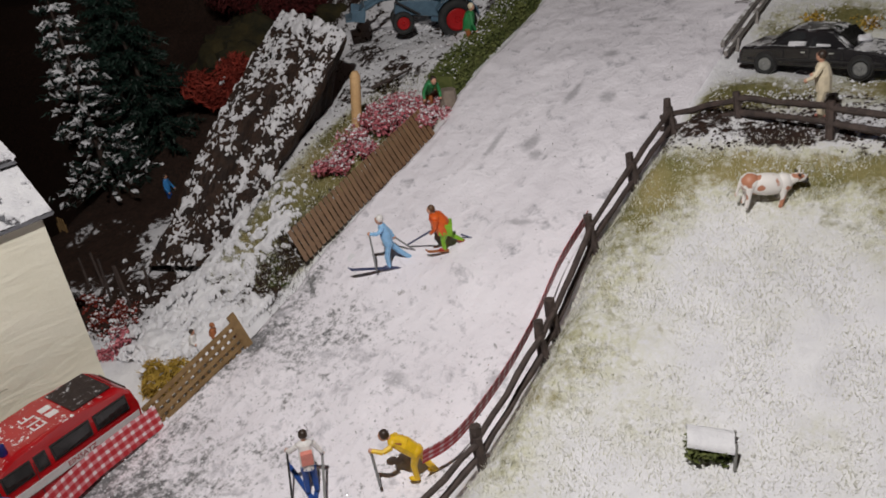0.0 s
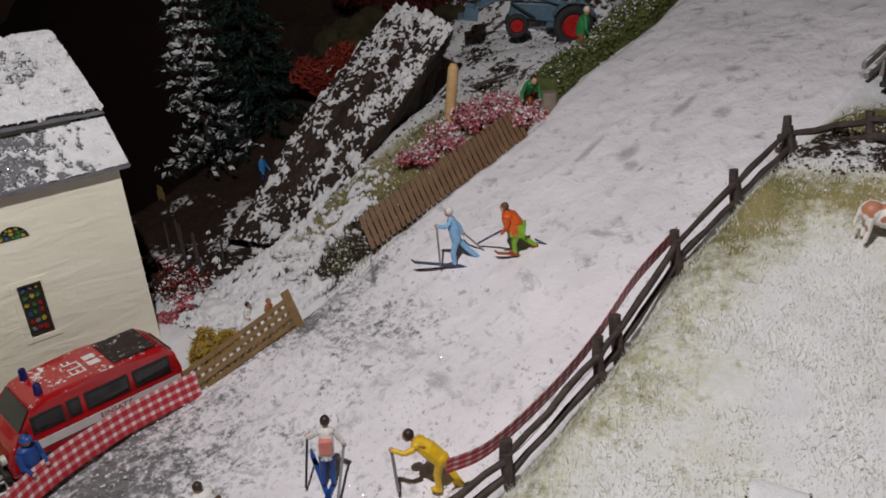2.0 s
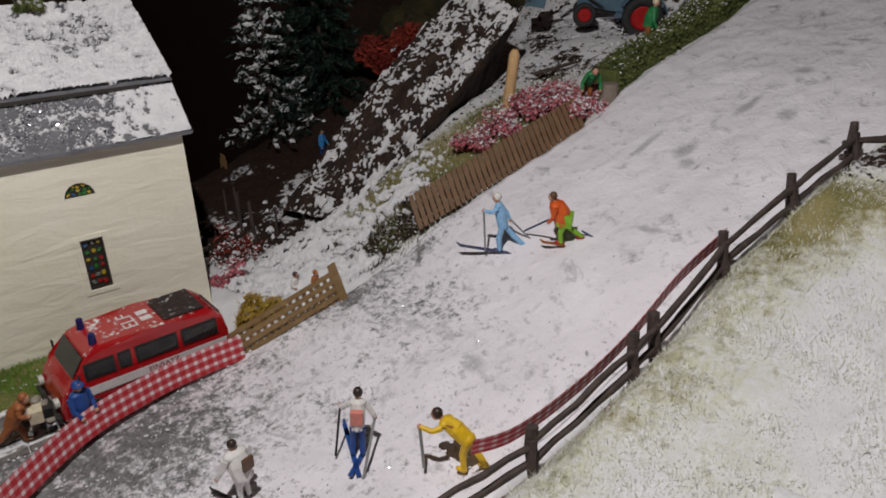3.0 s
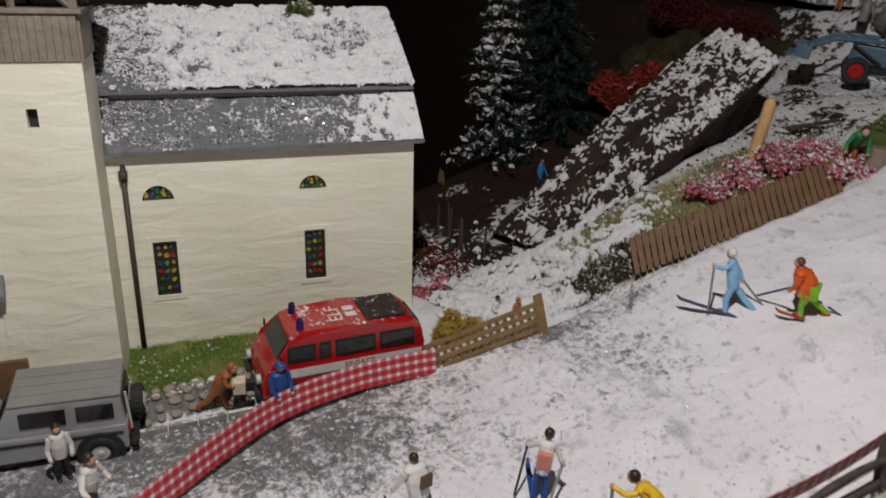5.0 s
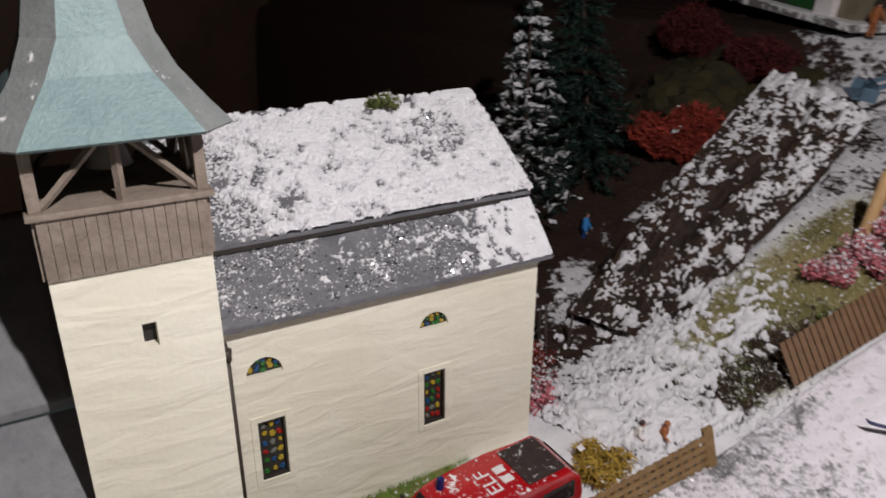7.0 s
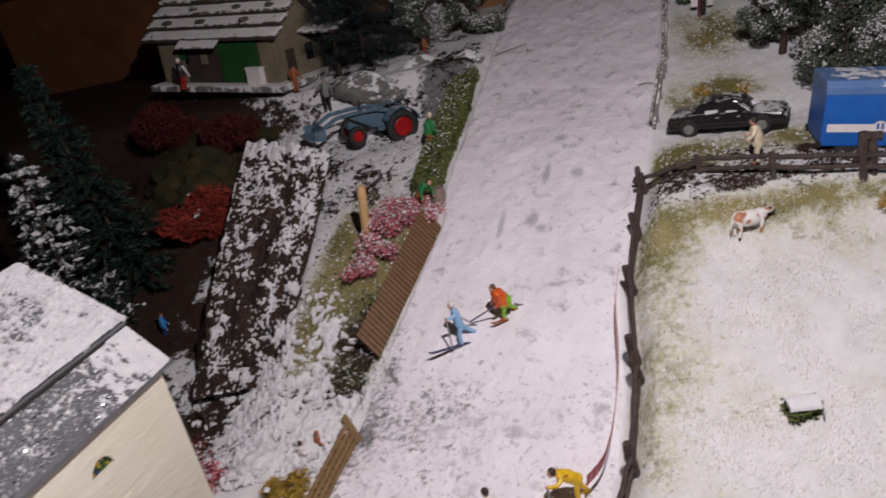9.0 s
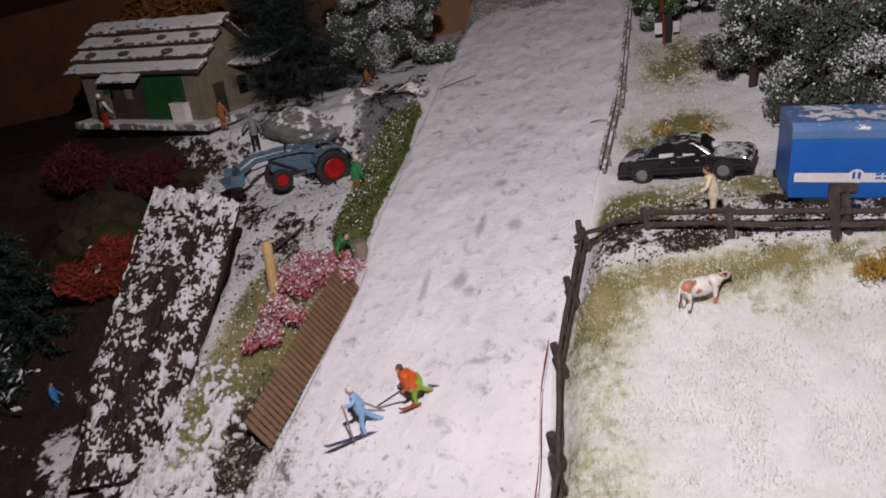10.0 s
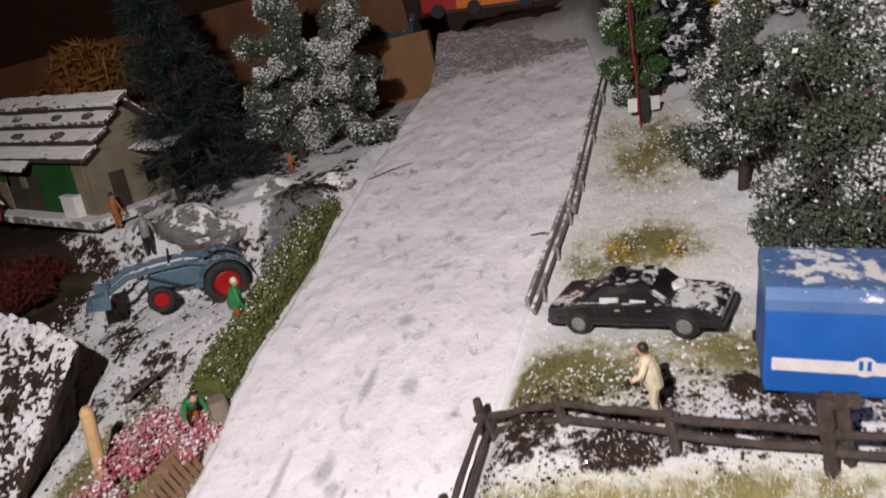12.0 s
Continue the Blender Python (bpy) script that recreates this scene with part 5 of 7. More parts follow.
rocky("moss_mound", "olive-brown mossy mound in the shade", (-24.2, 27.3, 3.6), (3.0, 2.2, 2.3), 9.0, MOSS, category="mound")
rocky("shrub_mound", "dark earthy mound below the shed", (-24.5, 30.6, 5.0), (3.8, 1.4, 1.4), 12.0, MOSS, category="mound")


def clump(n, rng, radius, centre, squash=1.0, shell=0.5):
    d = rng.normal(size=(n, 3))
    d /= np.linalg.norm(d, axis=1, keepdims=True)
    r = radius * rng.uniform(shell, 1.0, size=(n, 1))
    return np.asarray(centre) + d * r * np.array([1, 1, squash])


def bush(name, label, at, r, leaf, seed, n=900, size=0.11, snow=0.25, squash=0.8, category="bush", lobes=7, group="", narrow=1.0):
    """Twigs with leaf flakes in uneven lobes and loose snow on top."""
    rng = np.random.default_rng(seed)
    root = thing(name, label, category, at, group=group)
    cs = np.array([[0, 0, r * 0.55 * squash]] + [[rng.uniform(-0.75, 0.75) * r, rng.uniform(-0.75, 0.75) * r, rng.uniform(0.25, 1.0) * r * squash] for _ in range(lobes)])
    tw = BM()
    for c in cs:
        rod(tw, (0, 0, -0.15), c, 0.05, 0.02, 5)
    part("stems", tw, TWIG, root)
    pts = np.concatenate([clump(n // len(cs), rng, r * rng.uniform(0.38, 0.6), c, 0.85, 0.35) for c in cs])
    pts = pts[pts[:, 2] > -0.05]
    raw("foliage", *flakes(pts, size, rng, narrow), leaf, root)
    if snow:
        top = pts[rng.uniform(size=len(pts)) < snow * np.clip(pts[:, 2] / (r * squash), 0.1, 1.2)] + (0, 0, size * 0.5)
        if len(top):
            raw("snow", *flakes(top, size * 0.85, rng, flat=0.4), SNOW, root, "flecks of white snow")
    return root


def fir(name, label, at, height, radius, needle, seed, snow=0.0, lean=(0, 0), whorls=15, start=0.1, droop=0.35, blade=0.16, per=26, thin=0.16, tilt=6.0):
    """A conifer: tapered trunk, drooping whorls of branches set with needle blades."""
    rng = np.random.default_rng(seed)
    root = thing(name, label, "tree", at, lean=tilt)
    ax = np.array([lean[0], lean[1], height])
    bm = rod(BM(), (0, 0, -0.4), tuple(ax * 0.98), 0.03 * height ** 0.8, 0.02, 7)
    vs, fs, sn, base = [], [], [], 0
    for w in range(whorls):
        s = start + (1 - start) * (w + rng.uniform(-0.2, 0.2)) / whorls
        c = ax * s
        reach = radius * (1 - s) ** 0.85 + 0.12
        for b in range(int(9 + 5 * (1 - s))):
            a = rng.uniform(0, 2 * np.pi)
            d = np.array([np.cos(a), np.sin(a), -droop * rng.uniform(0.3, 1.3)])
            ln_ = reach * rng.uniform(0.65, 1.1)
            for k in range(per):
                t = rng.uniform(0.12, 1.0)
                p = c + d * ln_ * t + rng.normal(size=3) * 0.05 + np.array([0, 0, 0.12 * t * t * ln_])
                dirn = d + rng.normal(size=3) * 0.75
                dirn /= np.linalg.norm(dirn)
                side = np.cross(dirn, rng.normal(size=3))
                side /= np.linalg.norm(side) + 1e-9
                l, wd = blade * rng.uniform(0.7, 1.5), blade * thin
                vs += [p - side * wd, p + side * wd, p + dirn * l]
                fs.append((base, base + 1, base + 2))
                base += 3
                if snow and rng.uniform() < snow * (0.35 + 0.65 * t):
                    sn.append(p + (0, 0, 0.05))
            rod(bm, tuple(c), tuple(c + d * ln_ * 0.9), 0.025, 0.01, 3, caps=False)
    part("trunk", bm, TWIG, root)
    raw("needles", np.array(vs), fs, needle, root)
    if sn:
        sn = np.array(sn)
        raw("snow", *flakes(sn, blade * 0.95, rng, 0.7, flat=0.4), SNOW, root, "clots of white snow on the boughs")
    return root


def broadleaf(name, label, at, height, radius, leaf, seed, snow=0.3, n=5200, size=0.12, lobes=22, berries=0, stem=0.25):
    rng = np.random.default_rng(seed)
    root = thing(name, label, "tree", at)
    bm = BM()
    cs = []
    for _ in range(lobes):
        a, s = rng.uniform(0, 2 * np.pi), rng.uniform(stem, 0.95)
        rr = radius * np.sin(np.pi * min(0.97, 0.25 + 0.75 * s)) ** 0.6 * rng.uniform(0.15, 0.85)
        cs.append((rr * np.cos(a), rr * np.sin(a), height * s))
    spine = Vector((rng.uniform(-0.2, 0.2), rng.uniform(-0.2, 0.2), height * 0.75))
    rod(bm, (0, 0, -0.4), spine, 0.045 * height ** 0.7 + 0.06, 0.05, 8)
    for c in cs:
        rod(bm, spine * (0.3 + 0.55 * rng.uniform()), c, 0.06, 0.02, 5)
    part("trunk", bm, TWIG, root)
    pts = np.concatenate([clump(9 * n // lobes, rng, radius * rng.uniform(0.2, 0.36), c, 0.85, 0.1) for c in cs])
    size *= 0.46
    raw("foliage", *flakes(pts, size, rng), leaf, root)
    if snow:
        lump = np.array([noise.noise(Vector(p) * 0.7 + Vector((seed, 0, 0))) + 0.35 * noise.noise(Vector(p) * 3.0) for p in pts])
        cen = pts[rng.uniform(size=len(pts)) < snow * (0.02 + 1.1 * np.clip(3.2 * lump - 0.25, 0, 1))]
        near = cen + rng.normal(size=cen.shape) * size * 0.4 + (0, 0, size * 0.8)
        raw("snow", *flakes(near, size * 1.15, rng), SNOW, root, "flecks of white snow")
    if berries:
        bp = np.concatenate([c + rng.normal(size=(7, 3)) * 0.12 for c in pts[rng.choice(len(pts), berries)]])
        raw("blossom", *flakes(bp, size * 0.7, rng), LEAF_PINK, root, "pinkish red blossom")
    return root


BRUSH = mat("brown_dry_brush", (0.085, 0.055, 0.032), (0.05, 0.04, 0.02), 3, 0.85, relief=0)
fir("fir_tree", "tall slim fir tree with snow on its boughs", (-27.7, 20.4, -0.3), 9.3, 2.9, NEEDLE_DARK, 1, 0.26, whorls=15, blade=0.24, tilt=0.0)
fir("fir_tree", "tall dark green fir tree in deep shade", (-25.9, 22.8, -0.6), 12.6, 2.9, NEEDLE_GREEN, 2, 0.0, lean=(-1.0, -0.9), whorls=26, blade=0.26, per=70, tilt=0.0)
fir("fir_tree", "small fir tree crusted with snow behind the church annex", (-26.0, -0.1, 3.4), 3.5, 1.0, NEEDLE_DARK, 4, 0.6, whorls=9, blade=0.2, tilt=0.0)
fir("pine_tree", "dark blue-green bushy pine leaning over the shed", (-16.2, 34.2, 6.9), 10.0, 3.3, NEEDLE_BLUE, 3, 0.0, lean=(-2.2, 0.4), whorls=24, blade=0.52, per=75, thin=0.035, droop=0.25, start=0.12)
broadleaf("snowy_tree", "grey-green bushy tree full of snow", (-13.5, 36.4, 7.4), 7.6, 2.3, LEAF_GREY, 11, 2.2, 8200, lobes=46, stem=0.1)
broadleaf("snowy_tree", "grey-green bushy tree full of snow", (-11.4, 38.0, 7.8), 6.0, 1.9, LEAF_GREY, 12, 1.8, 5200, lobes=38, stem=0.1)
bush("snowy_bush", "low grey-green bush with snow by the street", (-10.2, 36.4, 7.5), 1.0, LEAF_GREY, 13, 1300, 0.1, 0.6)
broadleaf("snowy_tree", "large grey-green tree with snow and a few red blossoms", (5.2, 26.9, 4.2), 6.6, 2.6, LEAF_GREY, 14, 1.5, 7600, 0.13, 60, berries=24, stem=0.03)
broadleaf("snowy_tree", "grey-green tree with snow behind the parked car", (3.2, 29.6, 5.0), 5.4, 1.9, LEAF_GREY, 15, 1.6, 6800, lobes=44, berries=8, stem=0.04)
broadleaf("snowy_tree", "large grey-green tree with snow and a few red blossoms", (8.6, 29.0, 5.0), 7.2, 2.6, LEAF_GREY, 16, 1.3, 7600, 0.13, 56, berries=16, stem=0.04)
broadleaf("green_tree", "fresh green upright tree with little snow", (0.55, 35.5, 6.9), 5.0, 1.5, LEAF_GREEN, 17, 0.6, 5200, lobes=40, stem=0.12)
fir("fir_tree", "small spiky dark fir with frosted tips", (2.4, 37.0, 7.4), 4.8, 1.3, NEEDLE_BLUE, 18, 0.12, blade=0.3)
fir("fir_tree", "dark fir with thick snow on its boughs", (8.0, 41.0, 8.5), 6.5, 2.4, NEEDLE_DARK, 19, 0.4, blade=0.3)
bush("yellow_bush", "ochre yellow feathery bush at the back", (5.0, 42.5, 8.8), 1.6, LEAF_YELLOW, 20, 900, 0.16, 0.05)
bush("red_bush", "rust-red feathery bush at the back", (7.0, 43.5, 9.0), 1.4, LEAF_RED, 21, 900, 0.16, 0.15)
bush("red_bush", "rust-red dry bush above the bark rock", (-23.2, 24.6, 2.9), 1.75, LEAF_RED, 22, 16000, 0.24, 0.003, lobes=12, narrow=0.045)
bush("red_bush", "deep red bush below the shed", (-26.2, 30.4, 5.6), 2.1, LEAF_DEEPRED, 23, 12000, 0.24, 0, narrow=0.05)
bush("red_bush", "deep red bush below the shed", (-23.4, 30.0, 5.3), 1.7, LEAF_DEEPRED, 24, 10000, 0.24, 0, narrow=0.05)
bush("red_bush", "small crimson bush at the church corner", (-18.75, 12.4, -1.7), 0.65, LEAF_PINK, 25, 500, 0.09, 0.3)
bush("yellow_bush", "golden yellow feathery bush behind the lattice fence", (-16.1, 11.55, -1.75), 0.75, LEAF_YELLOW, 26, 3000, 0.13, 0.02, lobes=9, narrow=0.14)
for k, (x, y, r) in enumerate(((-14.75, 19.6, 0.62), (-13.9, 20.5, 0.6), (-13.6, 21.6, 0.75), (-13.0, 22.4, 0.8), (-12.3, 21.9, 0.62), (-13.9, 22.7, 0.6), (-12.35, 22.95, 0.5))):
    bush("blossom_bush", "pink blossoming bush flecked with snow", (x, y, ground_at(x, y) - 0.05), r * 1.3, LEAF_PINK, 30 + k, 1100, 0.075, 0.6, group="pink bushes in the garden")
for k, (x, y, r) in enumerate(((-14.6, 20.0, 0.35), (-13.9, 18.2, 0.4), (-13.75, 17.0, 0.35))):
    bush("green_bush", "low olive green tuft beside the slat fence", (x, y, ground_at(x, y) - 0.05), r, LEAF_HEDGE, 40 + k, 300, 0.07, 0.15)
for k, (x, y, r) in enumerate(((-14.2, 15.3, 0.42), (-14.6, 14.7, 0.38), (-13.9, 16.1, 0.4), (-14.8, 15.8, 0.4), (-14.1, 16.8, 0.38), (-14.5, 17.4, 0.36), (-13.9, 17.7, 0.34))):
    bush("dry_bush", "dark brown dry bush with snow at the street edge", (x, y, ground_at(x, y) - 0.1), r, BRUSH if k % 3 else LEAF_HEDGE, 50 + k, 380, 0.07, 0.2, 0.3, narrow=0.3, group="dry bushes at the street edge")
bush("roof_moss", "small green moss tuft on the church ridge", (-21.9, 9.3, 6.95), 0.34, LEAF_HEDGE, 60, 500, 0.10, 0.1, 0.7, narrow=0.25)
bush("straw_tuft", "ochre straw tuft at the meadow edge", (3.9, 18.5, 2.45), 0.8, LEAF_YELLOW, 61, 2600, 0.12, 0.0, 0.22, narrow=0.12)
bush("straw_tuft", "orange straw-like bush behind the shed", (-26.0, 41.0, 11.2), 3.4, STRAW, 62, 4000, 0.5, 0, 0.75, narrow=0.08)
for k, (x, y) in enumerate(((0.2, 26.8), (-0.4, 27.6), (0.9, 27.4))):
    bush("yellow_bush", "flat straw-coloured tuft in the snow", (x, y, ground_at(x, y) - 0.08), 0.5, LEAF_YELLOW, 70 + k, 220, 0.07, 0.3, 0.4)

# clipped hedge
rngh = np.random.default_rng(9)
hedge = thing("hedge", "clipped green hedge dusted with snow beside the street", "hedge")
hs = rngh.uniform(size=(16000, 3))
hy = 23.5 + 8.2 * hs[:, 0]
lump0 = np.array([noise.noise(Vector((b * 1.7, 3.0, 0))) for b in hy])
hx = edge_left(hy) - 0.72 + (hs[:, 1] - 0.5) * (1.25 + 0.2 * lump0)
hz0 = along(ROAD_Z, hy) - 0.55
lump_ = np.array([noise.noise(Vector((a * 0.9, b * 0.9, 0))) for a, b in zip(hx, hy)])
hz = hz0 + hs[:, 2] ** 0.5 * (1.15 + 0.2 * lump_)
hp = np.stack([hx, hy, hz], 1)
core = BM()
for k in range(16):
    y = 23.75 + 0.51 * k
    box(core, (float(edge_left(y)) - 0.62, y, float(along(ROAD_Z, y)) - 0.05), (0.85, 0.56, 1.0), -8)
part("core", core, LEAF_HEDGE, hedge)
raw("foliage", *flakes(hp, 0.075, rngh), LEAF_HEDGE, hedge)
sel = (hs[:, 2] > 0.7) & (rngh.uniform(size=16000) < 0.16)
raw("snow", *flakes(hp[sel] + (0, 0, 0.05), 0.05, rngh), SNOW, hedge, "sprinkled white snow")

# loose stuff: grass fibres, snow crumbs, twigs
rngs = np.random.default_rng(21)


def blades(n, xr, yr, keep, h, material, name, label):
    x, y = rngs.uniform(*xr, n), rngs.uniform(*yr, n)
    k = keep(x, y) > rngs.uniform(size=n)
    x, y = x[k], y[k]
    z = ground_height(x, y)
    m = len(x)
    p = np.stack([x, y, z], 1)
    d = np.stack([rngs.normal(size=m) * 0.45, rngs.normal(size=m) * 0.45, np.ones(m)], 1) * h * rngs.uniform(0.5, 1.3, (m, 1))
    a = rngs.uniform(0, 2 * np.pi, m)
    s = np.stack([np.cos(a), np.sin(a), 0 * a], 1) * 0.009
    v = np.stack([p - s, p + s, p + d], 1).reshape(-1, 3)
    return tagged(raw(name, v, np.arange(3 * m).reshape(m, 3), material), label, "grass", kind="stuff")


GRASS_PALE = mat("pale_dry_grass_fibre", (0.42, 0.42, 0.24), (0.30, 0.30, 0.14), 1, 0.8, relief=0)
GRASS_WHITE = mat("frosted_grass_fibre", (0.78, 0.77, 0.70), (0.70, 0.69, 0.60), 1, 0.8, relief=0)
GRASS_OLIVE = mat("olive_grass_fibre", (0.20, 0.175, 0.06), (0.12, 0.115, 0.035), 1, 0.8, relief=0)
GRASS_GREEN = mat("green_grass_fibre", (0.17, 0.30, 0.035), (0.11, 0.20, 0.025), 1, 0.8, relief=0)
def in_meadow(x, y):
    return smooth01(edge_right(y) + 0.25, edge_right(y) + 0.5, x) * smooth01(20.0, 19.0, y)
blades(60000, (-7, 6), (7, 20), in_meadow, 0.10, GRASS_WHITE, "frosted_grass", "frosted white grass fibres on the meadow")
blades(9000, (-7, 6), (7, 20), lambda x, y: in_meadow(x, y) * np.clip(ground_cover(x, y)[..., 0] * 1.2 - 0.2, 0, 1), 0.2, GRASS_PALE, "dry_grass", "pale olive dry grass fibres on the meadow")
blades(24000, (-19.8, -15.9), (2.5, 9.5), lambda x, y: smooth01(-16.8, -17.2, x), 0.14, GRASS_GREEN, "lawn_grass", "short green grass fibres beside the church")


def in_garden(x, y):
    u = x - 0.19 * (y - 20)
    return smooth01(-17.0, -16.0, u) * smooth01(edge_left(y) - 0.3, edge_left(y) - 0.7, x) * smooth01(14.0, 15.5, y) * smooth01(26, 24, y)


blades(14000, (-18, -11), (14, 26), in_garden, 0.15, GRASS_OLIVE, "garden_grass", "olive grass fibres in the garden beside the fence")
blades(9000, (-18, -11), (14, 26), in_garden, 0.12, GRASS_WHITE, "frosted_grass", "frosted white grass fibres in the garden")
blades(5000, (-16, -13), (14, 18.5), lambda x, y: patch(x, y, -14.2, 16.2, 0.8, 1.6), 0.22, TWIG, "dry_stalks", "dark dry stalks at the street edge")


def crumbs(n, xr, yr, keep, size, material, name, label):
    x, y = rngs.uniform(*xr, n), rngs.uniform(*yr, n)
    k = keep(x, y) > rngs.uniform(size=n)
    x, y = x[k], y[k]
    m = len(x)
    c = np.stack([x, y, np.array([on_ground(a, b).z for a, b in zip(x, y)]) + size * 0.3], 1)
    oct_ = np.array([(1, 0, 0), (-1, 0, 0), (0, 1, 0), (0, -1, 0), (0, 0, 0.8), (0, 0, -0.8)])
    v = c[:, None] + oct_[None] * size * rngs.uniform(0.5, 1.4, (m, 6, 1)) * np.minimum(rngs.lognormal(-0.2, 0.5, (m, 1, 1)), 1.7)
    f = np.array([(0, 2, 4), (2, 1, 4), (1, 3, 4), (3, 0, 4), (2, 0, 5), (1, 2, 5), (3, 1, 5), (0, 3, 5)])
    faces = (np.arange(m)[:, None, None] * 6 + f[None]).reshape(-1, 3)
    return tagged(raw(name, v.reshape(-1, 3), faces, material), label, "snow", kind="stuff")


# snow grains on the church roofs
def roof_grains(n, a, b, dens, size, material, name, label):
    """Grains over the roof skin between the low edge a and the high edge b."""
    m = church.matrix_basis
    u, v = rngs.uniform(-0.15, 8.2, n), rngs.uniform(0.02, 0.98, n)
    k = np.array([noise.noise(Vector((p * 0.7, q * 2.0, 5.0))) + 0.4 * noise.noise(Vector((p * 3, q * 8.0, 5.0))) for p, q in zip(u, v)]) * 1.2 + dens > rngs.uniform(size=n)
    u, v = u[k], v[k]
    c = np.array([m @ Vector((p, a[0] + (b[0] - a[0]) * q, a[1] + (b[1] - a[1]) * q + 0.02)) for p, q in zip(u, v)])
    oct_ = np.array([(1, 0, 0), (-1, 0, 0), (0, 1, 0), (0, -1, 0), (0, 0, 0.8), (0, 0, -0.8)])
    w = c[:, None] + oct_[None] * size * rngs.uniform(0.4, 1.5, (len(c), 6, 1)) * rngs.uniform(0.5, 1.4, (len(c), 1, 1))
    f = np.array([(0, 2, 4), (2, 1, 4), (1, 3, 4), (3, 0, 4), (2, 0, 5), (1, 2, 5), (3, 1, 5), (0, 3, 5)])
    return tagged(raw(name, w.reshape(-1, 3), (np.arange(len(c))[:, None, None] * 6 + f[None]).reshape(-1, 3), material), label, "snow", kind="stuff")


GLITTER = mat("glitter_flake", (0.9, 0.9, 0.92), None, 1, 0.12, metal=1.0, relief=0)
roof_grains(16000, (-0.72, 5.06), (-3.66, 7.05), 0.45, 0.035, SNOW, "roof_snow", "grains of loose snow on the slate roof")
roof_grains(5000, (0.30, 3.71), (-0.95, 5.00), 0.22, 0.022, SNOW, "roof_snow", "fine grains of snow on the lower slate roof")
roof_grains(1800, (-0.72, 5.06), (-3.66, 7.05), 0.5, 0.03, GLITTER, "glitter", "silver glitter flakes in the roof snow")
roof_grains(1600, (0.30, 3.71), (-0.95, 5.00), 0.5, 0.03, GLITTER, "glitter", "silver glitter flakes on the lower roof")
garden_keep = lambda x, y: smooth01(edge_left(y) - 0.4, edge_left(y) - 0.8, x)
crumbs(2600, (-22, -10.5), (12, 31), garden_keep, 0.05, SNOW, "snow_crumbs", "loose white snow crumbs over garden earth")
crumbs(1500, (-19, -15.5), (2.5, 10), lambda x, y: 0.4 + 0 * x, 0.04, SNOW, "snow_crumbs", "loose white snow crumbs on the lawn")
crumbs(2200, (-22, -10.5), (12, 31), garden_keep, 0.045, TWIG, "bark_crumbs", "dark bark crumbs over the snow")
crumbs(5000, (-16, -7), (2, 13), lambda x, y: smooth01(edge_left(y), edge_left(y) + 0.3, x) * 0.5, 0.03, SNOW, "snow_crumbs", "snow crumbs scattered on the bare street")
crumbs(2600, (-4, 6), (18.6, 22.5), lambda x, y: smooth01(edge_right(y) + 0.3, edge_right(y) + 0.8, x), 0.024, SNOW, "snow_crumbs", "snow crumbs on the bare earth strip")
crumbs(2500, (-4, 6), (19.2, 22.3), lambda x, y: smooth01(edge_right(y) + 0.3, edge_right(y) + 0.8, x), 0.035, TWIG, "bark_crumbs", "dark bark crumbs on the earth strip")
crumbs(2500, (-14, 6), (8, 38), lambda x, y: 0.8 + 0 * x, 0.013, GLITTER, "glitter", "silver glitter flakes in the snow")
crumbs(9000, (-4, 7), (22, 36), lambda x, y: smooth01(edge_right(y) + 0.2, edge_right(y) + 0.5, x) * (0.25 + 0.75 * np.clip(ground_cover(x, y)[..., 0], 0, 1)), 0.035, SNOW, "snow_crumbs", "loose snow crumbs round the parked car")
blades(16000, (-4, 7), (19, 36), lambda x, y: smooth01(edge_right(y) + 0.2, edge_right(y) + 0.5, x) * np.clip(ground_cover(x, y)[..., 0] * 1.3 - 0.25, 0, 1), 0.16, GRASS_OLIVE, "dry_grass", "olive grass fibres showing through the snow")

# thin twigs lying on the street
for x0, y0, x1, y1 in ((-3.07, 28.36, -2.4, 28.25), (-9.6, 33.3, -7.9, 33.9)):
    a, b = on_ground(x0, y0, 0.08), on_ground(x1, y1, 0.1)
    mid_ = (a + b) / 2 + Vector((0.03, 0.06, 0.03))
    tagged(part("twig", rod(rod(BM(), a, mid_, 0.02, 0.018, 5), mid_, b, 0.018, 0.01, 5), TWIG), "thin dark twig lying on the snowy street", "twig", group="twigs on the street")

# ---- shed and small things ----
ROOFSTONE = mat("dark_roof_stone", (0.10, 0.085, 0.075), (0.06, 0.05, 0.045), 4, 0.85, relief=0.9, rscale=8, snow=0.25, sscale=4)
CARTON = mat("brown_carton", (0.24, 0.12, 0.055), (0.19, 0.09, 0.04), 0.8, 0.7, relief=0.2)
shed = thing("shed", "old wooden shed with green door and snowy plank roof", "shed", (-24.0, 34.8, 7.95), -20.0)
SHED_WALL = mat("dark_shed_boards", (0.06, 0.045, 0.032), (0.035, 0.028, 0.022), 2.0, 0.8, relief=0.5, rscale=8)
SHED_PALE = mat("pale_shed_render", (0.22, 0.19, 0.13), (0.16, 0.135, 0.09), 1.5, 0.8, relief=0.4)
SHED_GREEN = mat("green_door_paint", (0.014, 0.085, 0.02), (0.010, 0.06, 0.014), 1.5, 0.6, relief=0.2)
SHED_ROOF = mat("roof_planks_under_snow", (0.12, 0.075, 0.06), (0.08, 0.05, 0.04), 2.5, 0.8, relief=0.6, snow=0.80, sscale=2.8)
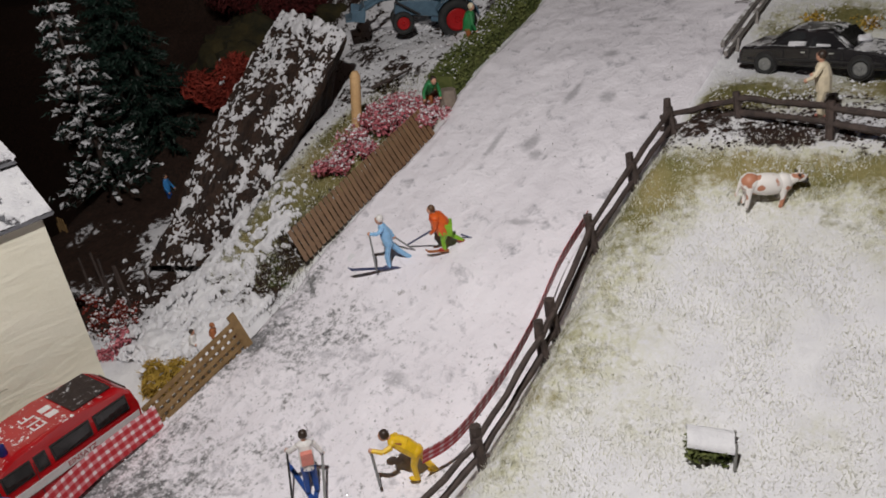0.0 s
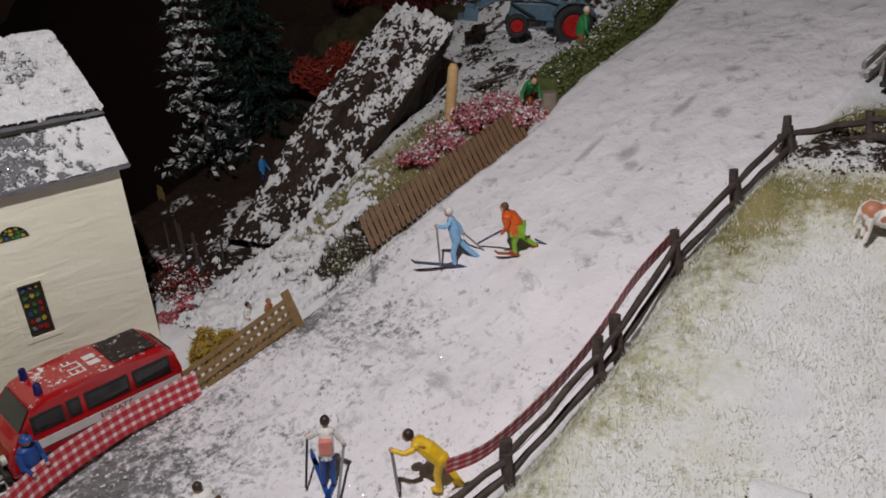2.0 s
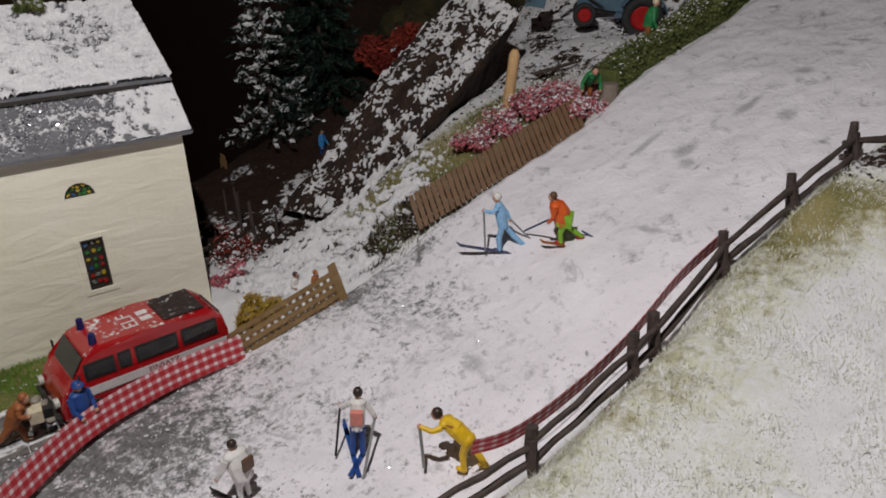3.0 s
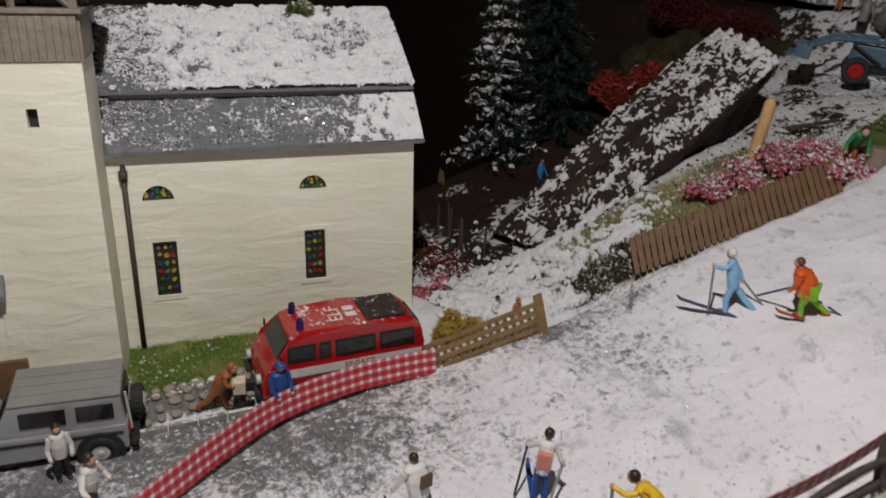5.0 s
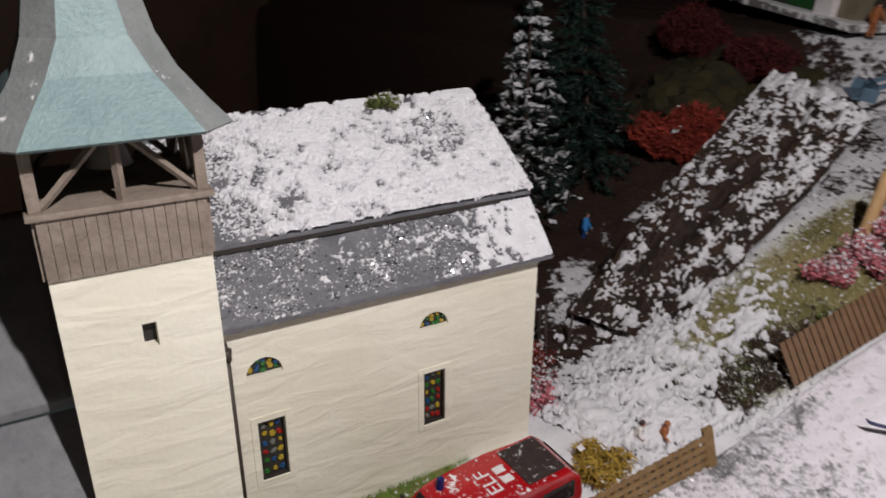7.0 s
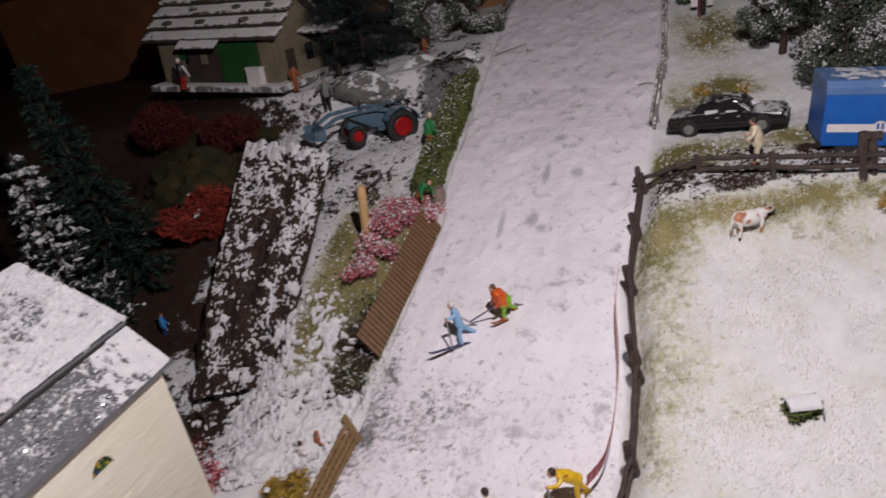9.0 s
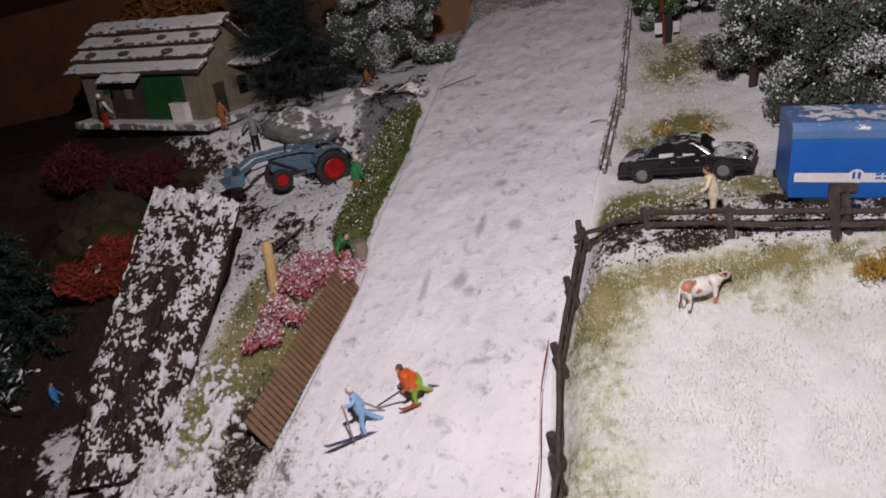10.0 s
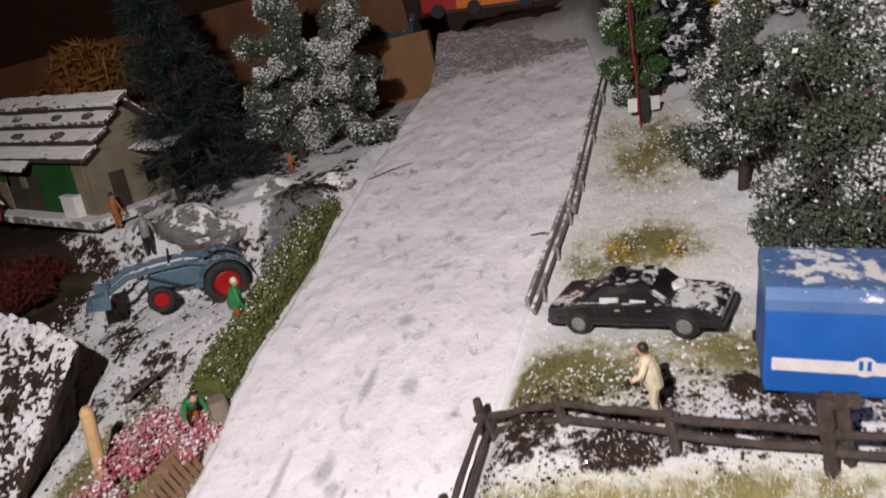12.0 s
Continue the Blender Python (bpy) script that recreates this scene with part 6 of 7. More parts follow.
part("plinth", box(BM(), (0.2, -0.1, 0.0), (9.6, 4.6, 0.35), bev=0.06), mat("snowy_stone_plinth", (0.2, 0.19, 0.18), None, 2, 0.8, relief=0.6, snow=0.78, sscale=2.4), shed, "stone plinth under snow")
part("front_wall", wall_with_holes(-3.9, 4.0, 0.1, 2.7, -1.4, 0.2, [(-2.6, -2.0, 1.2, 1.8)]), SHED_WALL, shed, "dark boarded front wall")
part("front_panel", box(BM(), (-3.1, -1.63, 1.4), (1.7, 0.06, 2.5)), SHED_PALE, shed, "pale rendered panel")
part("window", box(BM(), (-2.3, -1.68, 1.85), (0.5, 0.04, 0.8), bev=0.01), SHED_GREEN, shed, "small green shuttered window")
part("window", box(BM(), (-0.75, -1.64, 1.45), (0.45, 0.05, 0.5), bev=0.01), SHED_PALE, shed)
part("green_door", box(BM(), (1.75, -1.64, 1.4), (2.7, 0.06, 2.4)), SHED_GREEN, shed, "large dark green door")
for k in range(5):
    part("door_board", box(BM(), (0.68 + 0.535 * k, -1.675, 1.4), (0.5, 0.02, 2.35)), SHED_GREEN, shed)
part("corner_panel", box(BM(), (3.62, -1.63, 1.4), (0.75, 0.06, 2.5)), SHED_PALE, shed)
part("side_wall", slab(BM(), [(-1.6, 0.1), (2.2, 0.1), (2.2, 2.8), (0.6, 4.2), (-1.6, 2.7)], 4.0, 4.2), SHED_PALE, shed, "pale rendered gable wall")
part("side_wall", slab(BM(), [(-1.6, 0.1), (2.2, 0.1), (2.2, 2.8), (0.6, 4.2), (-1.6, 2.7)], -4.1, -3.9), SHED_PALE, shed)
part("side_door", box(BM(), (4.22, -0.4, 0.95), (0.05, 0.7, 1.5), bev=0.01), SHED_WALL, shed, "dark side door")
part("side_window", box(BM(), (4.22, 1.2, 1.3), (0.05, 0.6, 0.9), bev=0.01), DARK_GLASS, shed)
part("back_wall", box(BM(), (0, 2.1, 1.4), (7.9, 0.2, 2.6)), SHED_WALL, shed)
for k in range(4):
    s0, s1 = k / 4, (k + 1) / 4 + 0.03
    y0, z0, y1, z1 = -1.95 + 2.6 * s0, 2.62 + 1.75 * s0, -1.95 + 2.6 * s1, 2.62 + 1.75 * s1
    part("roof_course", roof_plane(-5.0, 4.75, (y0, z0 + 0.15 * k), (y1, z1 + 0.15 * k - 0.10), 0.12, 0.05, 3.0 + k), SHED_ROOF, shed, "roof course with snow along the planks")
    part("roof_batten", box(BM(), (-0.12, y0 - 0.02, z0 + 0.11 * k - 0.10), (9.7, 0.10, 0.16), bev=0.02), SHED_WALL, shed, "dark batten under the roof course")
part("back_roof", roof_plane(-5.0, 4.75, (2.6, 2.75), (0.62, 4.45), 0.1, 0.05, 8.0), SHED_ROOF, shed)
part("awning", roof_plane(-1.9, 1.0, (-2.45, 2.25), (-1.7, 2.75), 0.08, 0.05, 1.0), SHED_ROOF, shed, "small snowy awning")
rngr = random.Random(8)
for row, xs in ((0.30, (-3.4, -0.9, 2.2)), (0.62, (-2.0, 1.2, 3.4)), (0.9, (-3.0, 0.2, 2.8))):
    for x in xs:
        bm = BM()
        ball(bm, (x, -1.95 + 2.6 * row, 2.84 + 1.75 * row), (0.30, 0.30, 0.13), 9)
        lumpy(bm, 0.08, 4.0, x)
        part("roof_stone", bm, ROOFSTONE, shed, "round stone weighting the roof")
lean_to = thing("lean_to", "small lean-to shelter with snowy roof beside the shed", "shelter", (-18.6, 35.0, 7.4), -20)
part("roof", roof_plane(-1.2, 1.6, (-1.6, 2.4), (0.8, 3.1), 0.1, 0.05, 5.0), SHED_ROOF, lean_to)
for x in (-1.0, 1.4):
    for y in (-1.4, 0.6):
        part("post", box(BM(), (x, y, 1.25), (0.16, 0.16, 2.7 if y > 0 else 2.4)), SHED_WALL, lean_to)
part("back_panel", box(BM(), (0.2, 0.7, 1.4), (2.5, 0.08, 2.6)), SHED_WALL, lean_to)

cab = thing("white_cabinet", "small white box standing before the green door", "box", (-21.9, 32.2, 7.75), -20)
part("body", box(BM(), (0, 0, 0.5), (0.95, 0.6, 0.95), bev=0.02), WHITE_PAINT, cab)
part("lid", box(BM(), (0, 0, 1.0), (1.02, 0.66, 0.06), bev=0.01), SNOW, cab)

bm = BM()
rod(bm, (-14.62, 21.1, 2.2), (-14.32, 21.3, 4.72), 0.19, 0.18, 12)
rod(bm, (-14.32, 21.3, 4.72), (-14.30, 21.31, 4.88), 0.18, 0.10, 12)
tagged(part("wooden_post", bm, PALEWOOD), "pale match-like wooden post in the garden", "post")

stump = tagged(part("tree_stump", lumpy(rod(BM(), (-11.75, 23.0, 2.9), (-11.75, 23.0, 3.75), 0.34, 0.28, 14), 0.06, 3), TIMBER), "rough brown tree stump at the hedge end", "stump")
branch = BM()
for p, q, r in (((-15.5, 23.9, 3.6), (-14.9, 24.7, 3.8), 0.07), ((-14.9, 24.7, 3.8), (-14.6, 25.3, 3.9), 0.06), ((-15.0, 24.6, 3.8), (-14.4, 24.9, 4.0), 0.04)):
    rod(branch, p, q, r, r * 0.7, 7)
tagged(part("dead_branch", branch, LOG), "dark dead branch lying in the snow", "branch")

# garden stakes behind the church
for k, (x, y, h) in enumerate(((-20.6, 14.5, 1.5), (-21.1, 14.7, 1.3), (-21.7, 14.6, 1.6), (-22.6, 15.1, 1.4), (-23.3, 15.0, 1.2), (-20.3, 15.2, 1.1))):
    g = ground_at(x, y)
    tagged(part("garden_stake", rod(BM(), (x, y, g - 0.2), (x + 0.1 * (k % 3 - 1), y, g + h), 0.055, 0.04, 6), LOG), "thin dark garden stake in the snow", "stake", group="garden stakes behind the church")
for k, (x, y) in enumerate(((-21.0, 13.4), (-20.4, 14.0), (-22.3, 14.2), (-19.7, 13.2))):
    bush("red_bush", "sparse reddish twigs in the snow", (x, y, ground_at(x, y) - 0.1), 0.6, LEAF_RED, 80 + k, 260, 0.07, 0.4, 0.5)

picket = thing("picket_fence", "small pale picket fence in the shade behind the church", "fence")
for k in range(9):
    x, y = -28.0 - 0.2 * k, 17.8 + 0.04 * k
    part("picket", box(BM(), (x, y, ground_at(x, y) + 0.3), (0.09, 0.04, 0.6)), OLIVEWOOD, picket)
part("rail", rod(BM(), (-27.9, 17.8, ground_at(-27.9, 17.8) + 0.35), (-29.7, 18.15, ground_at(-29.7, 18.15) + 0.35), 0.04, n=4), OLIVEWOOD, picket)

# kerb and cobbles before the church
kerb = thing("kerb", "pale stone kerb between street and church ground", "kerb", kind="structure")
for k in range(16):
    y0, y1 = -0.5 + 0.69 * k, -0.5 + 0.69 * (k + 1)
    x = -15.95 + 0.055 * max(0, (y0 + y1) / 2 - 2)
    part("kerbstone", box(BM(), (x, (y0 + y1) / 2, -2.27), (0.13, 0.66, 0.2), -3, 0.02), GREYWOOD, kerb)
rngc = random.Random(12)
COBBLE = mat("dull_cobble", (0.36, 0.31, 0.26), (0.25, 0.215, 0.18), 4, 0.85, relief=0.6, rscale=8, snow=0.22, sscale=5)
cob = thing("cobbles", "rough pale cobbles beside the street", "cobbles", kind="structure")
for i in range(9):
    for k in range(4):
        x, y = -16.22 - 0.26 * k + rngc.uniform(-0.05, 0.05), 3.2 + 0.36 * i + rngc.uniform(-0.06, 0.06)
        bm = BM()
        ball(bm, (x, y, ground_at(x, y) + 0.03), (rngc.uniform(0.12, 0.19), rngc.uniform(0.13, 0.2), 0.08), 7, rz=rngc.uniform(0, 90))
        part("cobble", bm, COBBLE, cob)

rack = thing("hay_rack", "little hay rack with snowy roof on the meadow", "rack", (-1.1, 11.75, ground_at(-1.1, 11.75)), 12)
rack.scale = (0.88, 0.88, 0.8)
bm = BM()
slab(bm, [(-0.34 * math.cos(radians(12 * k)), 0.40 + 0.25 * math.sin(radians(12 * k))) for k in range(16)] + [(0.28 * math.cos(radians(15 * k)), 0.40 + 0.19 * math.sin(radians(15 * k))) for k in range(13)], -0.48, 0.48)
lumpy(bm, 0.03, 6.0)
part("roof", bm, SNOW, rack, "curved white roof")
part("frame", rod(rod(BM(), (0.52, -0.4, 0.0), (0.5, -0.2, 0.6), 0.035, n=6), (0.55, 0.3, 0.0), (0.5, 0.2, 0.6), 0.035, n=6), GREYROOF, rack, "thin grey wire frame")
rngy = np.random.default_rng(44)
raw("hay", *flakes(np.stack([rngy.uniform(-0.45, 0.45, 420), rngy.uniform(-0.34, 0.3, 420), rngy.uniform(0.0, 0.42, 420)], 1), 0.09, rngy), LEAF_HEDGE, rack, "green hay")

# board edge and model pieces at the far end
board = tagged(part("backdrop_board", box(BM(), (-28, 46.0, 8.0), (36, 0.5, 14)), BOARD), "brown wooden board closing the layout's back", "board", kind="structure")
tagged(part("board_edge", box(BM(), (-11.6, 44.8, 8.6), (5.6, 0.4, 5.4), -4), CARTON), "brown board end below the street's crest", "board", kind="structure")
ob_ = thing("orange_wagon", "bright orange model wagon at the top of the street", "wagon", (-5.6, 48.8, 11.3), -3)
part("body", box(BM(), (0, 0, 1.3), (4.4, 2.4, 2.0), bev=0.08), mat("orange_paint", (0.72, 0.16, 0.015), None, 1.5, 0.4, relief=0.05), ob_)
part("end_panel", box(BM(), (-3.2, 0.1, 1.2), (1.9, 2.3, 1.8), bev=0.06), RED_RIM, ob_, "dark red end section")
part("chassis", box(BM(), (-0.5, 0, 0.3), (6.4, 1.8, 0.25)), BLACK, ob_)
for x in (-3.2, -1.2, 1.6):
    part("wheel", rod(BM(), (x, -1.25, 0.32), (x, -0.95, 0.32), 0.36, n=16), RUBBER, ob_)
roofp = thing("slate_hut", "small hut with dark blue slate roof behind the board", "hut", (-11.6, 46.5, 10.2), -4)
part("roof", slab(BM(), [(-1.2, 0.9), (0, 2.2), (1.2, 0.9)], -1.7, 1.7), mat("blue_slate", (0.06, 0.08, 0.11), (0.04, 0.055, 0.08), 2, 0.5, snow=0.2), roofp)
part("wall", box(BM(), (0, 0, 0.2), (3.0, 2.0, 1.5)), TIMBER, roofp)
rod_red = tagged(part("red_pole", rod(BM(), (0.6, 34.0, 6.6), (1.0, 34.0, 14.0), 0.022, 0.02, 8), P["red"]), "thin red pole standing among the trees", "pole")
kiosk = thing("notice_board", "small dark stand with white panels under the trees", "stand", (0.75, 34.4, 6.6), 10)
kiosk.scale = (0.72, 0.72, 0.8)
for s in (-1, 1):
    part("panel", box(BM(), (s * 0.55, 0, 0.95), (0.45, 0.06, 0.6), bev=0.01, rz=s * 15), WHITE_PAINT, kiosk)
part("post", box(BM(), (0, 0, 0.8), (0.5, 0.2, 1.7), bev=0.02), BLACK, kiosk)

# sparkling flecks on the snow
rngg = np.random.default_rng(77)
GLITTER = mat("glitter_fleck", (0.9, 0.95, 0.9), None, 5, 0.12, metal=1.0, relief=0, grain=0)
gxs, gys = rngg.uniform(-12, 6, 420), rngg.uniform(8, 32, 420)
gp = np.stack([gxs, gys, [on_ground(a, b).z + 0.12 for a, b in zip(gxs, gys)]], 1)
tagged(raw("glitter", *flakes(gp, 0.02, rngg, flat=0.6), GLITTER), "tiny glitter flecks sparkling on the snow", "glitter", kind="stuff")

# ---- painted figures and the cow: one plain mesh each ----
def figure(label, at, turn, top, legs, head="hair", lean=0.0, arms=((-0.35, 0.25, 0.75), (0.35, 0.25, 0.75)), feet=((-0.12, 0.0), (0.12, 0.0)), hip=0.82, size=1.0,
           shoes="black", extra=(), sleeve=None, name="figurine", bulk=1.0, tilt=(0, 0), hat=None):
    """Faces +y. arms: where each hand is; feet: where each foot stands; extra: sticks and boards as (kind, from, to, radius, colour)."""
    cols = []
    def c(n):
        m = SKIN if n == "skin" else P[n]
        if m not in cols:
            cols.append(m)
        return cols.index(m)
    bm = BM()
    s = math.sin(radians(lean))
    k = math.cos(radians(lean))
    H_ = Vector((0, 0, hip))
    S_ = H_ + Vector((0, 0.55 * s, 0.55 * k))
    rod(bm, H_ - Vector((0, 0, 0.08)), H_.lerp(S_, 0.55), 0.17 * bulk, 0.19 * bulk, 10, c(top))
    rod(bm, H_.lerp(S_, 0.5), S_, 0.19 * bulk, 0.15 * bulk, 10, c(top))
    ball(bm, S_, (0.21 * bulk, 0.13 * bulk, 0.10), 9, c(top))
    ball(bm, H_ - Vector((0, 0, 0.03)), (0.18 * bulk, 0.16 * bulk, 0.14), 9, c(legs))
    hd = S_ + Vector((0, 0.22 * s + 0.02, 0.17 * k + 0.05))
    rod(bm, S_, hd, 0.06, 0.06, 7, c("skin"))
    ball(bm, hd, (0.105, 0.115, 0.135), 10, c("skin"))
    ball(bm, hd + Vector((0, -0.025, 0.035)), (0.115, 0.12, 0.125), 10, c(hat or head))
    if hat:
        ball(bm, hd + Vector((0, 0.03, 0.05)), (0.15, 0.16, 0.03), 10, c(hat))
    for sd, hand in zip((-1, 1), arms):
        sh = S_ + Vector((sd * 0.19 * bulk, 0, -0.02))
        hand = Vector(hand)
        el = sh.lerp(hand, 0.5) + Vector((sd * 0.06, -0.05, -0.05))
        rod(bm, sh, el, 0.07 * bulk, 0.06, 7, c(sleeve or top))
        rod(bm, el, hand, 0.06, 0.05, 7, c(sleeve or top))
        ball(bm, hand, 0.06, 7, c("skin"))
    for sd, ft in zip((-1, 1), feet):
        ft = Vector((ft[0], ft[1], ft[2] if len(ft) > 2 else 0.06))
        hp = H_ + Vector((sd * 0.09, 0, -0.05))
        kn = hp.lerp(ft, 0.5) + Vector((0, 0.06, 0))
        rod(bm, hp, kn, 0.10 * bulk, 0.08, 7, c(legs))
        rod(bm, kn, ft, 0.08, 0.06, 7, c(legs))
        ball(bm, ft + Vector((0, 0.06, 0)), (0.07, 0.14, 0.06), 7, c(shoes))
    for kind, p, q, r, col in extra:
        if kind == "rod":
            rod(bm, p, q, r, r, 6, c(col))
        elif kind == "ski":
            p, q = Vector(p), Vector(q)
            d = (q - p)
            n = bmesh.ops.create_cube(bm, size=1, matrix=Matrix.Translation((p + q) / 2) @ d.to_track_quat("Y", "Z").to_matrix().to_4x4() @ Matrix.Diagonal((0.11, d.length, 0.035, 1)))
            for f in {f for v in n["verts"] for f in v.link_faces}:
                f.material_index = c(col)
            rod(bm, q, q + d.normalized() * 0.12 + Vector((0, 0, 0.08)), 0.045, 0.02, 5, c(col))
        else:
            box(bm, p, q, r, 0.02, c(col))
    bm.transform(Matrix.Scale(size, 4))
    ob = part(name, bm, cols)
    x, y = at[:2]
    z = at[2] if len(at) > 2 else on_ground(x, y).z
    ob.matrix_basis = Matrix.Translation((x, y, z + 0.02)) @ pose(0, 0, 0, 0, 6 if x < -6 else 0, 0) @ pose(0, 0, 0, tilt[0], tilt[1], turn)
    return tagged(ob, label, "figurine")


figure("toy skier in pale blue suit on long dark skis", (-10.55, 16.02), 119, "lightblue", "lightblue", "white", 16, ((-0.2, 0.52, 1.22), (0.25, -0.15, 0.85)), ((-0.1, 0.02), (0.12, -0.78, 0.10)), size=0.98, bulk=0.86,
       shoes="ski", extra=(("ski", (-0.1, -0.75, 0.03), (-0.1, 1.12, 0.03), 0, "ski"), ("ski", (0.14, -1.0, 0.05), (0.55, -0.1, 0.03), 0, "ski"), ("rod", (-0.2, 0.52, 1.26), (-0.2, 0.40, 0.0), 0.028, "grey"), ("rod", (0.25, -0.15, 0.87), (0.30, -1.15, 0.0), 0.028, "grey")))
figure("toy skier in orange jacket and lime trousers", (-9.05, 16.7), 119, "orange", "lime", "brown", 30, ((-0.2, 0.42, 0.70), (0.24, 0.36, 0.66)), ((-0.08, 0.02), (0.12, -0.55, 0.24)), hip=0.72, bulk=1.5, shoes="red", size=0.92,
       extra=(("box", (0.0, -0.02, 0.78), (0.48, 0.42, 0.36), 0, "lime"), ("ski", (-0.1, -0.1, 0.03), (-0.1, 0.5, 0.02), 0, "rust"), ("ski", (0.16, -1.75, 0.04), (0.16, -1.0, 0.10), 0, "cream"), ("rod", (-0.2, 0.42, 0.78), (0.5, 1.15, 0.0), 0.03, "ski"), ("rod", (0.2, -0.5, 0.4), (0.1, -1.3, 0.1), 0.03, "ski")))
figure("toy skier in white jacket with blue skis", (-9.4, 9.75), 44, "white", "blue", "hair", 16, ((-0.42, 0.35, 1.1), (0.38, 0.2, 0.9)), ((-0.10, -0.1), (0.12, -0.1)), shoes="black", size=0.95,
       extra=(("ski", (0.10, -0.75, 0.03), (-0.42, 0.95, 0.03), 0, "blue"), ("ski", (-0.10, -0.75, 0.03), (0.42, 0.95, 0.03), 0, "blue"), ("rod", (-0.42, 0.35, 1.12), (-0.50, -0.1, 0.0), 0.028, "black"), ("rod", (0.38, 0.2, 0.92), (0.20, -0.8, 0.0), 0.035, "grey"), ("box", (0.0, -0.10, 1.12), (0.28, 0.14, 0.36), 0, "pink")))
figure("toy skier in yellow suit bending forward", (-7.1, 10.75), 110, "yellow", "yellow", "hair", 66, ((-0.3, 0.95, 0.98), (0.25, 0.45, 0.6)), ((-0.12, 0.0), (0.14, -0.38, 0.12)), shoes="yellow",
       extra=(("rod", (-0.3, 0.95, 1.0), (-0.35, 0.80, 0.0), 0.035, "grey"), ("box", (0, 0.42, 1.02), (0.30, 0.26, 0.14), 0, "rust")))
figure("toy figure in white jacket with dark hood", (-10.3, 7.45), 100, "white", "white", "hair", 22, ((-0.45, 0.4, 0.75), (0.4, 0.25, 0.7)), bulk=1.55, size=0.86, extra=(("box", (0.0, -0.22, 1.25), (0.30, 0.10, 0.34), 0, "brown"), ("ski", (-0.15, -0.5, 0.03), (-0.3, 0.8, 0.03), 0, "black")))
figure("toy fireman in dark blue coat by the van", (-15.1, 6.1), -70, "blue", "blue", "blue", 4, ((-0.2, 0.3, 0.85), (0.2, 0.3, 0.85)), bulk=1.2, hat="blue", size=0.98)
figure("toy photographer in brown coat kneeling with camera", (-16.05, 4.85), -35, "rust", "rust", "rust", 32, ((-0.15, 0.5, 0.95), (0.2, 0.5, 0.95)), ((-0.1, 0.2), (0.16, -0.5, 0.1)), 0.66, shoes="brown",
       extra=(("box", (0.0, 0.58, 0.85), (0.34, 0.3, 0.34), 20, "cream"), ("box", (0.02, 0.86, 0.92), (0.2, 0.2, 0.26), 20, "black")))
figure("toy man in white shirt beside the jeep", (-14.95, 1.35), -80, "white", "black", "hair", 3, size=0.85, arms= ((-0.24, 0.18, 0.78), (0.24, 0.18, 0.78)))
figure("toy man in white shirt and blue trousers with a bag", (-13.25, 1.75), -40, "white", "azure", "hair", 10, ((-0.3, 0.3, 0.9), (0.45, 0.4, 1.05)), extra=(("box", (0.4, 0.3, 0.85), (0.4, 0.2, 0.3), 15, "black"), ("rod", (0.5, 0.4, 1.05), (0.62, 0.45, 1.2), 0.08, "orange")))
figure("toy man in white shirt and tie behind the jeep", (-17.3, -0.9), -60, "white", "grey", "rust", 5, extra=(("box", (0, 0.17, 1.1), (0.06, 0.04, 0.34), 0, "blue"), ("box", (-0.45, -0.1, 0.95), (0.3, 0.25, 0.5), 0, "red")))
figure("toy figure in cream coat standing at the fence", (0.1, 20.6), 80, "cream", "cream", "hair", 8, ((-0.3, 0.35, 1.05), (0.25, 0.35, 1.05)), bulk=1.1, shoes="pink")
figure("toy gardener in green shirt by the tractor", (-12.35, 26.2, 4.4), -60, "green", "rust", "cream", 10, ((-0.3, 0.3, 0.75), (0.3, 0.3, 0.75)), bulk=1.2)
figure("toy gardener in green shirt among the pink bushes", (-12.5, 22.75, 3.0), -130, "green", "rust", "hair", 55, ((-0.3, 0.5, 0.6), (0.3, 0.5, 0.6)))
figure("toy woman in dark bodice and red skirt at the shed", (-26.3, 32.6, 8.2), -20, "black", "red", "white", 0, bulk=1.15, sleeve="white")
figure("toy figure in reddish brown clothes before the shed", (-19.75, 31.6, 7.15), -10, "rust", "rust", "hair", 4, size=0.85)
figure("toy man with grey hat and dark trousers on the snow", (-18.0, 30.6, 6.1), 20, "grey", "black", "grey", 6, ((-0.5, 0.3, 0.95), (0.3, 0.2, 0.8)), hat="grey")
figure("toy figure in blue far back in the shade", (-24.3, 20.4, -0.3), -70, "azure", "blue", "hair", size=0.75)
figure("toy figure in white seated behind the lattice fence", (-15.75, 12.7, -1.35), -60, "white", "brown", "hair", 6, hip=0.45, size=0.66)
figure("toy figure in brown behind the lattice fence", (-15.3, 13.1, -1.3), -60, "rust", "brown", "rust", 6, hip=0.45, size=0.66)
figure("toy figure in orange among the boulders", (-13.4, 34.9, 7.3), -30, "rust", "orange", "hair", 0, size=0.55)

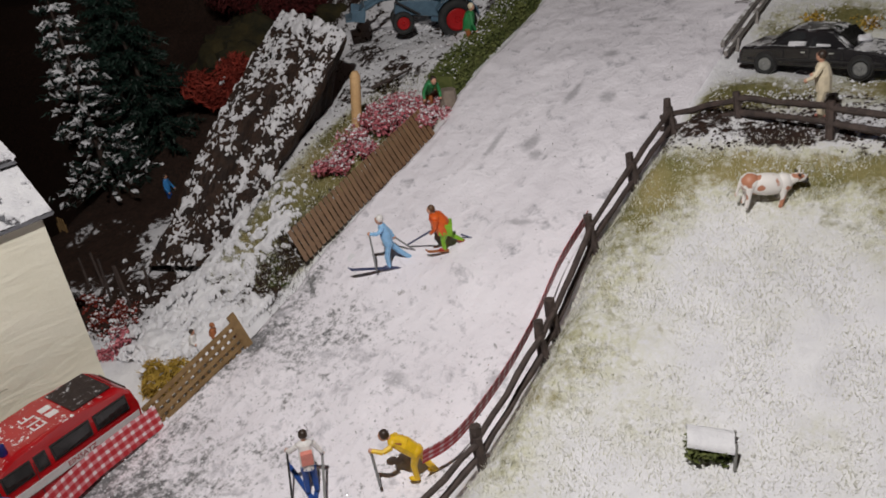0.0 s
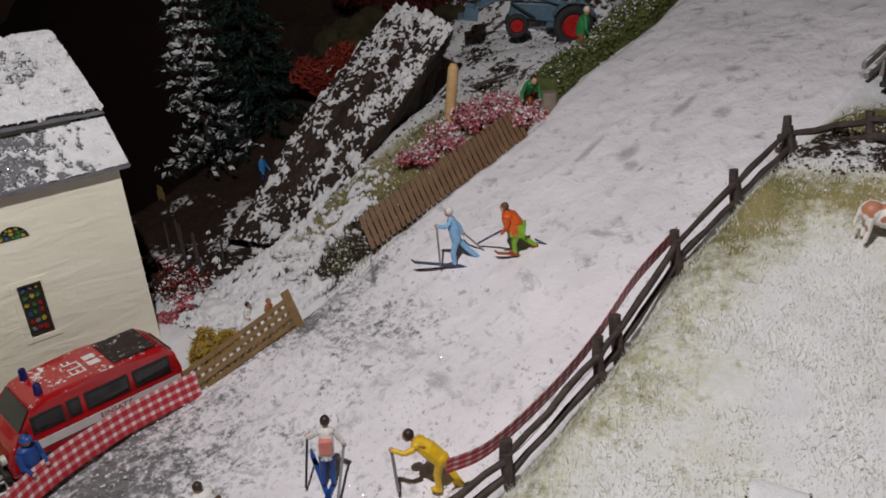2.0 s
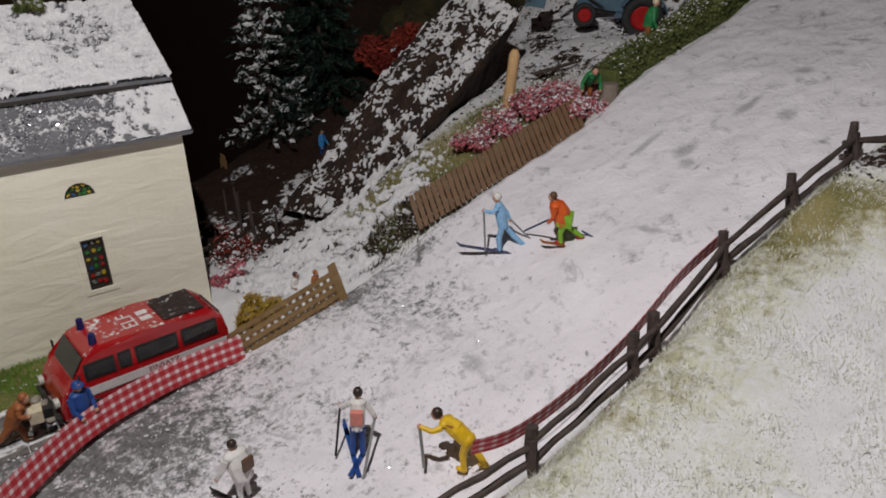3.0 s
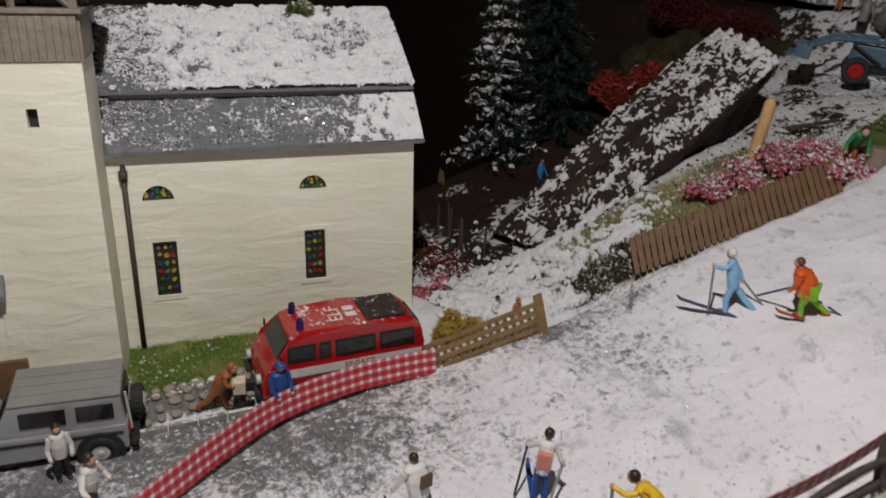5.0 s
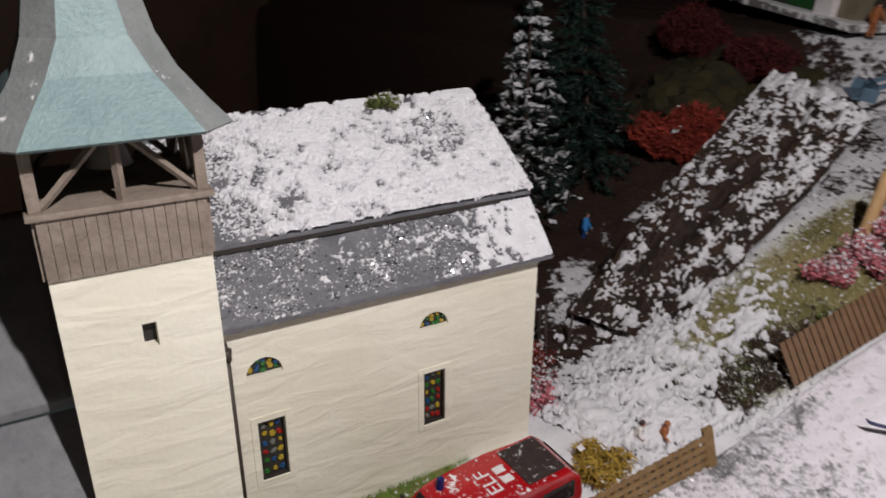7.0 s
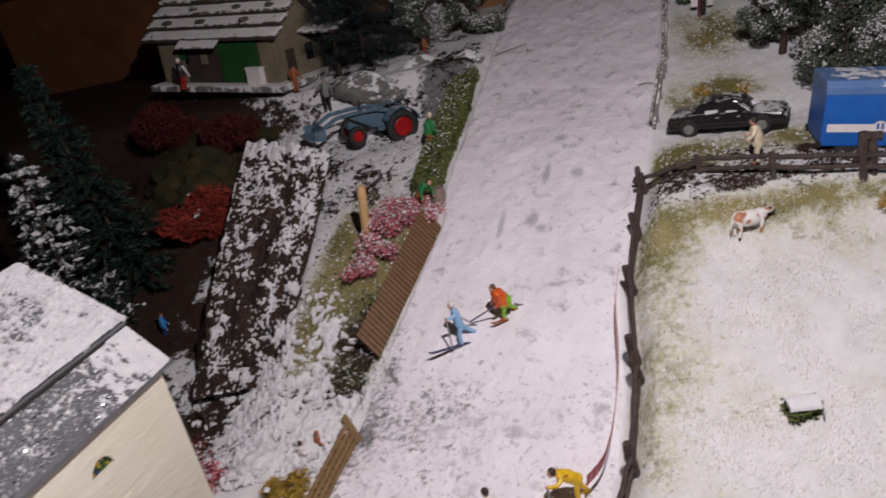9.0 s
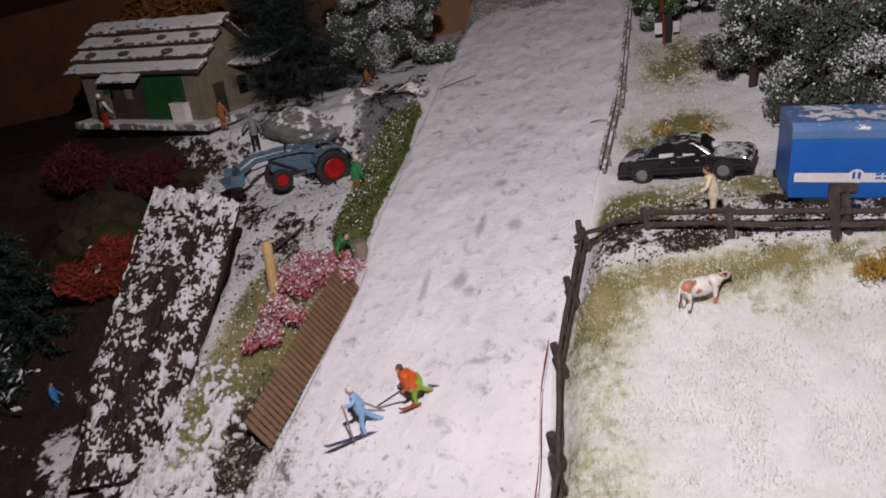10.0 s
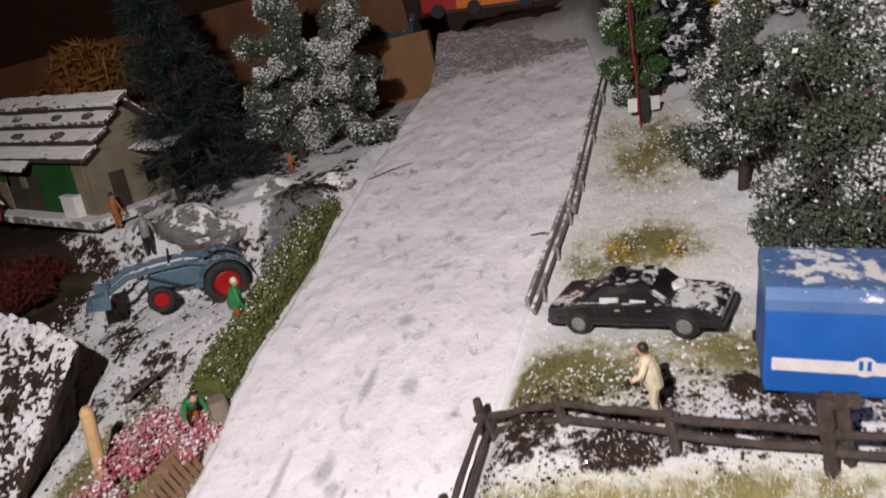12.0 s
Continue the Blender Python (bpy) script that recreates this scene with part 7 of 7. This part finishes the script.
def cow_coat():
    m, ns, ln, b = nodes_of("cow_coat")
    nt = m.node_tree
    n = noise_node(nt, 2.6, 1, 0.4, coords(nt))
    ln.new(mixc(nt, ramp(nt, n.outputs[0], 0.56, 0.60), (0.80, 0.76, 0.73), (0.45, 0.19, 0.11)), b.inputs["Base Color"])
    b.inputs["Roughness"].default_value = 0.5
    return m


# cow
bm = BM()
COW_W, COW_B = P["cream"], cow_coat()
ball(bm, (0, 0, 0.78), (0.82, 0.36, 0.40), 16)
ball(bm, (-0.55, 0, 0.84), (0.36, 0.34, 0.36), 12)
ball(bm, (0.55, 0, 0.82), (0.36, 0.30, 0.36), 12)
rod(bm, (0.7, 0, 0.9), (1.05, 0, 1.05), 0.22, 0.15, 10)
ball(bm, (1.12, 0, 1.02), (0.24, 0.14, 0.17), 10)
ball(bm, (1.30, 0, 0.93), (0.12, 0.11, 0.10), 8, 1)
for s in (-1, 1):
    rod(bm, (1.02, s * 0.12, 1.15), (1.0, s * 0.26, 1.2), 0.05, 0.03, 6, 1)
    rod(bm, (1.08, s * 0.08, 1.17), (1.12, s * 0.16, 1.32), 0.03, 0.01, 6)
    for x in (-0.6, 0.55):
        rod(bm, (x, s * 0.2, 0.7), (x + 0.03, s * 0.2, 0.3), 0.14, 0.08, 8)
        rod(bm, (x + 0.03, s * 0.2, 0.32), (x, s * 0.2, 0.0), 0.08, 0.075, 8)
rod(bm, (-0.88, 0, 0.95), (-0.95, 0, 0.35), 0.035, 0.05, 6)
cow = part("cow", bm, (COW_B, BLACK))
cow.matrix_basis = pose(-0.92, 17.85, ground_at(-0.92, 17.85) + 0.03, 0, 6, 24) @ Matrix.Scale(0.68, 4)
tagged(cow, "white toy cow with reddish brown patches on the meadow", "cow")

# ---- layout units to metres, and the layout set level ----
for me in bpy.data.meshes:
    me.transform(Matrix.Scale(U, 4))
for ob in scene.objects:
    if ob.type not in ("CAMERA", "LIGHT"):
        ob.location = ob.location * U
        if ob.parent is None:
            ob.matrix_basis = LEVEL @ ob.matrix_basis
